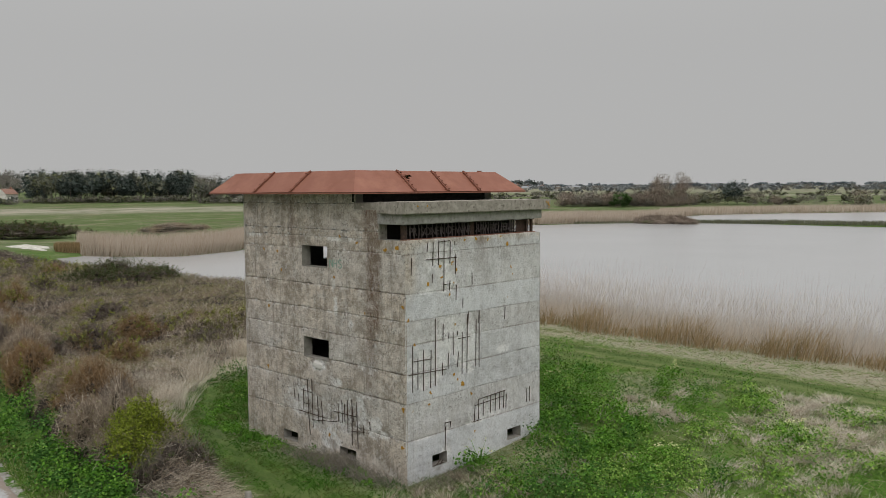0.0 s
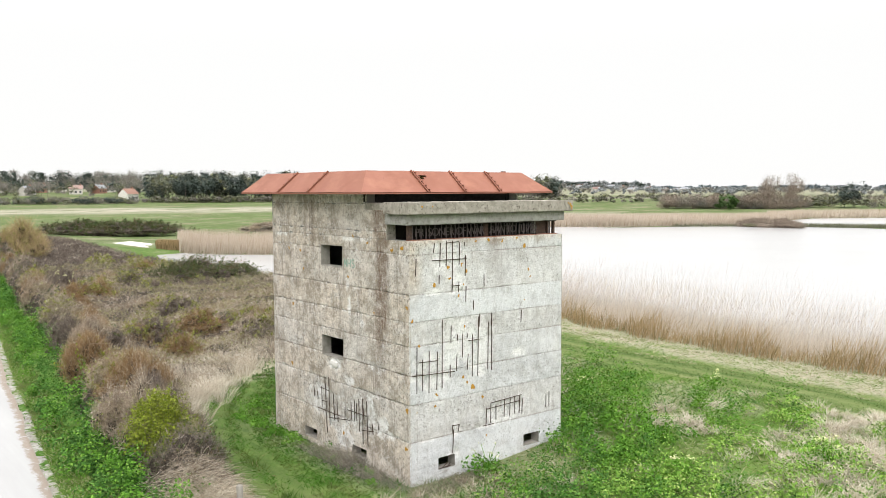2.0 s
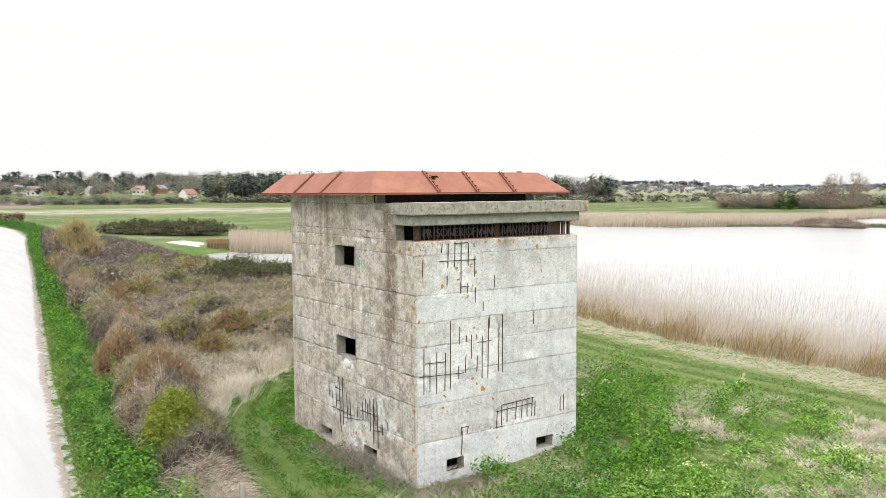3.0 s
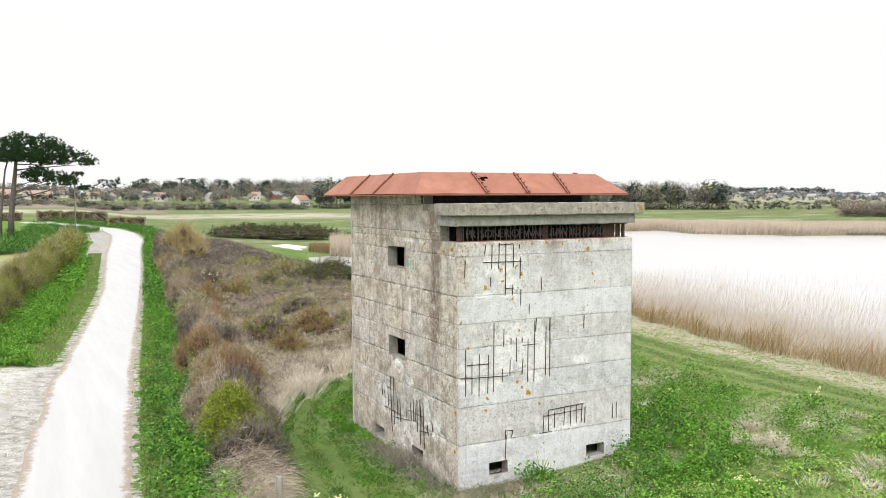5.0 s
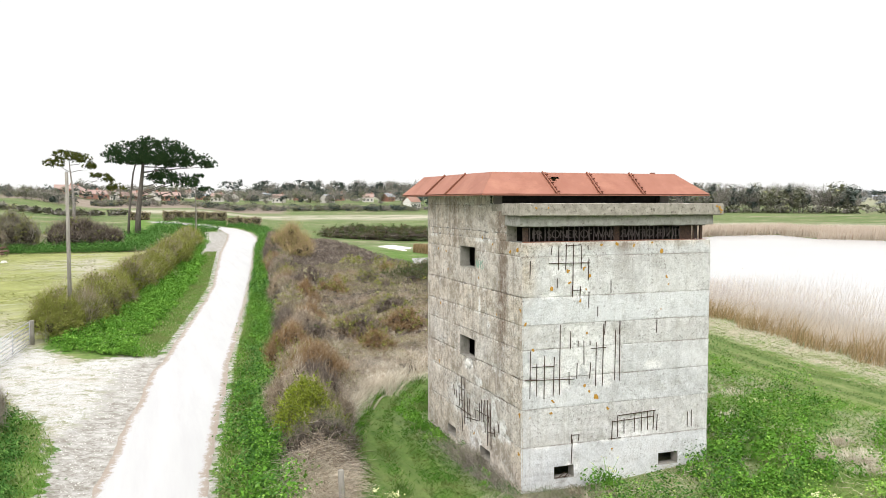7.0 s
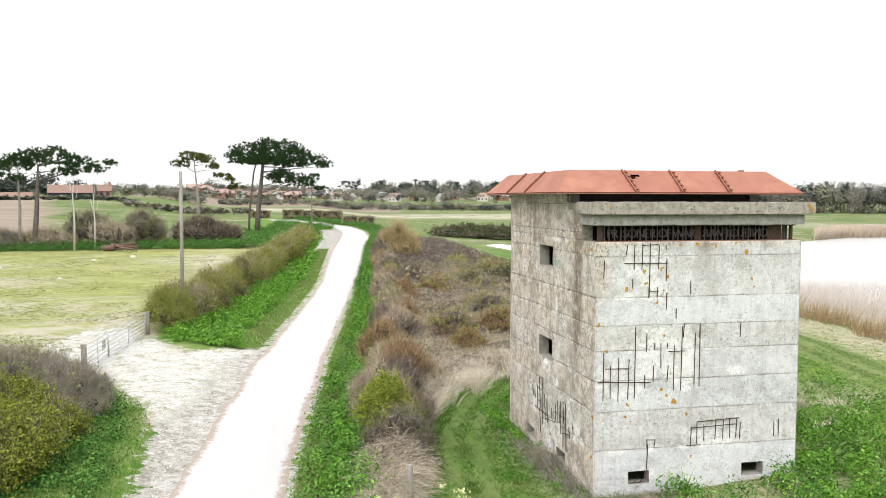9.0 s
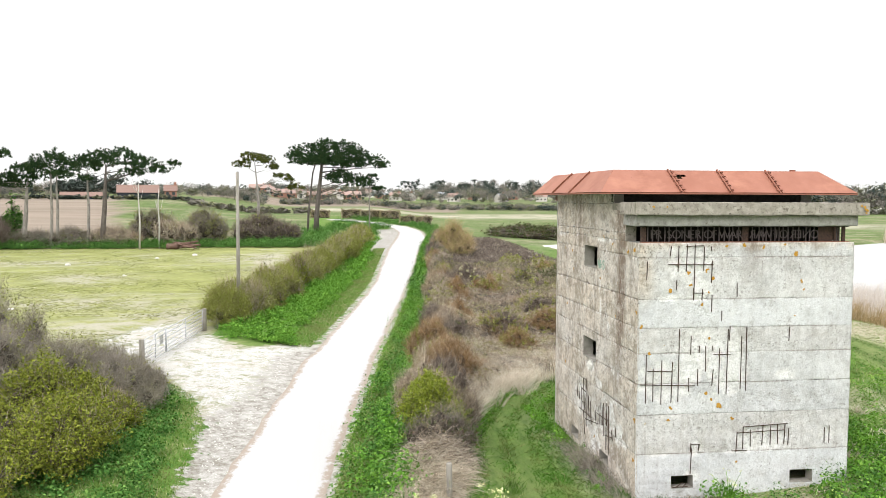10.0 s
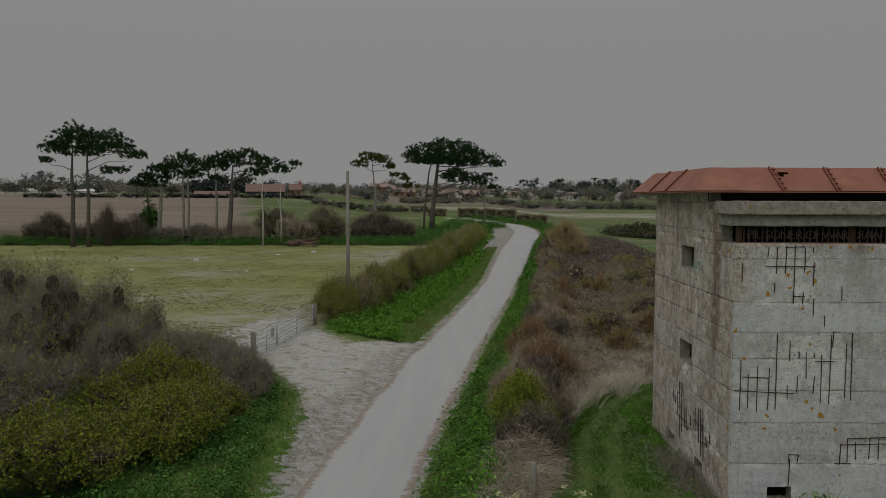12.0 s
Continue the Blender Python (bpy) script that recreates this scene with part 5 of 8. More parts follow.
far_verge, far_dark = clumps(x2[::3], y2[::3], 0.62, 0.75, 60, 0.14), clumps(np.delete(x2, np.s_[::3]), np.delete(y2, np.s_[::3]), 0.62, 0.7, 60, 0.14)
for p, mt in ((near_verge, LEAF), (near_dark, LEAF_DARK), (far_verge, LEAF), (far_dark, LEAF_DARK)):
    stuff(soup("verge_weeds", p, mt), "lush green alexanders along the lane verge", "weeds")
yg = RNG.uniform(-10, 60, 42000)
xg = along(ROAD_R, yg) + RNG.uniform(0.2, 1.05, len(yg))
zg = land(xg, yg)
h = RNG.uniform(0.05, 0.16, len(yg))
stuff(soup("verge_grass", blades(xyz(xg, yg, zg), xyz(xg + RNG.normal(0, 0.1, len(yg)), yg + RNG.normal(0, 0.1, len(yg)), zg + h), 0.022), BLADE), "short green grass at the lane edge", "grass")


# rough weeds on the bank round the tower
def bank_mask(x, y):
    track = np.interp(y, [-12, -7.5, 0, 6, 15, 30], [12.2, 12.7, 13.4, 13.4, 15.4, 17])
    return off_tower(x, y, 0.1) * (1 - ss(-0.8, 0.1, x - track)) * ss(0.6, 1.6, np.maximum(x - 1.2, -y - 0.2 + 0 * x) - 0.6 * ss(4, -2, x)) * (1 - ss(13, 15, y))


x, y = scatter(6600, 0.5, 16, -14, 15)
lush = ss(-0.1, 0.3, wave(x, y, 2.0, 6) + 0.55 * wave(x, y, 0.7, 8) + 0.3 * ss(9, 5, x)) * (1 - 0.75 * ss(8.5, 11.5, x + 0.25 * y))
x1, y1 = keep(np.clip(bank_mask(x, y) * (0.015 + 0.985 * lush), 0, 1) * 0.5, x, y)
young = RNG.uniform(0, 1, len(x1)) < 0.12 + 0.75 * ss(-2.2, -4.6, y1 + 0.35 * wave(x1, y1, 1.2, 5)) * ss(2.2, 4.5, x1)
# dark green clumps, which also paint in the shaded gaps of the bank
shady = ~young & (RNG.uniform(0, 1, len(x1)) < 0.15 + 0.4 * ss(9, 6, x1))
for mk, mt, lb in ((~young & ~shady, LEAF, "bright green nettles and alexanders on the bank"), (shady, LEAF_DARK, "dark green nettles on the bank, also for shaded gaps"), (young, LEAF_YOUNG, "yellow-green young weeds on the bank")):
    stuff(soup("bank_weeds", clumps(x1[mk], y1[mk], 0.44, 0.4 if mt is LEAF_YOUNG else 0.72, 105, 0.064), mt), lb, "weeds")
# low underlayer in dark leaf: shade below the weeds put into colour
x2, y2 = keep(np.clip(bank_mask(x, y) * 0.65 * lush, 0, 1) * 0.35, x, y)
stuff(soup("bank_underwood", clumps(x2, y2, 0.34, 0.24, 30, 0.064), LEAF_DARK), "low leaves under the taller weeds, darkened for their shade", "weeds")
xs, ys = scatter(70000, 0.5, 17, -14, 16)
xs, ys = keep(np.clip(bank_mask(xs, ys), 0, 1) * 0.9, xs, ys)
zs = land(xs, ys)
h = RNG.uniform(0.05, 0.18, len(xs))
stuff(soup("bank_grass", blades(xyz(xs, ys, zs), xyz(xs + RNG.normal(0, 0.15, len(xs)), ys + RNG.normal(0, 0.15, len(xs)), zs + h), 0.02), BLADE), "rough green grass among the weeds", "grass")
# bleached tufts
tx = np.concatenate([RNG.normal(8.9, 0.5, 9), RNG.normal(8.0, 0.6, 7), RNG.normal(11.0, 1.1, 26), RNG.normal(8.6, 1.9, 90), RNG.uniform(3, 13, 30), RNG.normal(7.0, 0.5, 8)])
ty = np.concatenate([RNG.normal(-2.7, 0.35, 9), RNG.normal(-1.0, 0.4, 7), RNG.normal(-5.6, 0.8, 26), RNG.normal(-7.2, 0.9, 90), RNG.uniform(-9, 8, 30), RNG.normal(1.4, 0.7, 8)])
ok = off_tower(tx, ty, 0.3) & (tx < 13.3)
stuff(soup("bleached_tufts", tufts(tx[ok], ty[ok], 0.75, 0.2, 170, 0.01, 1.1, 0.1, 0.6), STRAW_PALE), "bleached tufts of last year's grass", "grass")
# fine dead stems lying through the weeds
xs, ys = scatter(9000, 1, 14, -10, 10)
xs, ys = keep(bank_mask(xs, ys) * ss(0.1, 0.5, wave(xs, ys, 1.3, 11)), xs, ys)
zs = land(xs, ys) + RNG.uniform(0.1, 0.4, len(xs))
d = RNG.normal(0, 0.24, (len(xs), 3)) * np.array([1, 1, 0.35])
stuff(soup("dead_stems", blades(xyz(xs, ys, zs), xyz(xs, ys, zs) + d, 0.01), STRAW), "thin dead stems lying through the weeds", "grass")

# short turf of the trodden path by the tower and in front of it
xs, ys = scatter(90000, -7, 7, -9, 15)
pathleft = np.interp(ys, [-10, 1.5, 10.1, 12.3, 13.8, 15], [-6.0, -4.9, -1.9, 0.0, 1.7, 3.4])
m = (xs > pathleft) * off_tower(xs, ys, 0.02) * (ys < 14.6) * (1 - ss(0.8, 2.2, xs - 1.2) * (ys < TD))
worn = np.abs(np.abs(xs - np.interp(ys, [-10, -2, 1.5, 6, 10, 13], [-3.9, -3.2, -2.8, -2.0, -0.5, 1.6])) - 0.42)
xs, ys = keep(m * (0.1 + 0.85 * ss(0.1, 0.35, worn)), xs, ys)
zs = land(xs, ys)
tall = 1 + 1.2 * ss(0.1, 0.7, wave(xs, ys, 0.8, 3))
h = RNG.uniform(0.04, 0.12, len(xs)) * tall
stuff(soup("path_grass", blades(xyz(xs, ys, zs), xyz(xs + RNG.normal(0, 0.1, len(xs)), ys + RNG.normal(0, 0.1, len(xs)), zs + h), 0.022), PATHGRASS), "trodden green turf beside the tower", "grass")
ey = RNG.uniform(3.0, 12.5, 70)
ex = np.interp(ey, [1.5, 10.1, 12.3, 13.8], [-4.6, -1.6, 0.3, 2.0]) + RNG.normal(0.0, 0.15, 70)
cx = np.concatenate([RNG.normal(-0.4, 0.2, 14), RNG.normal(-0.45, 0.16, 26), RNG.uniform(-0.6, -0.2, 16), RNG.normal(0.6, 0.5, 12), ex])
cy = np.concatenate([RNG.uniform(0.4, 4.6, 14), RNG.uniform(5.2, 9.5, 26), RNG.uniform(5.0, 8.5, 16), RNG.uniform(9.3, 11.5, 12), ey])
ok = off_tower(cx, cy, 0.05)
stuff(soup("path_weeds", clumps(cx[ok], cy[ok], 0.25, 0.26, 70, 0.06), LEAF), "green weeds beside the trodden path", "weeds")
# weeds against the foot of the front wall
cx, cy = np.concatenate([RNG.uniform(4.6, 8.2, 46), RNG.uniform(5.9, 8.0, 30), [1.95, 2.1, 2.35, 5.0, 5.25, 5.6, 5.9, 6.1, 4.6, 6.2, 6.4, 6.3]]), np.concatenate([RNG.uniform(-3.0, -0.4, 46), RNG.uniform(-0.4, 4.0, 30), [-0.35, -0.5, -0.3, -0.35, -0.3, -0.3, 0.0, 0.5, -0.5, 1.1, -0.3, 0.3]])
stuff(soup("wall_foot_weeds", clumps(cx, cy, 0.3, 0.5, 90, 0.085), LEAF), "green weeds growing against the tower foot", "weeds")
# dead brambles and stems at the corner
bx, by = np.concatenate([RNG.uniform(-0.65, -0.05, 1900), RNG.uniform(-0.3, 2.0, 500)]), np.concatenate([RNG.normal(2.3, 1.1, 1900), RNG.uniform(-0.8, -0.06, 500)])
z = land(bx, by)
tp = xyz(bx + RNG.normal(-0.1, 0.28, len(bx)), by + RNG.normal(-0.02, 0.45, len(bx)), z + RNG.uniform(0.02, 0.6, len(bx)) * (0.6 * np.exp(-((by - 2.4) / 0.9) ** 2) + 0.25))
ok = off_tower(tp[:, 0], tp[:, 1], 0.01)
stuff(soup("dead_brambles", bent_blades(xyz(bx, by, z)[ok], tp[ok], 0.008, 0.3), TWIG_GREY), "brown dead bramble stems at the tower corner", "brambles")
tx, ty = RNG.uniform(-1.5, 2.5, 40), RNG.uniform(-2.6, -0.3, 40)
stuff(soup("corner_straw", tufts(tx, ty, 0.3, 0.28, 60, 0.012, 0.9, 0.05), STRAW), "flattened dead grass before the tower", "grass")

# dead grass between path and thicket
tx, ty = scatter(300, -3.5, 9, 9.5, 19.5)
m = ss(-0.5, 1.0, ty - np.interp(tx, [-3.5, -1.1, 0.7, 2.4, 9], [7, 10.4, 12.9, 14.2, 17])) * (1 - ss(3.0, 5.5, ty - np.interp(tx, [-3.5, -1.1, 0.7, 2.4, 9], [7, 10.4, 12.9, 14.2, 17])))
tx, ty = keep(m, tx, ty)
py = RNG.uniform(6.8, 13.0, 110)
px = np.interp(py, [1.5, 10.1, 12.3, 13.8], [-4.9, -2.0, -0.1, 1.6]) - np.abs(RNG.normal(0.2, 0.55, 110))
tx, ty = np.concatenate([tx, px]), np.concatenate([ty, py])
stuff(soup("dead_grass_bank", tufts(tx, ty, 0.8, 0.6, 120, 0.011, 0.8, 0.12, 0.2), STRAW_PALE), "tall bleached dead grass behind the path", "grass")

# the thicket: a lumpy near-black fill for the shade inside, twigs, dead stems and a few leaves
def scrub_top(x, y):
    d = x - along(HEDGE_R, y)
    ridge = np.exp(-((d - 1.3) / 1.5) ** 2)
    low = 0.6 + 0.5 * ss(16, 38, y)
    m = scrub_mask(x, y)
    h = low + ridge * (0.75 + 0.25 * ss(10, 45, y)) + 0.28 * wave(x, y, 1.9, 4) + 0.12 * wave(x, y, 0.7, 7)
    return h * m


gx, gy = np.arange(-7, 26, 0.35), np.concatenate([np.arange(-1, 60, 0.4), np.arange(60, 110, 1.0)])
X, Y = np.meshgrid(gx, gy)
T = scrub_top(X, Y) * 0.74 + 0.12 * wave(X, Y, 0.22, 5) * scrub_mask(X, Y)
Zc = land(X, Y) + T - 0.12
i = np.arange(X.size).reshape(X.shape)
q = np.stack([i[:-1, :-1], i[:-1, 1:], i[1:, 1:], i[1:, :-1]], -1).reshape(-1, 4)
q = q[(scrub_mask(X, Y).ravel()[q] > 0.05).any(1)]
stuff(mesh_object("thicket_body", xyz(X, Y, Zc).reshape(-1, 3), q, CORE), "near-black fill for the shade inside the bramble thicket", "thicket")


def thicket(name, n, x0, x1, y0, y1, mask, length, width, material, label, up=0.5, lift=(0.7, 1.05)):
    x, y = scatter(n, x0, x1, y0, y1)
    x, y = keep(np.clip(scrub_mask(x, y) * mask(x, y), 0, 1), x, y)
    z = land(x, y) + scrub_top(x, y) * RNG.uniform(lift[0], lift[1], len(x)) - 0.1
    d = rnd_dirs(len(x), up) * (length * RNG.uniform(0.5, 1.4, len(x)))[:, None]
    p = xyz(x, y, z)
    wd = 0.78 * width * (1 + np.clip(y, 0, 90) / 55)
    stuff(soup(name, blades(p - d * 0.4, p + d * 0.6, wd), material), label, "thicket")


def by_dist(x, y):
    return np.clip(22.0 / (np.hypot(x + 9, y + 18)), 0.12, 1)


def straw_zone(x, y):
    return ss(-0.2, 0.5, wave(x, y, 2.6, 3) + 0.2 * wave(x, y, 0.8, 5) + 0.45) * by_dist(x, y)


def ridge_zone(x, y):
    return ss(3.4, 1.6, x - along(HEDGE_R, y))


thicket("thicket_twigs", 450000, -7, 23, -0.5, 60, lambda x, y: by_dist(x, y) * (0.75 - 0.4 * ss(0.1, 0.5, wave(x, y, 2.6, 9))) * (1 - 0.55 * ss(28, 44, y)), 0.42, 0.017, TWIG, "tangled brown and grey twigs of the thicket")
thicket("thicket_dark_twigs", 280000, -7, 23, -0.5, 60, lambda x, y: by_dist(x, y) * np.maximum(np.maximum(ss(0.1, 0.5, wave(x, y, 2.6, 9)), 0.35 * ridge_zone(x, y)), ss(24, 40, y)), 0.4, 0.015, TWIG_DARK, "dark purple-brown blackthorn twigs", 0.6, (0.75, 1.08))
thicket("thicket_straw", 310000, -7, 23, -0.5, 60, lambda x, y: np.maximum(straw_zone(x, y), 0.9 * ss(20, 13, y) * by_dist(x, y)) * (1 - 0.75 * ridge_zone(x, y)) * (1 - 0.8 * ss(26, 42, y)) * (0.5 + 0.5 * ss(26, 16, y)), 0.5, 0.012, STRAW, "dead grass stems through the thicket", 1.2, (0.75, 1.1))
thicket("thicket_russet", 90000, -7, 23, -0.5, 60, lambda x, y: by_dist(x, y) * ss(0.3, 0.6, wave(x, y, 3.3, 14)), 0.4, 0.016, TWIG_RED, "russet dead stems in the thicket", 0.9)
thicket("thicket_far_twigs", 60000, -2, 24, 56, 108, lambda x, y: np.ones(len(x)), 0.6, 0.02, TWIG_DARK, "purple-brown twigs of the far thicket")
x, y = scatter(330000, -7, 22, 4, 60)
x, y = keep(np.clip(scrub_mask(x, y) * by_dist(x, y) * ss(-0.2, 0.5, wave(x, y, 2.9, 21) + 0.4 * ss(2, 8, x)), 0, 1), x, y)
z = land(x, y) + scrub_top(x, y) * RNG.uniform(0.85, 1.05, len(x)) - 0.05
stuff(soup("thicket_leaves", leaves(xyz(x, y, z), 0.042 * (1 + y / 60), 0.4, 0.7, True), THICKET_LEAF), "first olive leaves on the brambles", "thicket")


# ---- bushes and hedges as things ----
def bush(name, x, y, rx, ry, h, label, leaf=None, n_leaf=0, leaf_size=0.06, twig=TWIG, n_twig=3000, twig_len=0.35, twig_w=0.014, lobes=7, group="", core=CORE, up=0.5, leaf_top=0.0, lump=1.0, shoots=None, dense=0.36):
    """A shrub: several stems from the ground, a fill coloured for the shade inside, twigs and leaves in uneven lobes,
    with loose sprays above.
    """
    zb = float(land(np.array([x]), np.array([y]))[0])
    ob = empty(name, label, "bush", (x, y, zb), group)
    k = lobes * 2
    a, q = RNG.uniform(0, 2 * np.pi, k), np.sqrt(RNG.uniform(0, 1, k))
    lc = np.stack([0.72 * rx * q * np.cos(a), 0.72 * ry * q * np.sin(a), h * (0.3 + 0.42 * (1 - q) * RNG.uniform(0.5, 1.1, k) + RNG.uniform(-0.08, 0.1, k))], 1)
    lr = np.stack([RNG.uniform(0.22, 0.46, k) * rx, RNG.uniform(0.22, 0.46, k) * ry, RNG.uniform(0.16, 0.36, k) * h], 1) * lump
    lc[0], lr[0] = (0, 0, 0.45 * h), (rx * 0.6, ry * 0.6, h * 0.42)
    limbs = []
    for c in lc[:lobes]:
        s = np.array([c[0] * 0.25, c[1] * 0.25, -0.1])
        mid = (s + c) / 2 + RNG.normal(0, 0.08, 3) * min(rx, ry)
        limbs.append((np.array([s, mid, c]), [0.018 * h + 0.01, 0.012 * h + 0.008, 0.006]))
    tagged(tubes("woody_base", limbs, BARK, ob, sides=5), kind="stuff")

    def shell(n, lo=0.75, hi=1.1):
        j = RNG.integers(0, k, n)
        d = rnd_dirs(n, 0.25)
        p = lc[j] + d * lr[j] * RNG.uniform(lo, hi, n)[:, None]
        p[:, 2] = np.maximum(p[:, 2], 0.02 * h)
        return p, d

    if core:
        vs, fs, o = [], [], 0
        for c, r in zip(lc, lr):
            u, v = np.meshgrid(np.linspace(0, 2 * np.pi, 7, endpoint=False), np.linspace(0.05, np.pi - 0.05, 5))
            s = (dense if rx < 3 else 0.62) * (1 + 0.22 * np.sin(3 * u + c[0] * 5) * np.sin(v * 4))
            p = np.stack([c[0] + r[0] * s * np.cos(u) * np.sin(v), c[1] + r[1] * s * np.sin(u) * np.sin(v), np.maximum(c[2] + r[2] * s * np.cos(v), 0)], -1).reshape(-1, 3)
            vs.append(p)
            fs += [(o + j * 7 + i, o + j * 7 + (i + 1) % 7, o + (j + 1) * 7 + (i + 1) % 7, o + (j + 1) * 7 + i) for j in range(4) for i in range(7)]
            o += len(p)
        tagged(mesh_object("inner_fill", np.concatenate(vs), fs, core, ob), kind="stuff")
    if n_twig:
        p, d = shell(n_twig, 0.45, 1.05)
        ln = twig_len * RNG.uniform(0.5, 1.5, n_twig) * np.where(RNG.uniform(0, 1, n_twig) < 0.12, 1.9, 1.0)
        t = unit(d * 0.7 + rnd_dirs(n_twig, up)) * ln[:, None]
        p2 = p + t * 0.6
        p2[:, 2] = np.maximum(p2[:, 2], 0.0)
        tagged(soup("branchwork", blades(p - t * 0.4, p2, twig_w), twig, ob), kind="stuff")
    if shoots:
        ns, sl, sw, sm = shoots
        p, d = shell(ns, 0.2, 0.9)
        t = unit(d * 0.35 + RNG.normal(0, 0.42, (ns, 3)) + np.array([0, 0, 0.85])) * (sl * RNG.uniform(0.4, 1.3, ns))[:, None]
        tagged(soup("spray", blades(p, p + t, sw), sm, ob), kind="stuff")
    if n_leaf:
        # leaves sit along short sprays, with gaps between
        p, d = shell(int(n_leaf / 9) + 20, 0.62, 1.2)
        ok = p[:, 2] > leaf_top * h * RNG.uniform(0.5, 1.5, len(p))
        p, d = p[ok][:int(n_leaf / 14) + 1], d[ok][:int(n_leaf / 14) + 1]
        run = unit(d * 0.6 + rnd_dirs(len(p), 0.6)) * RNG.uniform(0.15, 0.5, len(p))[:, None] * min(1.0, 0.35 * h + 0.2) * min(2.0, max(1.0, leaf_size / 0.07))
        p = np.repeat(p, 14, 0) + np.repeat(run, 14, 0) * RNG.uniform(-0.4, 1.0, len(p) * 14)[:, None] + RNG.normal(0, 0.55 * leaf_size, (len(p) * 14, 3))
        tagged(soup("foliage", leaves(p, leaf_size * 1.15, 0.3, 0.7, True), leaf, ob), kind="stuff")
    return ob


# by the lane and the tower
bush("gorse_bush", -4.5, 5.6, 1.2, 1.25, 2.25, "yellow-green leafy bush over dark bare twigs", GORSE_BRIGHT, 46000, 0.047, TWIG_DARK, 6500, 0.35, 0.011, lobes=12, lump=0.85, leaf_top=0.45, core=CORE)
bush("hawthorn_bush", -4.3, 4.1, 1.15, 1.0, 1.9, "dark leafless thorn bush", BRAMBLE, 2600, 0.045, TWIG_DARK, 3200, 0.4, 0.009, lobes=12, lump=0.8, shoots=(800, 0.6, 0.008, TWIG_GREY), dense=0.6)
bush("hawthorn_bush", -4.5, 8.6, 1.0, 1.5, 2.1, "brown leafless thorn bush", OLIVE, 900, 0.045, TWIG, 6000, 0.45, 0.011, lobes=12, lump=0.85, shoots=(900, 0.55, 0.01, TWIG_DARK))
bush("hawthorn_bush", -3.6, 6.6, 0.9, 1.2, 1.7, "dark leafless thorn bush", OLIVE, 500, 0.045, TWIG_DARK, 6000, 0.45, 0.011, lobes=12, lump=0.85, shoots=(900, 0.55, 0.01, TWIG))
def end_height(x, y):
    """The slope of dead growth where the thicket ends."""
    left, right = along(HEDGE_R, y) + 0.3, np.interp(y, [-1, 1.5, 4.5], [-5.0, -4.0, -3.5])
    mid, half = (left + right) / 2, (right - left) / 2
    return (0.12 + 0.6 * ss(-1.0, 3.0, y)) * np.clip(1 - ((x - mid) / half) ** 2, 0, 1) ** 0.6 * (1 + 0.4 * wave(x, y, 0.55, 6))


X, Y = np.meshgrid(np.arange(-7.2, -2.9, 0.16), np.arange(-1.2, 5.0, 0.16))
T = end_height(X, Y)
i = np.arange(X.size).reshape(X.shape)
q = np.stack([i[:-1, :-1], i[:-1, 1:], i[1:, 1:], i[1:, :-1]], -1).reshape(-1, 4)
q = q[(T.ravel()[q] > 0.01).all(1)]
stuff(mesh_object("thicket_end_body", xyz(X, Y, land(X, Y) + 0.8 * T + 0.06 * wave(X, Y, 0.25, 2) - 0.08).reshape(-1, 3), q, CORE), "near-black fill for the shade inside the thicket's end", "thicket")
xs, ys = scatter(44000, -7.0, -3.0, -1.1, 3.9)
hh = end_height(xs, ys)
xs, ys, hh = keep((hh > 0.05) * 0.9, xs, ys, hh)
zs = land(xs, ys) + hh * RNG.uniform(0.75, 1.08, len(xs))
fall = np.stack([RNG.normal(0, 0.3, len(xs)) + 0.15 * (xs + 4.9), RNG.normal(-0.15, 0.3, len(xs)), -RNG.uniform(-0.3, 0.42, len(xs))], -1)
fall[:, 2] = np.maximum(fall[:, 2], land(xs, ys) - zs + 0.02)
tone = RNG.uniform(0, 1, len(xs)) < 0.25 + 0.7 * ss(3.6, 1.6, ys)
for mk, mt, lb in ((tone, STRAW, "dead grass hanging over the thicket's end"), (~tone, TWIG_DARK, "tangle of dead stems at the thicket's end")):
    stuff(soup("thicket_end_grass", bent_blades(xyz(xs, ys, zs)[mk], (xyz(xs, ys, zs) + fall)[mk], 0.008, 0.12), mt), lb, "grass")
bush("russet_bush", -3.6, 12.2, 0.8, 1.1, 1.9, "low russet bush in the thicket", GORSE, 500, 0.06, TWIG_RED, 3600, 0.35, 0.014)
bush("russet_bush", -2.6, 19.5, 0.9, 1.4, 2.1, "low russet bush in the thicket", None, 0, 0.06, TWIG_RED, 3600, 0.4, 0.016)
KINDS = ((TWIG, None, 0, "grey-brown leafless bush in the thicket"), (TWIG_DARK, BRAMBLE, 500, "dark thorn bush in the thicket"), (TWIG_RED, GORSE, 300, "russet bush in the thicket"), (TWIG, OLIVE, 1500, "brown bush with first olive leaves"), (TWIG_RED, None, 0, "russet leafless bush in the thicket"), (TWIG_DARK, None, 0, "dark thorn bush in the thicket"))
for k in range(26):
    yy = 6.5 + 2.6 * k + RNG.uniform(-0.6, 0.6)
    xx = float(along(HEDGE_R, yy)) + RNG.uniform(0.9, 2.2)
    tw, lf, nl, lab = KINDS[k * 5 % 6]
    bush("thicket_bush", xx, yy, RNG.uniform(0.9, 1.5), RNG.uniform(1.1, 1.8), RNG.uniform(1.9, 2.6) + 0.5 * ss(15, 50, yy), lab, lf, nl, 0.06 + yy * 0.001, tw, int(6200 - 45 * yy), 0.42, 0.011 + 0.00025 * yy, lobes=9, group="bushes of the thicket", up=0.7, shoots=(900, 0.55, 0.01 + 0.00025 * yy, tw))
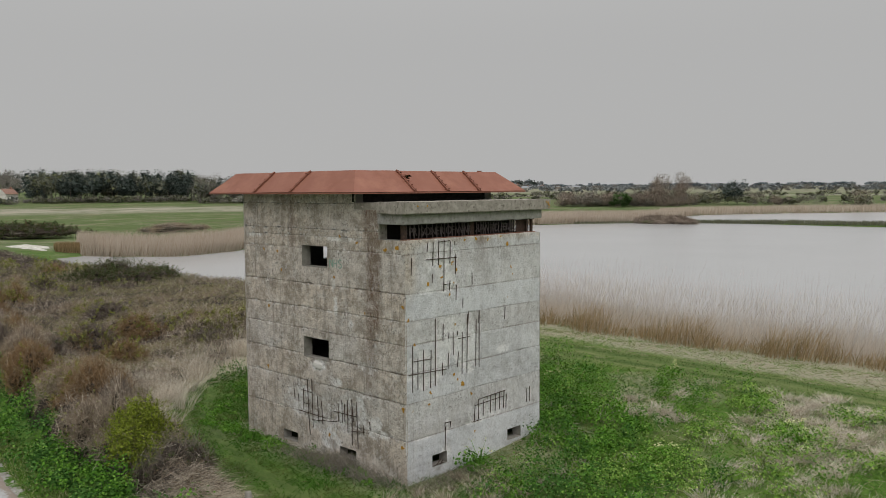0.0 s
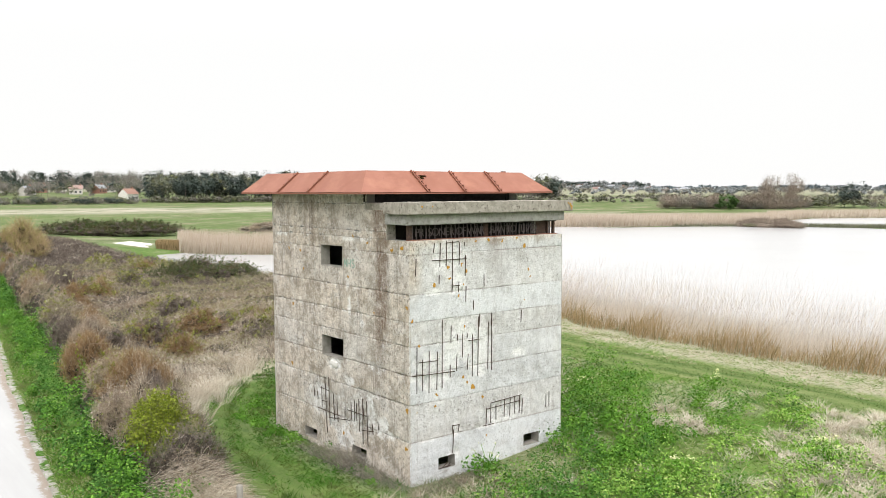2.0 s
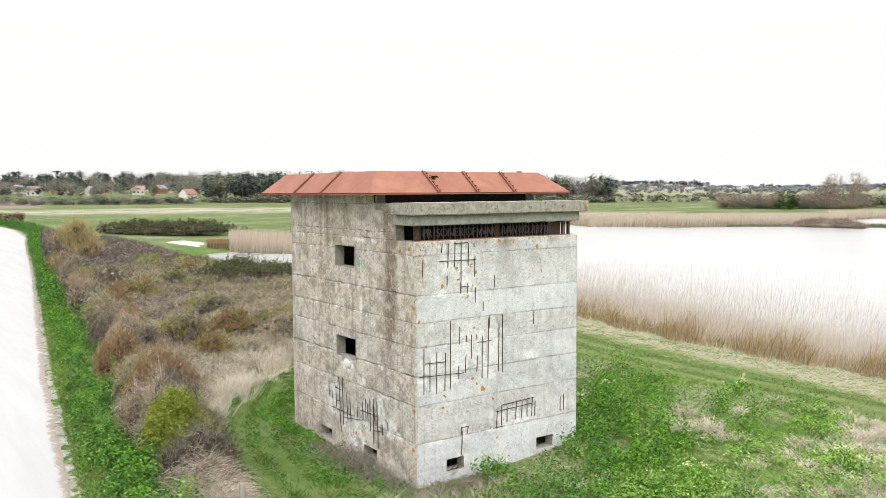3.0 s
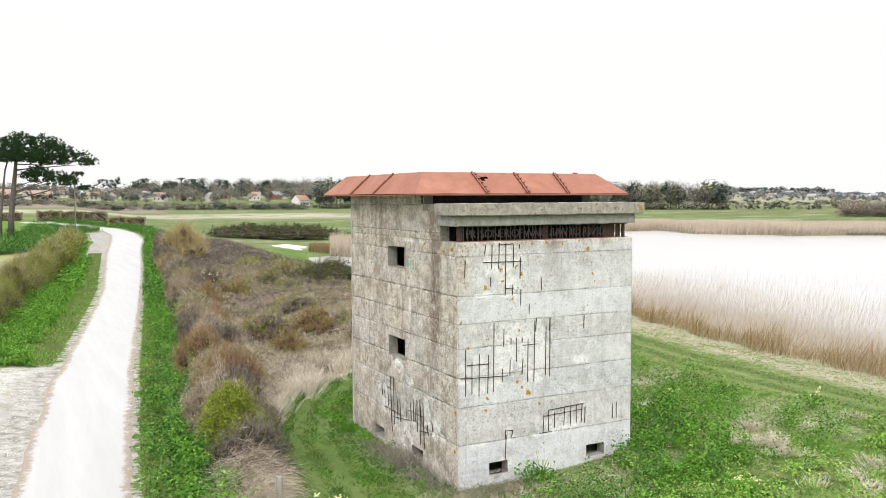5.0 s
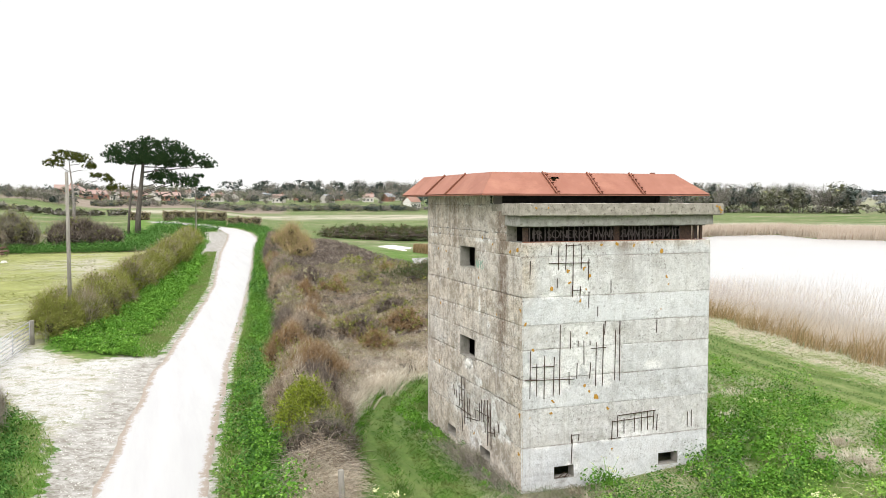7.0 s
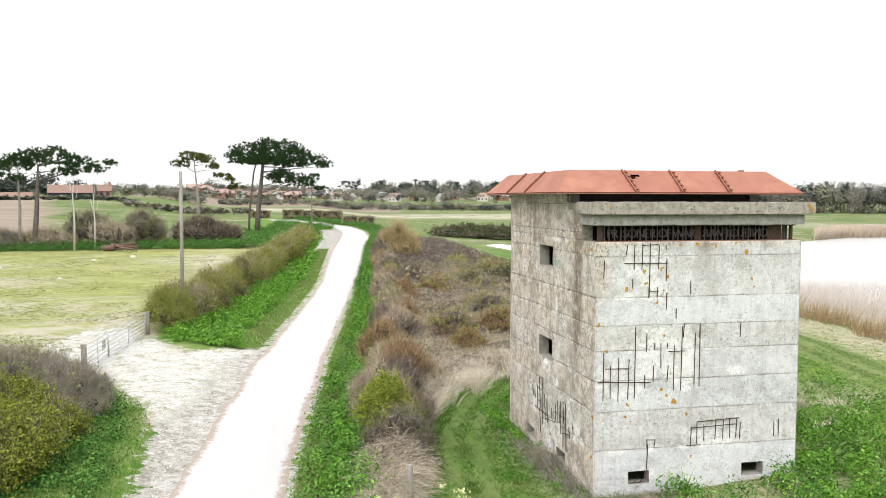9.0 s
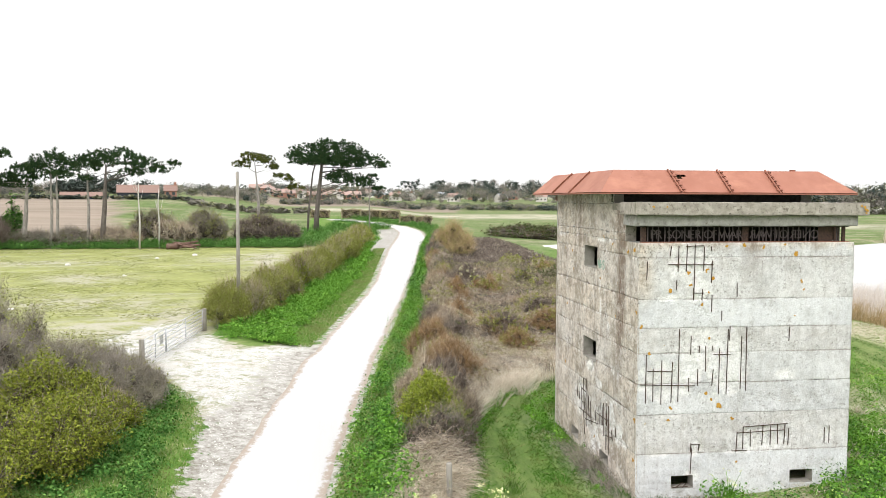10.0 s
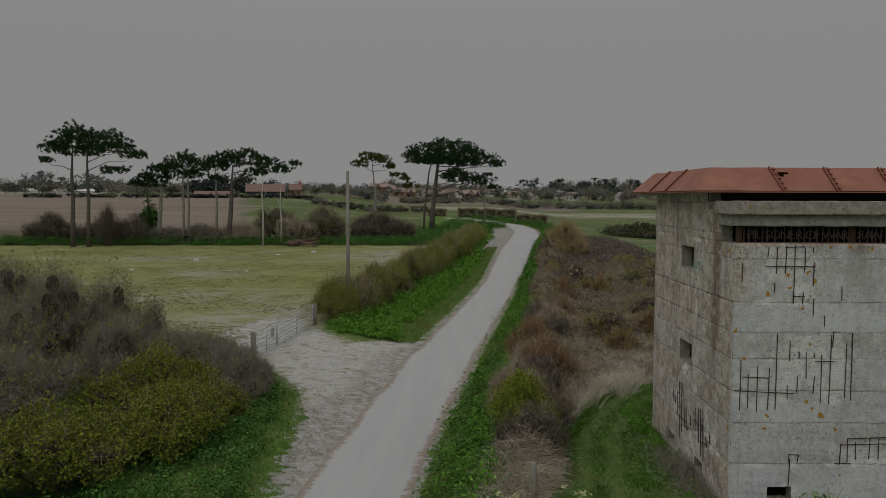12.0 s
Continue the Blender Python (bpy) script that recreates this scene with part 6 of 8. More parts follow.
for k in range(22):
    yy = RNG.uniform(17, 62)
    xx = float(np.interp(yy, [17, 25, 62], [4, 5, 9])) + RNG.uniform(-4, 5)
    tw, lf, nl, lab = KINDS[k % 6]
    bush("thicket_bush", xx, yy, RNG.uniform(1.0, 1.9), RNG.uniform(1.0, 1.8), RNG.uniform(1.1, 1.8) + 0.5 * ss(20, 45, yy), lab, OLIVE, 900 + nl, 0.06 + yy * 0.001, tw, 2600, 0.5, 0.014 + 0.0003 * yy, lobes=8, group="bushes of the thicket", up=0.5)
bush("willow_bush", 5.9, 71, 2.9, 3.0, 5.2, "tawny leafless willow bush by the bend", OLIVE, 2500, 0.09, WILLOW, 8000, 0.9, 0.026, lobes=12, lump=0.85, up=1.2, shoots=(2600, 1.4, 0.026, WILLOW))
bush("blossom_bush", 3.2, 46, 1.2, 1.5, 2.7, "bush with a little white blossom", BLOOM, 700, 0.06, TWIG_DARK, 2600, 0.6, 0.03)
bush("bramble_mound", 14.0, 46.0, 4.7, 3.4, 2.7, "dark green bramble mound by the pool", BRAMBLE, 42000, 0.07, TWIG_DARK, 7000, 0.6, 0.016, lobes=14, shoots=(1200, 0.6, 0.016, TWIG_DARK))
bush("bramble_mound", 9.8, 48, 3.4, 3.0, 2.0, "low brown bramble mound", BRAMBLE, 6000, 0.085, TWIG, 8000, 0.6, 0.016, lobes=10)
bush("bramble_mound", 35, 127, 10, 4.5, 2.7, "long dark bramble thicket in the meadow", BRAMBLE, 16000, 0.2, TWIG_DARK, 9000, 0.9, 0.045, lobes=18)
bush("bramble_mound", 27.5, 130, 7.5, 4.5, 2.5, "long dark bramble thicket in the meadow", BRAMBLE, 10000, 0.2, TWIG_DARK, 7000, 0.9, 0.045, lobes=12)
bush("meadow_bush", 62, 128, 8, 3.0, 2.0, "low tawny bush by the reeds", None, 0, 0.2, TWIG, 6000, 0.9, 0.05, lobes=10)

# thorn and privet hedge by the field gate
LOW = "thick hedge bush with yellow-green leaves"
BARE = "leafless grey-brown blackthorn bush"
for x, y, rx, ry, h, leafy, nt, lab in ((-16.4, 7.4, 2.5, 2.8, 2.5, 36000, 9000, LOW), (-14.9, 4.6, 1.9, 2.4, 2.1, 34000, 7000, LOW), (-14.4, 7.6, 1.1, 1.6, 1.5, 12000, 5000, LOW), (-16.6, 1.2, 2.2, 2.6, 2.4, 28000, 9000, LOW), (-18.8, -1.6, 2.4, 2.8, 2.7, 20000, 9000, LOW),
                                        (-14.7, 10.6, 1.9, 2.2, 2.2, 600, 15000, BARE), (-17.4, 12.6, 2.5, 2.8, 2.9, 900, 15000, BARE), (-20.2, 13.6, 2.4, 3.0, 5.5, 1500, 13000, BARE), (-19.6, 5.0, 2.4, 3.4, 3.9, 2500, 13000, BARE),
                                        (-22.6, 8.6, 2.8, 3.4, 5.2, 1500, 9000, BARE), (-24.6, 15.0, 2.8, 3.2, 6.3, 1500, 9000, BARE), (-18.4, 9.6, 2.5, 2.6, 3.6, 1500, 13000, BARE), (-16.4, 14.4, 1.7, 2.0, 2.2, 500, 8000, BARE), (-21.6, 11.6, 2.3, 2.4, 5.9, 900, 8000, BARE)):
    leafed = lab == LOW
    bush("hedge_bush" if leafed else "thorn_bush", x, y, rx, ry, h, lab, GORSE if leafed else OLIVE, int(leafy * (1.5 if leafed else 3.0)), 0.056, TWIG_DARK if leafed else TWIG_GREY, nt // 3 if leafed else nt, 0.5, 0.012, lobes=16, lump=0.74, leaf_top=0.1, core=CORE, group="bushes by the gateway", shoots=(900 if leafed else 1800, 0.7, 0.01, TWIG if leafed else TWIG_GREY))
# verge before that hedge
cx, cy = scatter(700, -16, -10.8, -6, 15)
edge = np.interp(cy, [-6, 1, 6, 9, 12.5, 15], [-11.2, -11.5, -11.9, -12.1, -12.9, -14.0])
cx, cy = keep((cx < edge - 0.35) * 0.9, cx, cy)
# dark leaf here: the hedge's shade is put into the weeds' colour
stuff(soup("hedge_foot_weeds", clumps(cx, cy, 0.42, 0.42, 70, 0.08), LEAF_DARK), "lush weeds at the foot of the hedge, darkened for its shade", "weeds")
xs, ys = scatter(26000, -15.5, -10.6, -8, 15)
edge = np.interp(ys, [-8, 1, 6, 9, 12.5, 15], [-11.1, -11.4, -11.6, -11.7, -12.6, -13.8])
xs, ys = keep((xs < edge) * 0.95, xs, ys)
zs = land(xs, ys)
h = RNG.uniform(0.04, 0.14, len(xs))
stuff(soup("gateway_grass", blades(xyz(xs, ys, zs), xyz(xs + RNG.normal(0, 0.05, len(xs)), ys + RNG.normal(0, 0.05, len(xs)), zs + h), 0.022), BLADE), "short grass beside the gateway", "grass")
# hedge between the field and the lane
HL = np.array([(-12.6, 29.0), (-11.4, 38), (-9.6, 50), (-7.4, 64), (-5.0, 80), (-3.4, 95), (-1.6, 108)])
for k, yy in enumerate(np.arange(30.2, 106, 2.5)):
    f = (yy - 30) / 76
    w = 1.25 + 0.35 * abs(math.sin(k * 1.7)) + 0.5 * (k < 3)
    bush("field_hedge", float(np.interp(yy, HL[:, 1], HL[:, 0])) - 0.5 - 0.5 * (k < 3) + 0.35 * math.sin(k * 2.9), float(yy), w, 1.75, 2.65 + 0.4 * math.sin(k * 2.1), "field hedge of thin olive and brown twigs", (OLIVE, GORSE, OLIVE)[k % 3], int((15000 if k % 3 != 2 else 9500) * (1 - 0.75 * f)), 0.062 + 0.09 * f, (OLIVE, TWIG, OLIVE, TWIG_DARK)[k % 4], int(4200 - 2900 * f), 0.6, 0.013 + 0.018 * f, lobes=11, lump=0.85, group="hedge along the lane", up=1.2, core=CORE, shoots=(int(2600 - 1600 * f), 1.25, 0.011 + 0.016 * f, (OLIVE, TWIG, OLIVE)[k % 3]))
y3 = np.concatenate([RNG.uniform(24, 60, 1150), RNG.uniform(60, 112, 600)])
w0 = along(ROAD_L, y3) - 0.6
w1 = np.interp(y3, HL[:, 1], HL[:, 0]) + 0.2
w1 = np.where(y3 < 30, np.interp(y3, [23.6, 25.6, 28.6, 30], [-9.4, -12.6, -14.1, -13.6]), w1)
x3 = w1 + (w0 - w1) * RNG.uniform(0, 0.75, len(y3))
x3, y3 = keep((0.15 + 0.85 * ss(-0.3, 0.3, wave(x3, y3, 0.9, 6))) * ((y3 < 80) | (x3 < along(ROAD_L, y3) - 2.4)), x3, y3)
near = y3 < 55
for p in (clumps(x3[near], y3[near], 0.5, 0.58, 90, 0.095), clumps(x3[~near], y3[~near], 0.55, 0.5, 60, 0.15)):
    stuff(soup("hedge_verge_weeds", p, LEAF), "lush green weeds between hedge and lane", "weeds")
ys = RNG.uniform(24, 90, 24000)
xs = along(ROAD_L, ys) - 0.35 - RNG.uniform(0, 1.5, len(ys))
zs = land(xs, ys)
h = RNG.uniform(0.05, 0.15, len(ys))
stuff(soup("hedge_verge_grass", blades(xyz(xs, ys, zs), xyz(xs + RNG.normal(0, 0.05, len(xs)), ys + RNG.normal(0, 0.05, len(xs)), zs + h), 0.03), BLADE), "mown green strip beside the lane", "grass")

# field grass
xs, ys = scatter(150000, -60, -14, 16, 90)
xs, ys = keep((xs < np.interp(ys, [16, 29, 50, 90], [-19, -16, -11.5, -6])) * np.clip(30 / (ys + 5), 0.2, 1) * ss(-0.5, 0.3, wave(xs, ys, 4, 5)), xs, ys)
zs = land(xs, ys)
h = RNG.uniform(0.02, 0.07, len(xs))
TURF = plant("yellowed_turf", (0.14, 0.155, 0.05), (0.25, 0.26, 0.095), (0.42, 0.39, 0.29), 0.9)
stuff(soup("field_grass", blades(xyz(xs, ys, zs), xyz(xs + RNG.normal(0, 0.22, len(xs)), ys + RNG.normal(0, 0.22, len(xs)), zs + h), 0.03), TURF), "thin yellowed turf of the field", "grass")

# gravel of the gateway
apron_poly = np.array([(-10.9, -2), (-11.2, 6), (-11.5, 9), (-12.2, 11.8), (-14.6, 18), (-16.5, 21), (-15.0, 27), (-12.0, 22.4), (-8.8, 24), (-9.4, 12), (-10.6, 2)])
xs, ys = scatter(6000, -17, -8, -2, 28)
ins = inside(apron_poly, xs, ys)
xs, ys = keep((ins > 0.0) & (xs < along(ROAD_L, ys) - 0.15), xs, ys)
zs = land(xs, ys)
s = RNG.uniform(0.015, 0.04, len(xs))[:, None]
c = xyz(xs, ys, zs + 0.012)
a = RNG.uniform(0, 2 * np.pi, len(xs))
ex, ey = np.stack([np.cos(a), np.sin(a), 0 * a], -1) * s, np.stack([-np.sin(a), np.cos(a), 0 * a], -1) * s
up = np.array([0, 0, 1.0]) * s * 0.6
lo = np.array([0, 0, -0.02])
tri = [np.stack([c + ex + lo, c + ey + lo, c + up], 1), np.stack([c + ey + lo, c - ex + lo, c + up], 1), np.stack([c - ex + lo, c - ey + lo, c + up], 1), np.stack([c - ey + lo, c + ex + lo, c + up], 1)]
stuff(soup("gravel", np.concatenate(tri), FLINT), "loose pale flints in the gateway", "gravel")

# the grass bank beyond the mown track
xs, ys = scatter(60000, 12, 24, -14, 34)
t = xs - np.interp(ys, [-12, -7.5, 0, 6, 15, 30], [14.6, 14.7, 15.6, 15.3, 17.9, 20])
xs, ys = keep((t > 0) * (1 - ss(4.5, 5.5, t)) * 0.9, xs, ys)
zs = land(xs, ys)
h = RNG.uniform(0.06, 0.2, len(xs))
pale = RNG.uniform(0, 1, len(xs)) < 0.5 * ss(-0.5, 0.5, wave(xs, ys, 1.3, 8))
for nm, mk, mt, lb in (("bank_straw", pale, STRAW, "pale cut grass lying along the track"), ("bank_blades", ~pale, BLADE, "green grass along the track")):
    stuff(soup(nm, blades(xyz(xs, ys, zs)[mk], xyz(xs + RNG.normal(0, 0.15, len(xs)), ys + RNG.normal(0, 0.15, len(xs)), zs + 0.5 * h)[mk], 0.014), mt), lb, "grass")
xs, ys = scatter(60000, 11, 20, -14, 34)
t = xs - np.interp(ys, [-12, -7.5, 0, 6, 15, 30], [12.2, 12.7, 13.4, 13.4, 15.4, 17])
wheel = np.maximum(ss(0.45, 0.2, np.abs(t - 0.5)), ss(0.45, 0.2, np.abs(t - 1.8)))
xs, ys = keep((t > -0.3) * (t < 2.6) * (0.15 + 0.7 * wheel), xs, ys)
zs = land(xs, ys)
h = RNG.uniform(0.03, 0.07, len(xs))
stuff(soup("track_grass", blades(xyz(xs, ys, zs), xyz(xs + RNG.normal(0, 0.04, len(xs)), ys + RNG.normal(0, 0.04, len(xs)), zs + h), 0.025), TRACK), "mown green track along the bank", "grass")


# reeds
def reeds(name, x, y, h, width, material, label, far=False, bow=0.16, sway=0.12):
    z = np.maximum(land(x, y), WATER_Z - 0.4)
    wind = RNG.normal(0.0, sway, (len(x), 2)) + np.array([0.1, -bow])
    tip = xyz(x + wind[:, 0] * h, y + wind[:, 1] * h, z + h)
    stuff(soup(name, blades(xyz(x, y, z), tip, width) if far else bent_blades(xyz(x, y, z), tip, width, 0.04), material), label, "reeds")


REED_EDGE = [(-30, 20.3), (-6, 20.3), (2.6, 19.6), (10.8, 20.2), (20.4, 22.6), (34, 24.5), (46, 25)]
xs, ys = scatter(520000, 24, 62, -22, 46)
d = xs - np.interp(ys, [p[0] for p in REED_EDGE], [p[1] for p in REED_EDGE])
xs, ys, d = keep((d > 3) * np.exp(-np.clip(d, 0, 50) / 7.0) * (0.8 + 0.2 * wave(xs, ys, 3.1, 5)), xs, ys, d)
pl = RNG.uniform(0, 1, len(xs)) < 0.012 * (d > 5)
stuff(soup("reed_plumes", leaves(xyz(xs, ys, np.maximum(land(xs, ys), WATER_Z - 0.4) + RNG.uniform(1.3, 1.9, len(xs)))[pl], 0.085, 0.2, 0.5), TWIG), "dark seed heads above the reeds", "reeds")
reeds("reed_fringe", xs, ys, RNG.uniform(0.8, 1.9, len(xs)), 0.012, FRINGE, "thinning reeds standing out in the lake", True)
xs, ys = scatter(330000, 19, 46, -22, 46)
d = xs - np.interp(ys, [p[0] for p in REED_EDGE], [p[1] for p in REED_EDGE]) + 0.5 * wave(xs, ys, 2, 3)
xs, ys, d = keep(ss(0.3, 1.6, d) * np.exp(-np.clip(d, 0, 50) / 7.5) * 0.75, xs, ys, d)
reeds("reed_bed", xs, ys, RNG.uniform(0.7, 1.35, len(xs)) * (1 + 0.35 * ss(1, 6, d)), 0.011, REED, "tall pale reeds along the lake shore", True, sway=0.18)
xs, ys = scatter(60000, 18.5, 27, -22, 46)
d = xs - np.interp(ys, [p[0] for p in REED_EDGE], [p[1] for p in REED_EDGE]) + 0.6 * wave(xs, ys, 1.4, 8)
xs, ys, d = keep((d > -0.2) * (1 - ss(0.4, 2.6, d)), xs, ys, d)
reeds("reed_margin", xs, ys, RNG.uniform(0.4, 1.1, len(xs)) * (0.55 + 0.9 * ss(-0.4, 0.5, wave(xs, ys, 1.5, 19))), 0.018, REED_GOLD, "golden brown sedge at the foot of the reeds", sway=0.3)


def shore_band(name, line, depth, n, h, w, mat, label):
    """Reeds along a far shore, in a band behind the given line."""
    line = np.array(line, float)
    seg = np.linalg.norm(np.diff(line, axis=0), axis=1)
    s = RNG.uniform(0, seg.sum(), n)
    k = np.clip(np.searchsorted(np.cumsum(seg), s), 0, len(seg) - 1)
    f = (s - np.concatenate([[0], np.cumsum(seg)])[k]) / seg[k]
    p = line[k] + (line[k + 1] - line[k]) * f[:, None]
    out = unit(p - np.array([-9.0, -18.0]))
    p = p + out * (RNG.uniform(0, 1, n) ** 1.3 * depth)[:, None]
    reeds(name, p[:, 0], p[:, 1], RNG.uniform(0.8, 1.1, n) * h, w * 0.6, mat, label, True)


shore_band("pool_reeds", [(28.7, 89.5), (31.2, 84), (36, 79), (45, 81.5), (60, 94), (75, 108)], 14, 30000, 2.3, 0.10, REED_FAR, "pale reeds behind the pool")
shore_band("pool_sedge", [(26.4, 91.5), (29.6, 90.5)], 4, 4500, 1.0, 0.1, REED_GOLD, "brown sedge at the pool's end")
# pale sand thrown up at the pool's end
bm = bmesh.new()
ring = []
for k in range(28):
    a = 2 * math.pi * k / 28
    r = 1 + 0.22 * math.sin(3 * a + 1) + 0.12 * math.sin(7 * a)
    ring.append(bm.verts.new((25.8 + 2.5 * r * math.cos(a), 99.5 + 5.5 * r * math.sin(a), float(land(np.array([25.8]), np.array([99.5]))[0]) - 0.1)))
top = bm.verts.new((25.6, 99.2, ring[0].co.z + 0.55))
for p, q in zip(ring, ring[1:] + ring[:1]):
    bm.faces.new((p, q, top))
tagged(part("sand_bank", bm, simple("bleached_sand", (0.36, 0.345, 0.29), (0.68, 0.655, 0.61), 1.5, 0.95, 0.1, c=(0.2, 0.2, 0.12))), "low bank of bleached sand by the pool", "sand")
shore_band("far_reeds", [(96, 124), (108, 132), (126, 132), (121, 113), (130, 98)], 12, 18000, 2.2, 0.2, REED_FAR, "pale reeds on the far shore")
shore_band("far_reeds", [(118, 112), (130, 98), (144, 92), (152, 84), (164, 80)], 36, 38000, 1.9, 0.2, REED_FAR, "pale reeds on the far shore")
shore_band("far_reeds", [(166, 84), (182, 94), (208, 98), (236, 84), (262, 64), (330, 0)], 26, 24000, 1.9, 0.25, REED_FAR, "pale reeds beyond the second lake")
shore_band("spit_sedge", [(138, 91), (154, 80), (163, 62), (163, 36), (176, 0)], 5, 12000, 0.7, 0.2, FAR_MIX, "dark low growth on a narrow spit")
bush("spit_bush", 152, 77, 3.5, 8.5, 3.0, "grey-brown bush on the spit", None, 0, 0.2, FAR_BROWN, 12000, 0.9, 0.06, lobes=14, core=FAR_BROWN, shoots=(3000, 1.0, 0.05, FAR_BROWN))


# ---- trees, poles, gate ----
def pine(name, x, y, height, lobes, label, trunks=((0, 0, 0.3),), needles=NEEDLE, bark=BARK, dens=1.0, lean=0.0, fork=0.62, squash=0.95):
    """A shore pine: bare stems, crooked limbs and flat pads of needles.
    lobes: sideways offset, depth offset, height of the middle, half width, half depth, half height."""
    zb = float(land(np.array([x]), np.array([y]))[0])
    ob = empty(name, label, "pine tree", (x, y, zb))
    # sideways is across the camera's line of sight; the lobes are shaped to fit its view
    lob = np.array(lobes, float)
    lob[:, 2] *= squash
    height = height * squash
    tops, stems = [], []
    for k, (tx, ty, r) in enumerate(trunks):
        c = lob[np.argmin(np.abs(lob[:, 0] - tx - lean * 0.5))]
        top = np.array([tx * 0.5 + c[0] * 0.5 + lean, ty, height * 0.86])
        pts = [np.array([tx, ty, -0.2]), np.array([tx + 0.12 * lean, ty, height * 0.2]), np.array([tx + lean * 0.35 + 0.1, ty, height * 0.42]), np.array([tx + lean * 0.7, ty, height * fork]), top]
        tubes("trunk", [(pts, [r * 1.25, r, r * 0.85, r * 0.65, r * 0.25])], bark, ob, sides=9)
        tops.append((pts[3], pts[2], r))
        stems.append(np.array(pts))
    limbs = []
    for c in lob:
        p, q, r = tops[int(np.argmin([abs(t[0][0] - c[0]) for t in tops]))]
        line = stems[int(np.argmin([abs(t[0][0] - c[0]) for t in tops]))]
        zs = np.clip(c[2] - RNG.uniform(0.6, 1.0) * (0.7 + 0.28 * abs(c[0] - p[0])), height * 0.35, height * 0.84)
        start = np.array([np.interp(zs, line[:, 2], line[:, i]) for i in range(3)])
        end = c[:3].copy()
        end[2] -= c[5] * 0.4
        for s in range(1):
            e = end + RNG.normal(0, 0.35, 3) * np.array([c[3], c[4], c[5]])
            mid = start + (e - start) * np.array([0.5, 0.5, 0.72]) + RNG.normal(0, 0.25, 3)
            knee = start + (e - start) * np.array([0.8, 0.8, 0.85]) + RNG.normal(0, 0.2, 3)
            limbs.append(([start, mid, knee, e], [r * 0.24, r * 0.16, r * 0.1, r * 0.04]))
    tagged(tubes("limb_work", limbs, bark, ob, sides=5), kind="stuff")
    polys = []
    for c in lob:
        # pads of needle tufts: many small brushes over the upper side of a flattened dome
        n = int(dens * 21 * (c[3] * c[4] + c[3] * c[5])) + 12
        d = rnd_dirs(n, 0.45)
        bump = 1 + 0.22 * np.sin(d[:, 0] * 5 + c[0] * 3) + 0.18 * np.sin(d[:, 1] * 6 + c[2] * 2)
        f = np.where(RNG.uniform(0, 1, n) < 0.3, RNG.uniform(0.3, 0.8, n), RNG.uniform(0.8, 1.08, n)) * bump
        p = c[:3] + d * np.array([c[3], c[4], c[5]]) * f[:, None]
        p[:, 2] = np.maximum(p[:, 2], c[2] - 0.55 * c[5])
        k = 20
        cen = np.repeat(p, k, 0)
        r = np.repeat(RNG.uniform(0.22, 0.46, n), k)
        way = rnd_dirs(len(cen), 0.9)
        polys.append(blades(cen + way * (0.1 * r)[:, None], cen + way * r[:, None], 0.095))
    tagged(soup("needles", np.concatenate(polys), needles, ob), kind="stuff")
    return ob


def polar(az, dist):
    """A place by compass bearing and distance from about the camera, to fit its view."""
    return -9 + dist * math.sin(radians(az)), -18 + dist * math.cos(radians(az))


# the broad pine at the bend, and the slighter one beside it
pine("pine", -10.1, 134.5, 16.3, [(-3.2, 0, 12.6, 2.4, 2.6, 1.6), (0, 0.5, 13.4, 3.0, 3, 2.1), (3.5, 0, 13.7, 3.2, 3.2, 2.1), (6.8, 0, 13.1, 2.8, 2.8, 1.7), (9.6, 0, 12.2, 2.4, 2.2, 1.2), (12.0, 0, 11.5, 1.4, 1.6, 0.7), (2, -1.5, 12.2, 4, 2, 1.1), (5, 0, 9.2, 3.1, 2.2, 1.45), (8, 0, 8.5, 2.4, 1.8, 1.05), (3, 0, 9.4, 1.4, 1.4, 0.7), (11.3, 0, 7.5, 1.2, 1.0, 0.4), (10.6, 0, 9.7, 0.9, 0.8, 0.25), (1.5, 0, 12.0, 4.2, 2.6, 0.9), (6.5, 0, 11.6, 3.0, 2.0, 0.8)], "broad dark shore pine with flat crown and leaning trunk", ((0, 0, 0.45), (-1.5, 0.4, 0.2)), lean=1.4, dens=1.35, squash=1.07)
pine("pine", -18.3, 108.5, 12.2, [(-2.2, 0, 10.3, 1.4, 1.2, 0.6), (-0.8, 0, 11.2, 1.6, 1.4, 0.75), (1.0, 0, 10.9, 1.5, 1.4, 0.7), (2.4, 0, 10.0, 1.0, 1.0, 0.45), (3.8, 0, 8.8, 1.2, 1.0, 0.3), (4.7, 0, 8.3, 0.9, 0.8, 0.28), (5.4, 0, 7.3, 1.3, 1.0, 0.55)], "thin crooked pine with sparse yellowed tufts", ((0, 0, 0.24),), NEEDLE_GOLD, BARK_GREY, 1.0, fork=0.55, squash=1.12)
# the row at the field's edge
pine("pine", -37.0, 94, 12.6, [(0, 0, 11.4, 1.9, 1.8, 1.3), (2.6, 0, 11.6, 2.2, 2, 1.25), (5.0, 0, 11.0, 2.0, 1.8, 0.9), (7.2, 0, 10.2, 1.6, 1.4, 0.6), (9.0, 0, 11.0, 0.9, 0.8, 0.4), (4.0, 0, 9.8, 1.8, 1.4, 0.6)], "wind-shaped pine with one long level branch", ((0, 0, 0.34),), lean=0.6, squash=1.0)
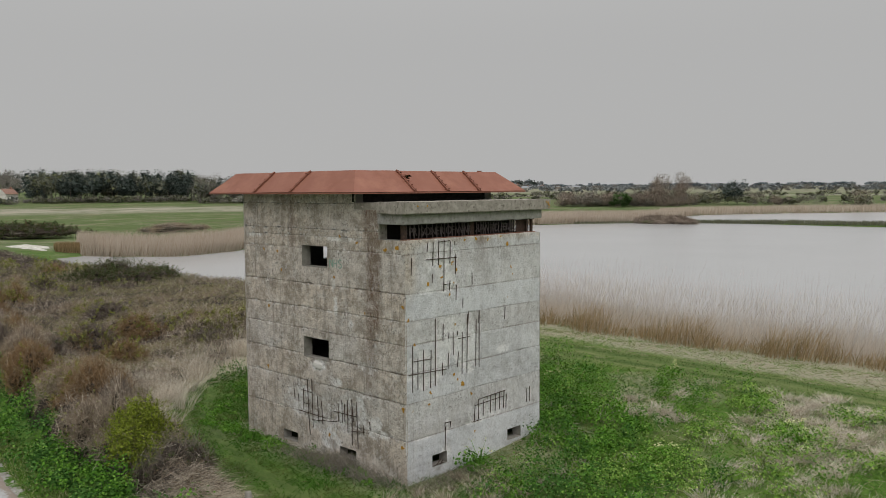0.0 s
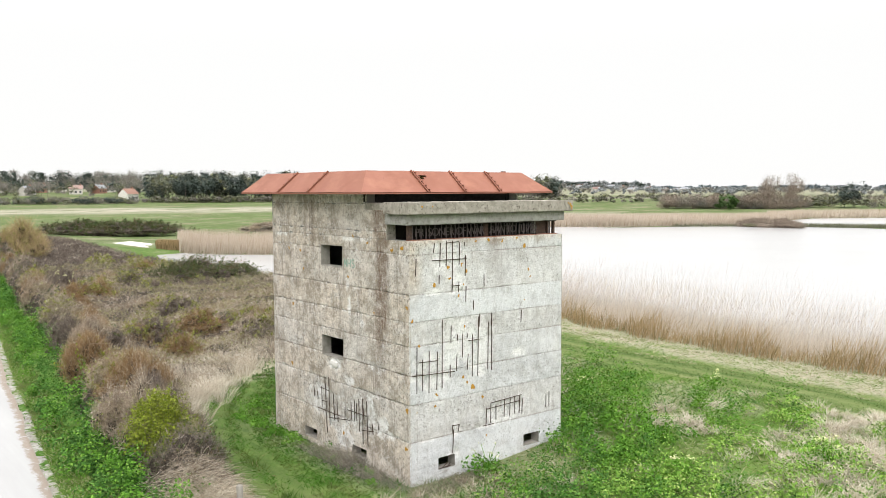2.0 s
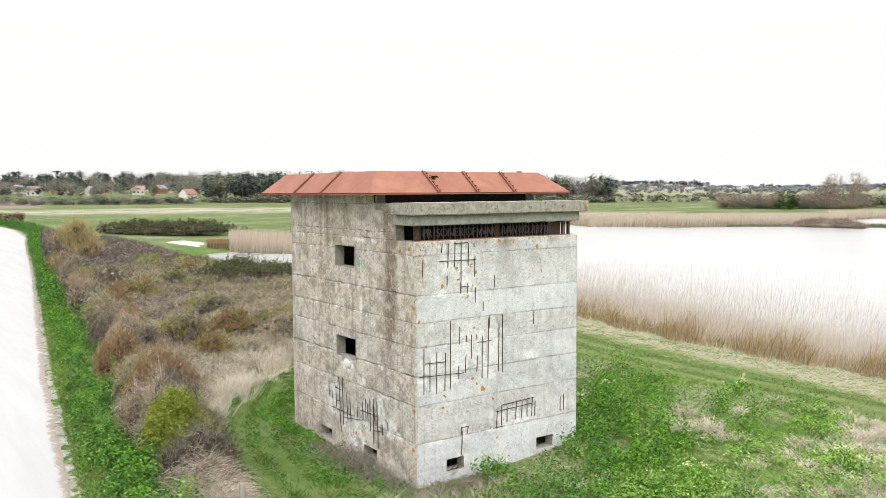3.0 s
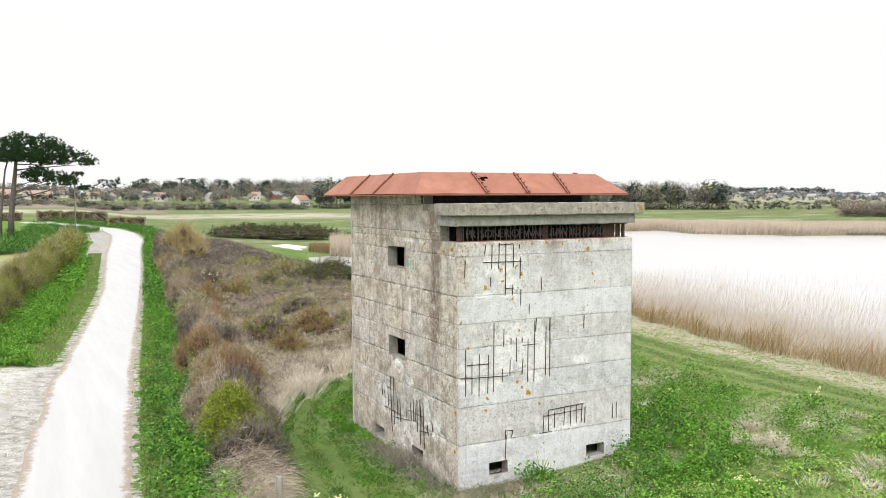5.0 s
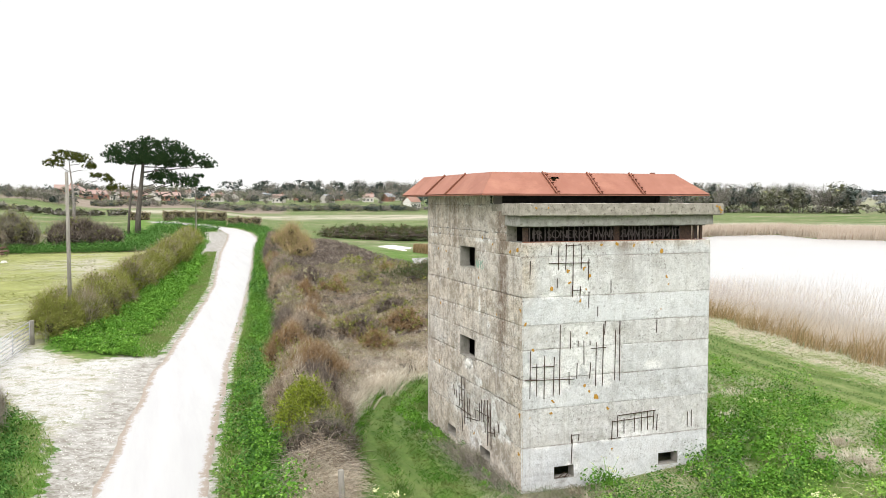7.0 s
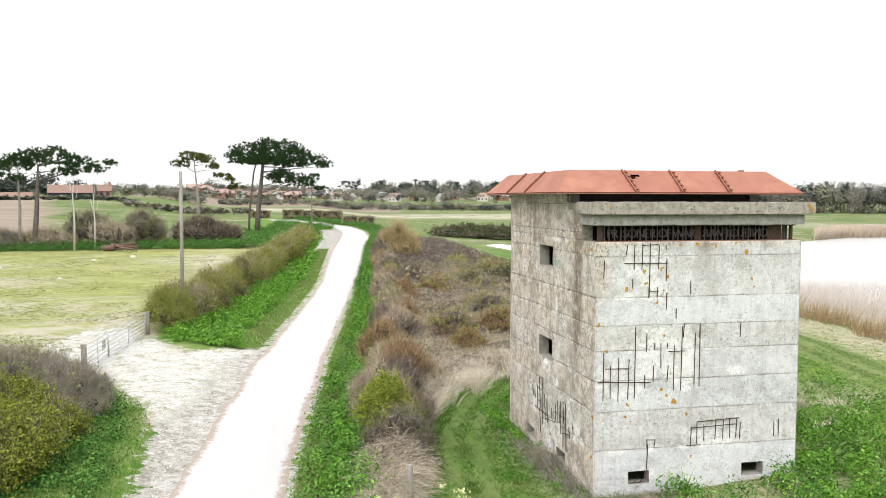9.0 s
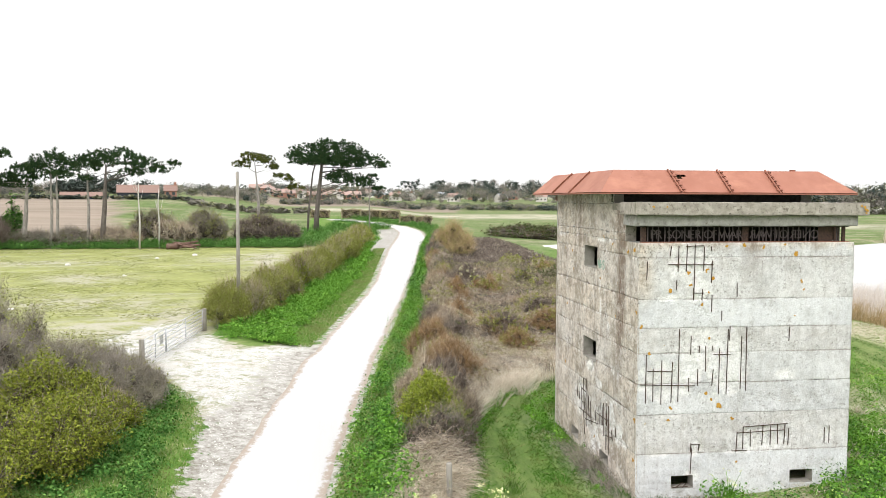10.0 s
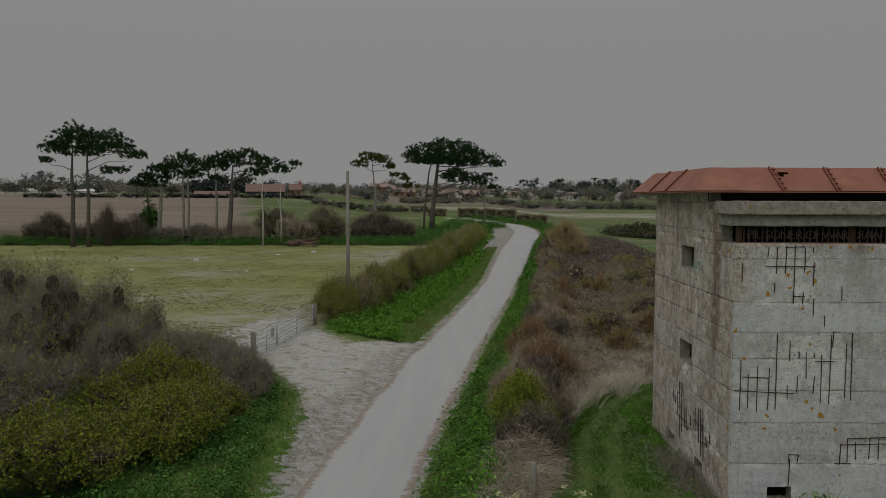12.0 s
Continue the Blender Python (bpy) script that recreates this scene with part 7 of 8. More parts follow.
pine("pine", -38.9, 94.5, 12.3, [(0, 0, 11.3, 1.4, 1.4, 1.0), (-1.0, 0, 10.6, 1.0, 1.0, 0.8), (0.9, 0, 10.6, 1.0, 1.0, 0.8), (0, 0, 9.0, 0.8, 0.8, 0.45)], "slim pine with a pale stem", ((0, 0, 0.2),), NEEDLE, BARK_GREY, squash=1.0)
pine("pine", -43.0, 93, 12.2, [(0.2, 0, 11.2, 2.0, 2, 1.25), (2.2, 0, 10.6, 1.7, 1.6, 1.0), (-2.0, 0, 10.3, 1.8, 1.6, 1.0), (0.8, 0, 9.4, 2.4, 1.8, 0.7)], "pine of two close pale stems", ((0, 0, 0.2), (0.65, 0.2, 0.19)), NEEDLE, BARK_GREY, squash=1.0)
pine("pine", -46.2, 92.5, 10.8, [(0.2, 0, 9.8, 1.9, 1.8, 1.0), (-1.6, 0, 8.9, 1.6, 1.5, 0.7), (-3.0, 0, 8.2, 1.1, 1.0, 0.45), (-0.6, 0, 8.2, 1.4, 1.3, 0.6), (1.2, 0, 8.9, 1.1, 1.1, 0.6)], "leaning pine with a lopsided crown", ((0, 0, 0.3),), NEEDLE, BARK_GREY, lean=0.6, squash=1.0)
pine("pine", -55.8, 88, 13.6, [(0.4, 0, 12.5, 2.9, 2.6, 1.7), (3.4, 0.5, 12.4, 2.8, 2.4, 1.5), (-2.0, 0, 11.5, 1.8, 1.8, 1.0), (6.0, 0, 11.6, 2.2, 1.8, 0.9), (8.3, 0, 10.8, 1.7, 1.3, 0.6), (-3.4, 0, 10.2, 1.0, 1.0, 0.4), (5.6, 0, 9.0, 1.8, 1.1, 0.5), (2.0, 0, 11.2, 3.0, 2.0, 0.8)], "tall twin-stemmed pine with a broad crown", ((0, 0, 0.3), (1.9, 0.3, 0.26)), NEEDLE, BARK, dens=1.2, squash=1.1)


def bare_tree(name, x, y, h, r, label, bark=BARK_PALE, arms=4, spread=0.25):
    zb = float(land(np.array([x]), np.array([y]))[0])
    ob = empty(name, label, "tree", (x, y, zb))
    tubes("trunk", [([(0, 0, -0.2), (0.08, 0, h * 0.4), (-0.06, 0, h * 0.75), (0.1, 0, h)], [r, r * 0.8, r * 0.55, r * 0.2])], bark, ob, sides=7)
    limbs = []
    for k in range(arms):
        z0 = h * RNG.uniform(0.5, 0.92)
        s = RNG.choice([-1, 1])
        e = np.array([s * h * spread * RNG.uniform(0.3, 1), RNG.normal(0, 0.5), min(h * 1.05, z0 + h * RNG.uniform(0.08, 0.25))])
        limbs.append(([(0, 0, z0), (e * np.array([0.6, 0.6, 0]) + np.array([0, 0, z0 + 0.3 * (e[2] - z0)])), e], [r * 0.4, r * 0.25, r * 0.08]))
    tagged(tubes("branchwork", limbs, bark, ob, sides=5), kind="stuff")
    return ob


bare_tree("dead_tree", -31.6, 90.5, 9.2, 0.14, "dead silver birch stem with stub branches", arms=4, spread=0.12)
bare_tree("dead_tree", -29.6, 92.5, 7.9, 0.13, "dead silver birch stem with stub branches", arms=3, spread=0.1)
for x, y, h in ((-52.0, 90, 6.0), (-49.4, 92, 5.2)):
    bush("bare_shrub", x, y, 1.9, 1.7, h, "small leafless tree among the field scrub", None, 0, 0.1, TWIG_DARK, 1500, 0.9, 0.035, lobes=10, core=None, shoots=(1300, 1.5, 0.03, TWIG_DARK), group="scrub by the field")

# scrub along the field's far edge
for x, y, rx, h, tw, lf, nl, lab in ((-54, 87, 6, 3.6, TWIG_DARK, BRAMBLE, 1200, "dark bramble mound at the field edge"), (-47, 86.5, 5, 2.6, TWIG_GREY, BRAMBLE, 900, "dark bramble mound at the field edge"), (-61, 86, 4.5, 4.8, TWIG_DARK, BRAMBLE, 500, "brown scrub at the field edge"),
                                     (-41, 87.5, 4.5, 2.8, TWIG_GREY, None, 0, "brown scrub at the field edge"), (-35.5, 88, 4, 3.2, TWIG, None, 0, "brown scrub at the field edge"), (-31.5, 90.5, 3.8, 6.1, TWIG_GREY, OLIVE, 3000, "large olive-brown thorn bush"),
                                     (-28.2, 88.5, 3.6, 4.5, STRAW, None, 0, "pale grey leafless bush"), (-24.4, 89.5, 3.3, 6.2, TWIG_GREY, OLIVE, 3600, "large olive-brown thorn bush"), (-17.4, 99, 4.6, 5.2, TWIG_DARK, OLIVE, 600, "rounded brown leafless bush"), (-14.2, 99, 3.4, 4.2, TWIG_DARK, None, 0, "rounded brown leafless bush")):
    bush("field_scrub", x, y + 7.0 * (y < 95), rx, 2.6, h, lab, lf or OLIVE, 2 * nl + 1200, 0.1, tw, 5600, 1.0, 0.035, lobes=12, lump=0.85, group="scrub by the field", shoots=(2400, 1.3, 0.03, TWIG if tw is STRAW else tw))
bush("ivy_bush", -48.2, 94, 1.4, 1.4, 6.6, "tall stump covered in ivy", LEAF_DARK, 2200, 0.25, TWIG_DARK, 500, 0.6, 0.05, lobes=6)
cx, cy = scatter(1900, -68, -4, 91.8, 97)
cx, cy = keep(0.4 + 0.6 * ss(-0.3, 0.3, wave(cx, cy, 2.6, 9)), cx, cy)
cy = cy + 0.06 * (cx + 30)
stuff(soup("field_edge_weeds", clumps(cx, cy, 0.95, 0.95, 90, 0.14), LEAF_DARK), "dark green weeds along the field's far edge", "weeds")
cx, cy = scatter(1900, -22, 6, 92, 182)
cx, cy = keep((cx < along(ROAD_L, cy) - np.where(cy < 143, 3.4, 0.5)) * np.where(cy < 128, 0.9, 0.7) * (cx > np.interp(cy, [92, 128, 150, 182], [-22, -22, -9, -6])), cx, cy)
oy = RNG.uniform(104, 190, 560)
cx, cy = np.concatenate([cx, along(ROAD_R, oy) + 0.6 + RNG.uniform(0, 3.2, len(oy))]), np.concatenate([cy, oy])
stuff(soup("bend_weeds", clumps(cx, cy, 0.85, 0.9, 60, 0.16), LEAF_DARK), "green weeds round the pine at the bend", "weeds")

# telegraph poles
def pole(x, y, h, r, label, arm=False):
    zb = float(land(np.array([x]), np.array([y]))[0])
    ob = empty("telegraph_pole", label, "pole", (x, y, zb), "poles along the lane")
    tubes("shaft", [([(0, 0, -0.3), (0, 0, h * 0.5), (0, 0, h)], [r, r * 0.88, r * 0.75])], POST, ob, sides=12)
    tubes("cap", [([(0, 0, h), (0, 0, h + 0.05)], [r * 0.8, r * 0.6])], GALV, ob, sides=10)
    if arm:
        tubes("lamp_arm", [([(0, 0, h - 0.3), (0.5, 0, h + 0.15), (1.3, 0, h + 0.2)], [0.05, 0.04, 0.04])], GALV, ob)
        box("lamp_head", -1.4, -0.3, -0.12, 0.12, h - 0.25, h - 0.1, GALV, ob)
    return ob


pole(-12.85, 30.6, 9.0, 0.115, "weathered grey wooden telegraph pole in the hedge")
pole(-0.2, 136.5, 10.4, 0.13, "wooden pole with a street lamp by the bend", True)


# field gate
def bar_between(name, a, b, r, mat, parent):
    return tubes(name, [([a, b], [r, r])], mat, parent, sides=8)


def gate(a, b, label, height=1.12, rails=7):
    a, b = np.array(a, float), np.array(b, float)
    za = float(land(a[:1], a[1:2])[0])
    L = float(np.hypot(*(b - a)))
    ob = empty("field_gate", label, "gate", (a[0], a[1], za + 0.09), "gates of the field", rz=math.degrees(math.atan2(b[1] - a[1], b[0] - a[0])))
    for k, z in enumerate(np.linspace(0.0, 1, rails) ** 1.15 * height):
        bar_between("rail", (0, 0, z), (L, 0, z), 0.022, GALV, ob)
    for u in (0, L * 0.5, L):
        bar_between("upright", (u, 0, -0.02), (u, 0, height + 0.02), 0.024, GALV, ob)
    bar_between("brace", (0, 0.02, 0.02), (L * 0.5, 0.02, height), 0.016, GALV, ob)
    return ob


def fence_post(x, y, h, r, label, group="posts of the gateway"):
    zb = float(land(np.array([x]), np.array([y]))[0])
    ob = empty("fence_post", label, "post", (x, y, zb), group)
    tubes("shaft", [([(0, 0, -0.3), (0.01, 0, h * 0.5), (0, 0.01, h - 0.02), (0, 0.01, h)], [r, r * 0.96, r, r * 0.86])], POST, ob, sides=10)
    return ob


fence_post(-15.68, 18.15, 1.28, 0.12, "stout grey wooden gatepost")
fence_post(-14.55, 28.6, 1.25, 0.13, "stout grey wooden gatepost")
fence_post(-13.9, 29.3, 1.15, 0.09, "grey wooden fence post by the gate")
fence_post(-13.4, 31.6, 1.2, 0.07, "grey wooden fence post by the hedge")
fence_post(-4.62, 0.25, 1.05, 0.075, "short round wooden post by the thicket", "posts by the path")
gate((-15.62, 18.45), (-15.32, 21.55), "short galvanised steel gate leaf, closed")
gate((-15.3, 21.65), (-14.62, 28.35), "long galvanised seven-bar field gate, closed")
box("gate_sign", -15.42, -15.38, 20.7, 21.35, 0.62, 1.0, simple("sign_plate", (0.30, 0.30, 0.29), (0.42, 0.42, 0.4), 4), None)
tagged(bpy.data.objects["gate_sign"], "small framed metal plate on the gate", "sign")
sign = bpy.data.objects["gate_sign"]

# pale flowering stems at the lane and on the bank
for x, y, n, h in ((-5.6, -0.9, 60, 0.7), (-3.6, -0.9, 60, 0.8), (-5.1, -1.4, 50, 0.75), (9.2, 2.2, 40, 0.7), (8.6, -6.8, 50, 0.7), (5.6, -4.4, 36, 0.6), (12.4, -0.8, 40, 0.7), (2.2, -0.55, 16, 0.8)):
    zb = float(land(np.array([x]), np.array([y]))[0])
    ob = empty("flowering_weed", "green alexanders with pale yellow flower heads", "flower", (x, y, zb), "flowering weeds")
    st = []
    heads = []
    for k in range(6):
        e = np.array([RNG.normal(0, 0.22), RNG.normal(0, 0.22), h * RNG.uniform(0.7, 1.05)])
        st.append(([(0, 0, 0), e * np.array([0.4, 0.4, 0.6]), e], [0.012, 0.009, 0.006]))
        heads.append(e + RNG.normal(0, 0.045, (n // 3, 3)) * np.array([1, 1, 0.5]))
    tubes("stems", st, LEAF, ob, sides=5)
    tagged(soup("bloom", leaves(np.concatenate(heads), 0.04, 0.8, 0.9), BLOOM, ob), kind="stuff")
    lp = RNG.normal(0, 0.24, (160, 3)) * np.array([1, 1, 0.4]) + np.array([0, 0, h * 0.35])
    soup("leaves", leaves(lp, 0.1, 0.6), LEAF, ob)

# rusty scrap heap, its pieces made up, and litter at the field's edge
hx, hy = polar(-8.9, 109.5)
hz = float(land(np.array([hx]), np.array([hy]))[0])
scrap_heap = empty("rusty_scrap_heap", "rusty abandoned scrap heap in the weeds", "farm machine", (hx, hy, hz), rz=-4)
for k in range(7):
    a = RNG.uniform(-0.5, 0.5)
    c = np.array([RNG.uniform(-1.2, 1.2), RNG.uniform(-0.5, 0.5), RNG.uniform(0.3, 0.85)])
    v = np.array([math.cos(a), math.sin(a) * 0.5, RNG.uniform(-0.18, 0.18)]) * RNG.uniform(0.8, 1.7)
    c[2] = max(c[2], 0.14 + abs(v[2]))
    tubes("beam", [([c - v, c, c + v], [0.12, 0.13, 0.11])], SCRAP, scrap_heap, sides=7)
for k in range(8):
    x0 = -2.0 + 0.55 * k
    tubes("bent_rod", [([(x0, -0.6, RNG.uniform(0.8, 1.2)), (x0 + 0.1, 0, 0.6), (x0 - 0.1, -0.5, 0.0)], [0.05, 0.06, 0.04])], SCRAP, scrap_heap, sides=5)
tubes("drum", [([(-2.3, 0.1, 0.4), (-0.9, 0.0, 0.4)], [0.36, 0.36])], SCRAP, scrap_heap, sides=14)
for k, (az, d, s) in enumerate(((-8.2, 100, 0.35), (-10.6, 97, 0.25), (-16, 92, 0.3), (-12.5, 80, 0.2), (-20, 84, 0.25), (-19, 60, 0.22))):
    x, y = polar(az, d)
    bm = bmesh.new()
    bmesh.ops.create_icosphere(bm, subdivisions=2, radius=s)
    for v in bm.verts:
        v.co = v.co * (1 + 0.35 * noise.noise(v.co * 3 / s + Vector((k, 0, 0))))
        v.co.z = max(v.co.z * 0.6, -0.1 * s)
    ob = tagged(part("stone", bm, FLINT), "pale stone lying in the field", "stone", "stones in the field")
    ob.matrix_world = pose(x, y, float(land(np.array([x]), np.array([y]))[0]) + 0.05 * s)


# ---- the distance ----
def house(x, y, w, d, eave, ridge, wall, roof, label, rz=0.0, windows=3, chimney=True, z=None):
    zb = float(land(np.array([x]), np.array([y]))[0]) if z is None else z
    ob = empty("house", label, "house", (x, y, zb), "houses of the village", rz=rz)
    box("wall", -w / 2, w / 2, -d / 2, d / 2, -1.0, eave, wall, ob)
    o = 0.35
    vs = [(-w / 2 - o, -d / 2 - o, eave - 0.1), (w / 2 + o, -d / 2 - o, eave - 0.1), (w / 2 + o, d / 2 + o, eave - 0.1), (-w / 2 - o, d / 2 + o, eave - 0.1), (-w / 2 - o, 0, ridge), (w / 2 + o, 0, ridge)]
    mesh_object("roof", vs, [(0, 1, 5, 4), (2, 3, 4, 5), (0, 3, 2, 1)], roof, ob)
    gv = [(-w / 2, -d / 2 + 0.3, eave - 0.05), (-w / 2, d / 2 - 0.3, eave - 0.05), (-w / 2, 0, ridge - 0.35), (w / 2, -d / 2 + 0.3, eave - 0.05), (w / 2, d / 2 - 0.3, eave - 0.05), (w / 2, 0, ridge - 0.35)]
    mesh_object("gable", gv, [(0, 2, 1), (3, 4, 5), (0, 3, 5, 2), (1, 2, 5, 4)], wall, ob)
    if chimney:
        box("chimney", w * 0.3, w * 0.3 + 0.8, -0.4, 0.4, ridge - 0.8, ridge + 1.0, BRICK, ob)
    for k in range(windows):
        u = -w / 2 + w * (k + 0.5) / windows
        for z0 in ((0.9, 3.4) if eave > 4.5 else (0.9,)):
            wd = box("window", u - 0.55, u + 0.55, -d / 2 - 0.03, -d / 2 + 0.04, z0, z0 + 1.2, GLASS, ob)
    return ob


def village(az, dist, **kw):
    x, y = polar(az, dist)
    return house(x, y, rz=-az + kw.pop("turn", 0), **kw)


# white gabled farmhouse by the pine wood, and the barns to the west
village(17.7, 500, w=9, d=6.5, eave=4.0, ridge=6.9, wall=PLASTER, roof=TILE_ORANGE, label="white rendered farmhouse with an orange tiled roof", turn=50)
village(-12.2, 300, w=13, d=9, eave=2.0, ridge=4.6, wall=TARRED, roof=TILE, label="black weatherboarded barn with a tiled roof", chimney=False, windows=0)
village(-10.2, 306, w=4, d=6, eave=2.6, ridge=4.6, wall=BRICK, roof=TILE, label="brick farmhouse beside the black barn", windows=2)
village(-15.6, 290, w=12, d=6, eave=0.9, ridge=2.3, wall=TARRED, roof=TILE, label="low brick stable with a tiled roof", chimney=False, windows=0)
for az, d in ((-27.5, 395), (-24.2, 402)):
    village(az, d, w=26, d=9, eave=1.6, ridge=2.6, wall=PLASTER, roof=PLASTER, label="long low white polytunnel on the farm", chimney=False, windows=0)
for k in range(9):
    village(-4.7 + 0.78 * k + 0.1 * math.sin(k * 5), 560 + 16 * math.sin(k * 2.3), w=11, d=9, eave=3.0, ridge=5.6, wall=(BRICK, RENDERED)[k % 3 == 1], roof=TILE_HAZE, label="terraced house with an orange tiled roof", turn=(0, 75, 12)[k % 3])
for k in range(15):
    village(2.6 + 1.02 * k + 0.35 * math.sin(k * 3.1), 640 + 60 * math.sin(k * 1.9), w=8 + 2 * (k % 2), d=6, eave=3.4, ridge=6.0, wall=(RENDERED, BRICK, RENDERED)[k % 3], roof=(TILE_HAZE, SLATE, TILE_HAZE, TILE)[k % 4], label="village house among trees", turn=(0, 60, -20, 90)[k % 4])
for k in range(16):
    village(47.4 + 0.5 * k + 0.3 * math.sin(k * 2.7), 1250 + 160 * math.sin(k * 1.3), w=9, d=7, eave=3.6, ridge=6, wall=RENDERED, roof=(SLATE, TILE, SLATE)[k % 3], label="pale house on the far hillside", turn=(0, 40, -30)[k % 3])


TWIGGY = (FAR_BARE, FAR_BROWN)


def d_eye(x, y):
    return math.hypot(x + 9, y + 18)


def woods(name, az0, az1, dist, depth, h, n, mats, label, leaf=0.9, per=260, spread=0.5, trunk=True, shape=0.62):
    """A far belt of trees: each a trunk and an uneven crown of small tufts, in one piece for each foliage."""
    sets = [[] for _ in mats]
    stems = []
    for k in range(n):
        az, d = RNG.uniform(az0, az1), dist + RNG.uniform(0, depth)
        x, y = polar(az, d)
        z = float(land(np.array([x]), np.array([y]))[0])
        hh = h * RNG.uniform(0.5, 1.22)
        r = hh * spread * RNG.uniform(0.5, 0.9)
        m = RNG.integers(0, len(mats))
        lb = 5
        lc = np.stack([RNG.normal(0, 0.45, lb) * r, RNG.normal(0, 0.45, lb) * r, hh * (shape + RNG.uniform(-0.22, 0.25, lb))], 1)
        q = RNG.integers(0, lb, int(per * 0.6))
        p = lc[q] + rnd_dirs(len(q)) * np.array([r * 0.55, r * 0.55, hh * 0.2]) * RNG.uniform(0.7, 1.15, len(q))[:, None]
        p[:, 2] = np.clip(p[:, 2], RNG.uniform(0, 0.12, len(q)) * hh, hh)
        b = RNG.integers(0, lb, 46)
        inner = lc[b] + rnd_dirs(46) * np.array([r * 0.34, r * 0.34, hh * 0.13]) * RNG.uniform(0.2, 1.0, 46)[:, None]
        inner[:, 2] = np.clip(inner[:, 2], 0.08 * hh, hh)
        here = np.array([x, y, z])
        if mats[m] in TWIGGY:
            # leafless crowns: sprays of fine twigs fanning up and out
            d = unit(rnd_dirs(len(p), 0.9) + 0.5 * unit(p - np.array([0, 0, hh * 0.2])))
            sets[m].append(blades(p + here - d * 0.09 * hh, p + here + d * (0.10 * hh * RNG.uniform(0.6, 1.5, len(p)))[:, None], max(0.2 * leaf, 0.00036 * d_eye(x, y))))
            sets[m].append(leaves(inner + here, leaf * 1.25, 1.0, 0.6, True))
        else:
            sets[m].append(leaves(inner + here, max(leaf * 1.5, 0.12 * hh), 0.8, 0.95, True))
            sets[m].append(leaves(p + here, leaf, 1.0, 0.85, True))
        if trunk:
            b = np.array([[x, y, z - 0.3]])
            stems.append(blades(b, b + np.array([[0, 0, hh * 0.8]]), 0.035 * hh))
    for s, m in zip(sets, mats):
        if s:
            stuff(soup(name, np.concatenate(s), m), label, "woodland")
    if stems:
        stuff(soup(name + "_stems", np.concatenate(stems), BARK), "trunks of " + label, "woodland")


woods("pine_wood", 18.9, 29, 470, 60, 14.5, 230, (FAR_DARK, FAR_DARK, FAR_DARK, FAR_MIX), "dark pine wood beyond the meadow", 0.6, 560)
woods("wood_margin", 18.5, 30, 462, 8, 4.2, 110, (FAR_MIX, FAR_BARE), "bushes along the wood's edge", 0.7, 90, 0.7, False, 0.5)
woods("mixed_wood", 29, 46.3, 430, 60, 12.5, 330, (FAR_DARK, FAR_BARE, FAR_BARE, FAR_MIX), "mixed bare and evergreen wood beyond the lake", 0.6, 420)
woods("wood_margin", 29, 54, 425, 10, 5, 150, (FAR_MIX, FAR_BARE), "bushes along the meadow's edge", 0.7, 90, 0.9, False, 0.4)
woods("blossom_scrub", 30.5, 36, 421, 5, 4.5, 16, (FAR_BLOSSOM, FAR_BARE), "white blossoming scrub before the wood", 0.45, 260, 0.8, False, 0.45)
woods("hedgerow", -3, 18.3, 448, 30, 4.6, 260, (FAR_MIX, FAR_BARE, FAR_MIX, FAR_BARE, FAR_DARK), "hedgerow trees before the village", 0.5, 260, 0.95, False, 0.42)
woods("village_trees", -4, 18.5, 540, 180, 8.0, 300, (FAR_MIX, FAR_BARE, FAR_BARE, FAR_DARK), "trees among the village houses", 0.7, 320, 0.7)
woods("village_wood", 7, 19, 820, 120, 17, 190, (FAR_BARE, FAR_DARK, FAR_BARE), "bare wood on the rise behind the village", 0.9, 400)
woods("village_pines", 3, 13, 760, 80, 16, 26, (FAR_DARK,), "pines standing above the village", 0.8, 320, 0.4, True, 0.82)
woods("barn_trees", -17.5, -13.2, 318, 18, 8.5, 16, (FAR_DARK,), "dark evergreen oaks behind the barns", 0.9, 420, 0.8, True, 0.55)
woods("barn_hedge", -27, -8.6, 284, 4, 1.6, 190, (FAR_MIX, FAR_DARK), "low dark hedge before the barns", 0.4, 120, 0.9, False, 0.5)
woods("west_trees", -31, -4, 360, 130, 6.5, 300, (FAR_BARE, FAR_MIX, FAR_DARK, FAR_BARE), "bare trees behind the farm", 0.6, 320, 0.8, True, 0.5)
woods("terrace_hedge", -6, 2.5, 520, 14, 6, 46, (FAR_MIX, FAR_DARK), "garden hedge before the terraces", 0.6, 110, 0.6, False, 0.55)
woods("field_hedgerow", -9, -1, 262, 5, 2.2, 120, (FAR_MIX, FAR_BARE), "low hedge across the paddock", 0.5, 110, 0.9, False, 0.5)
woods("far_west_wood", -60, -20, 900, 300, 16, 160, (FAR_PALE_HAZE, FAR_BARE), "haze-paled woods on the western horizon", 2.2, 70, 0.8)
woods("island_scrub", 53.4, 61.6, 325, 14, 6.4, 120, (FAR_BROWN, FAR_BROWN, FAR_BARE), "leafless willow scrub beyond the reeds", 0.5, 620, 0.85, False, 0.4)
woods("island_ivy", 56.6, 57.9, 312, 4, 5.6, 5, (FAR_IVY,), "green ivy-clad bush in the scrub", 0.7, 420, 0.7, False, 0.5)
woods("island_trees", 58.7, 61.2, 330, 6, 11, 5, (FAR_BROWN,), "tall bare trees in the scrub", 0.3, 900, 0.5, True, 0.6)
woods("lake_pines", 64.0, 65.2, 350, 6, 8.5, 5, (FAR_DARK,), "dark pines beyond the second lake", 0.6, 420, 0.6, True, 0.6)
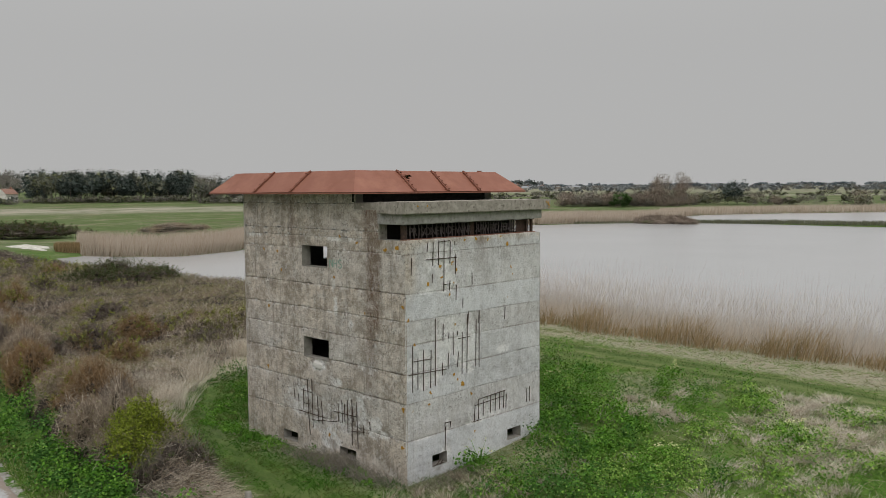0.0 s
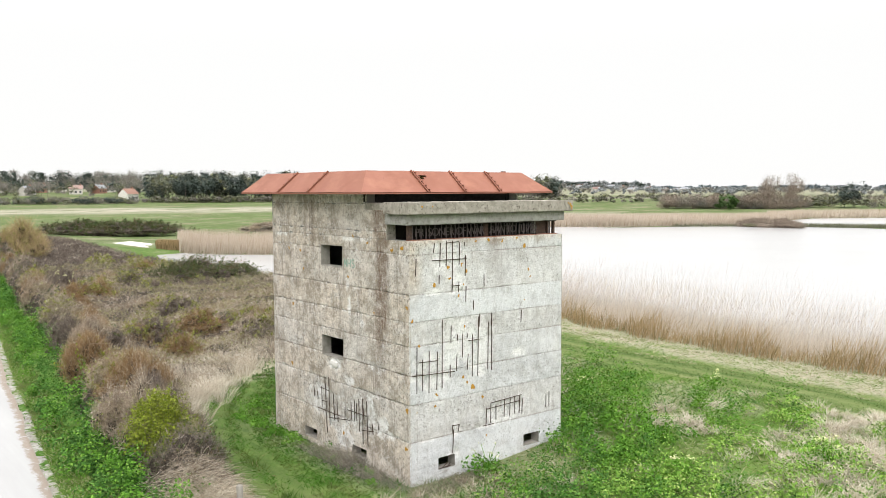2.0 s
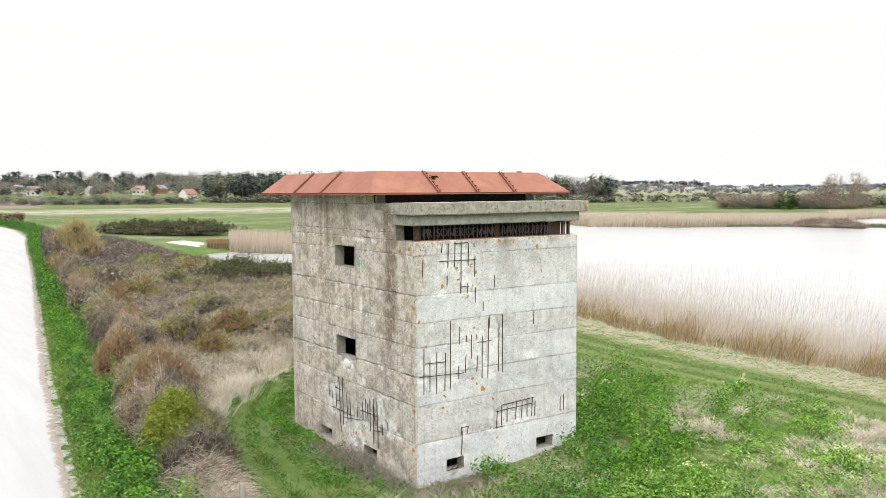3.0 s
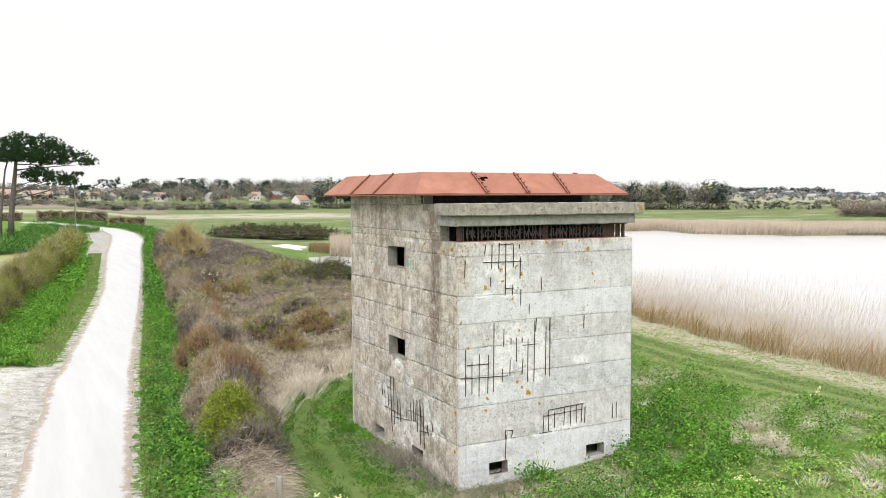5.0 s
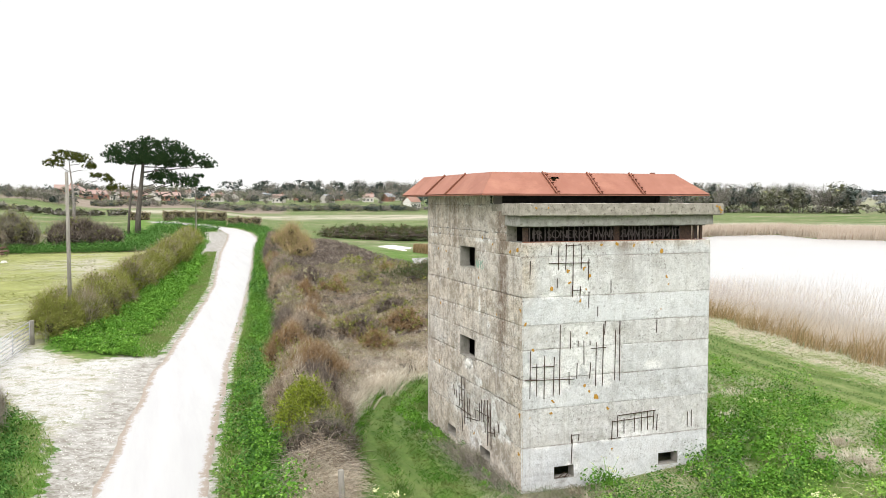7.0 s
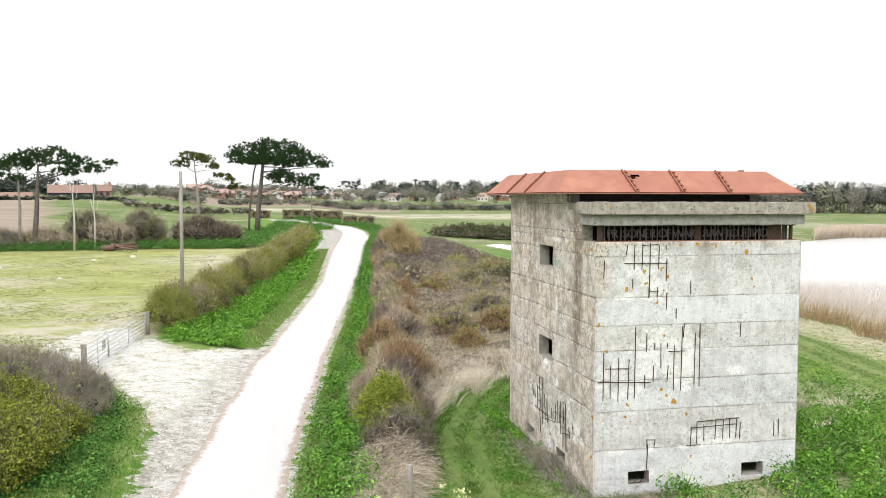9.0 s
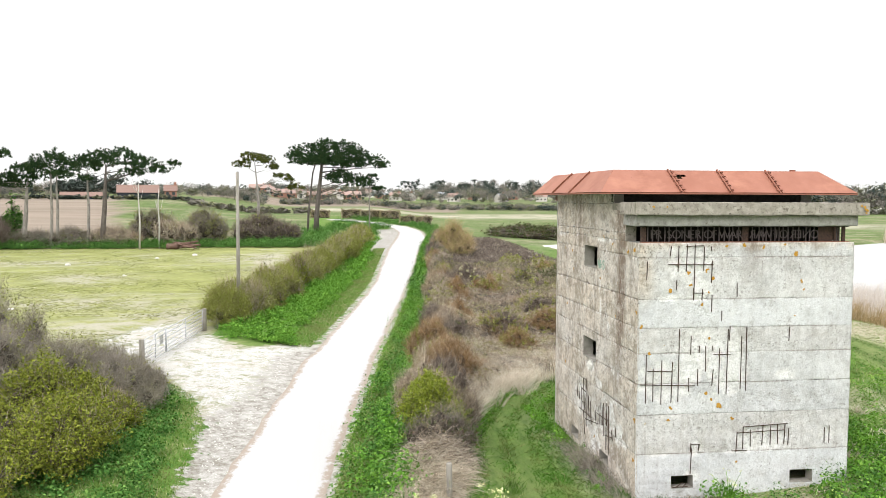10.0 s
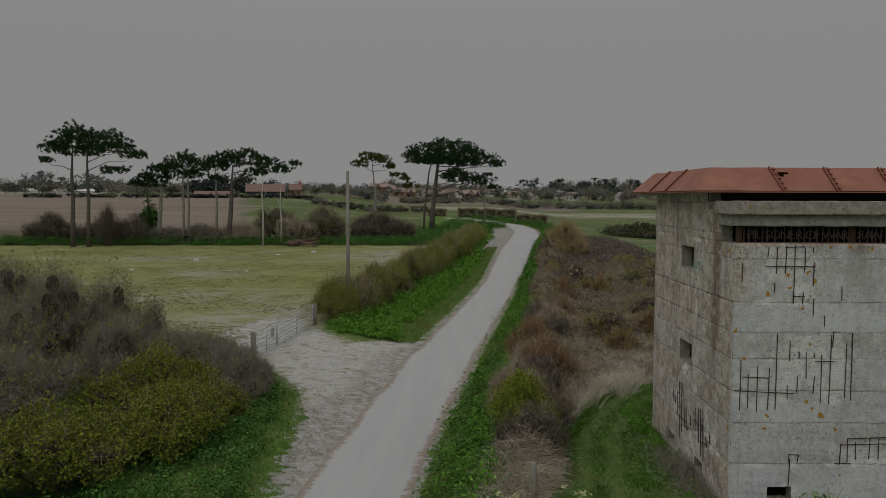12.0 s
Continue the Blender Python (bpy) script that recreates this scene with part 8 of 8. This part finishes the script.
woods("lake_bush", 71.5, 72.3, 300, 4, 6, 4, (FAR_BROWN, FAR_MIX), "rounded bush in the far reeds", 0.5, 420, 0.8, False, 0.45)
woods("lake_scrub", 61.5, 70, 345, 14, 5.4, 34, (FAR_MIX, FAR_BROWN, FAR_BARE), "dark scrub beyond the second lake", 0.6, 500, 0.9, False, 0.4)
woods("lake_scrub", 70, 82, 360, 30, 4.5, 26, (FAR_MIX, FAR_BARE), "low scrub beyond the second lake", 0.8, 200, 0.9, False, 0.5)
woods("plain_hedges", 45, 80, 600, 60, 5.0, 130, (FAR_MIX, FAR_BARE), "hedges across the far plain", 0.9, 90, 1.1, False, 0.38)
woods("plain_woods", 45, 95, 950, 360, 8.0, 620, (FAR_PALE_HAZE, FAR_BARE, FAR_PALE_HAZE), "haze-paled bare woods across the far plain", 1.5, 110, 0.9, False, 0.5)
woods("hill_woods", 44.5, 52.5, 1450, 300, 13, 120, (FAR_PALE_HAZE, FAR_DARK, FAR_PALE_HAZE), "woods on the far hillside", 3.0, 70, 0.9, False, 0.5)
woods("horizon_woods", -60, 110, 2300, 500, 12, 1000, (FAR_BLUE_HAZE,), "haze-tinted blue-grey woods on the horizon", 4.0, 44, 1.6, False, 0.5)
# clipped hedges across the bend
def clipped_hedge(az, dist, w, h, depth=1.3):
    """A box-cut field hedge: a near-black fill for the shade inside, with flat, slightly uneven sides of short twigs.
    """
    x, y = polar(az, dist)
    zb = float(land(np.array([x]), np.array([y]))[0])
    ob = empty("clipped_hedge", "box-clipped brown field hedge beyond the bend", "hedge", (x, y, zb), "hedges beyond the bend", rz=-az)
    bm = bmesh.new()
    box_into(bm, -w / 2 + 0.12, w / 2 - 0.12, -depth / 2 + 0.12, depth / 2 - 0.12, -0.2, h - 0.12, 0.15)
    tagged(part("inner_fill", bm, CORE, ob), kind="stuff")
    n = int(520 * w)
    p = np.stack([RNG.uniform(-w / 2, w / 2, n), RNG.uniform(-depth / 2, depth / 2, n), RNG.uniform(0.05, h, n)], 1)
    side = RNG.integers(0, 5, n)
    p[side < 2, 1] = -depth / 2
    p[side == 2, 2] = h
    p[side == 3, 0] = -w / 2
    p[side == 4, 0] = w / 2
    p = p + 0.28 * np.stack([wave(p[:, 0], p[:, 2], 0.6, k) for k in (1, 2, 3)], 1)
    d = rnd_dirs(n, 0.5) * RNG.uniform(0.12, 0.3, n)[:, None]
    tagged(soup("branchwork", blades(p - d, p + d, 0.055), TWIG, ob), kind="stuff")
    tagged(soup("foliage", leaves(p[::3] + d[::3], 0.15, 0.3, 0.7, True), OLIVE, ob), kind="stuff")
    return ob


for az, dist, w, h in ((1.85, 213, 4.9, 2.7), (3.15, 212, 4.8, 2.6), (4.5, 211, 4.9, 2.5), (5.8, 188, 3.4, 2.5), (6.9, 184, 3.6, 2.6), (-0.3, 216, 4.6, 2.3)):
    clipped_hedge(az, dist, w, 0.82 * h)
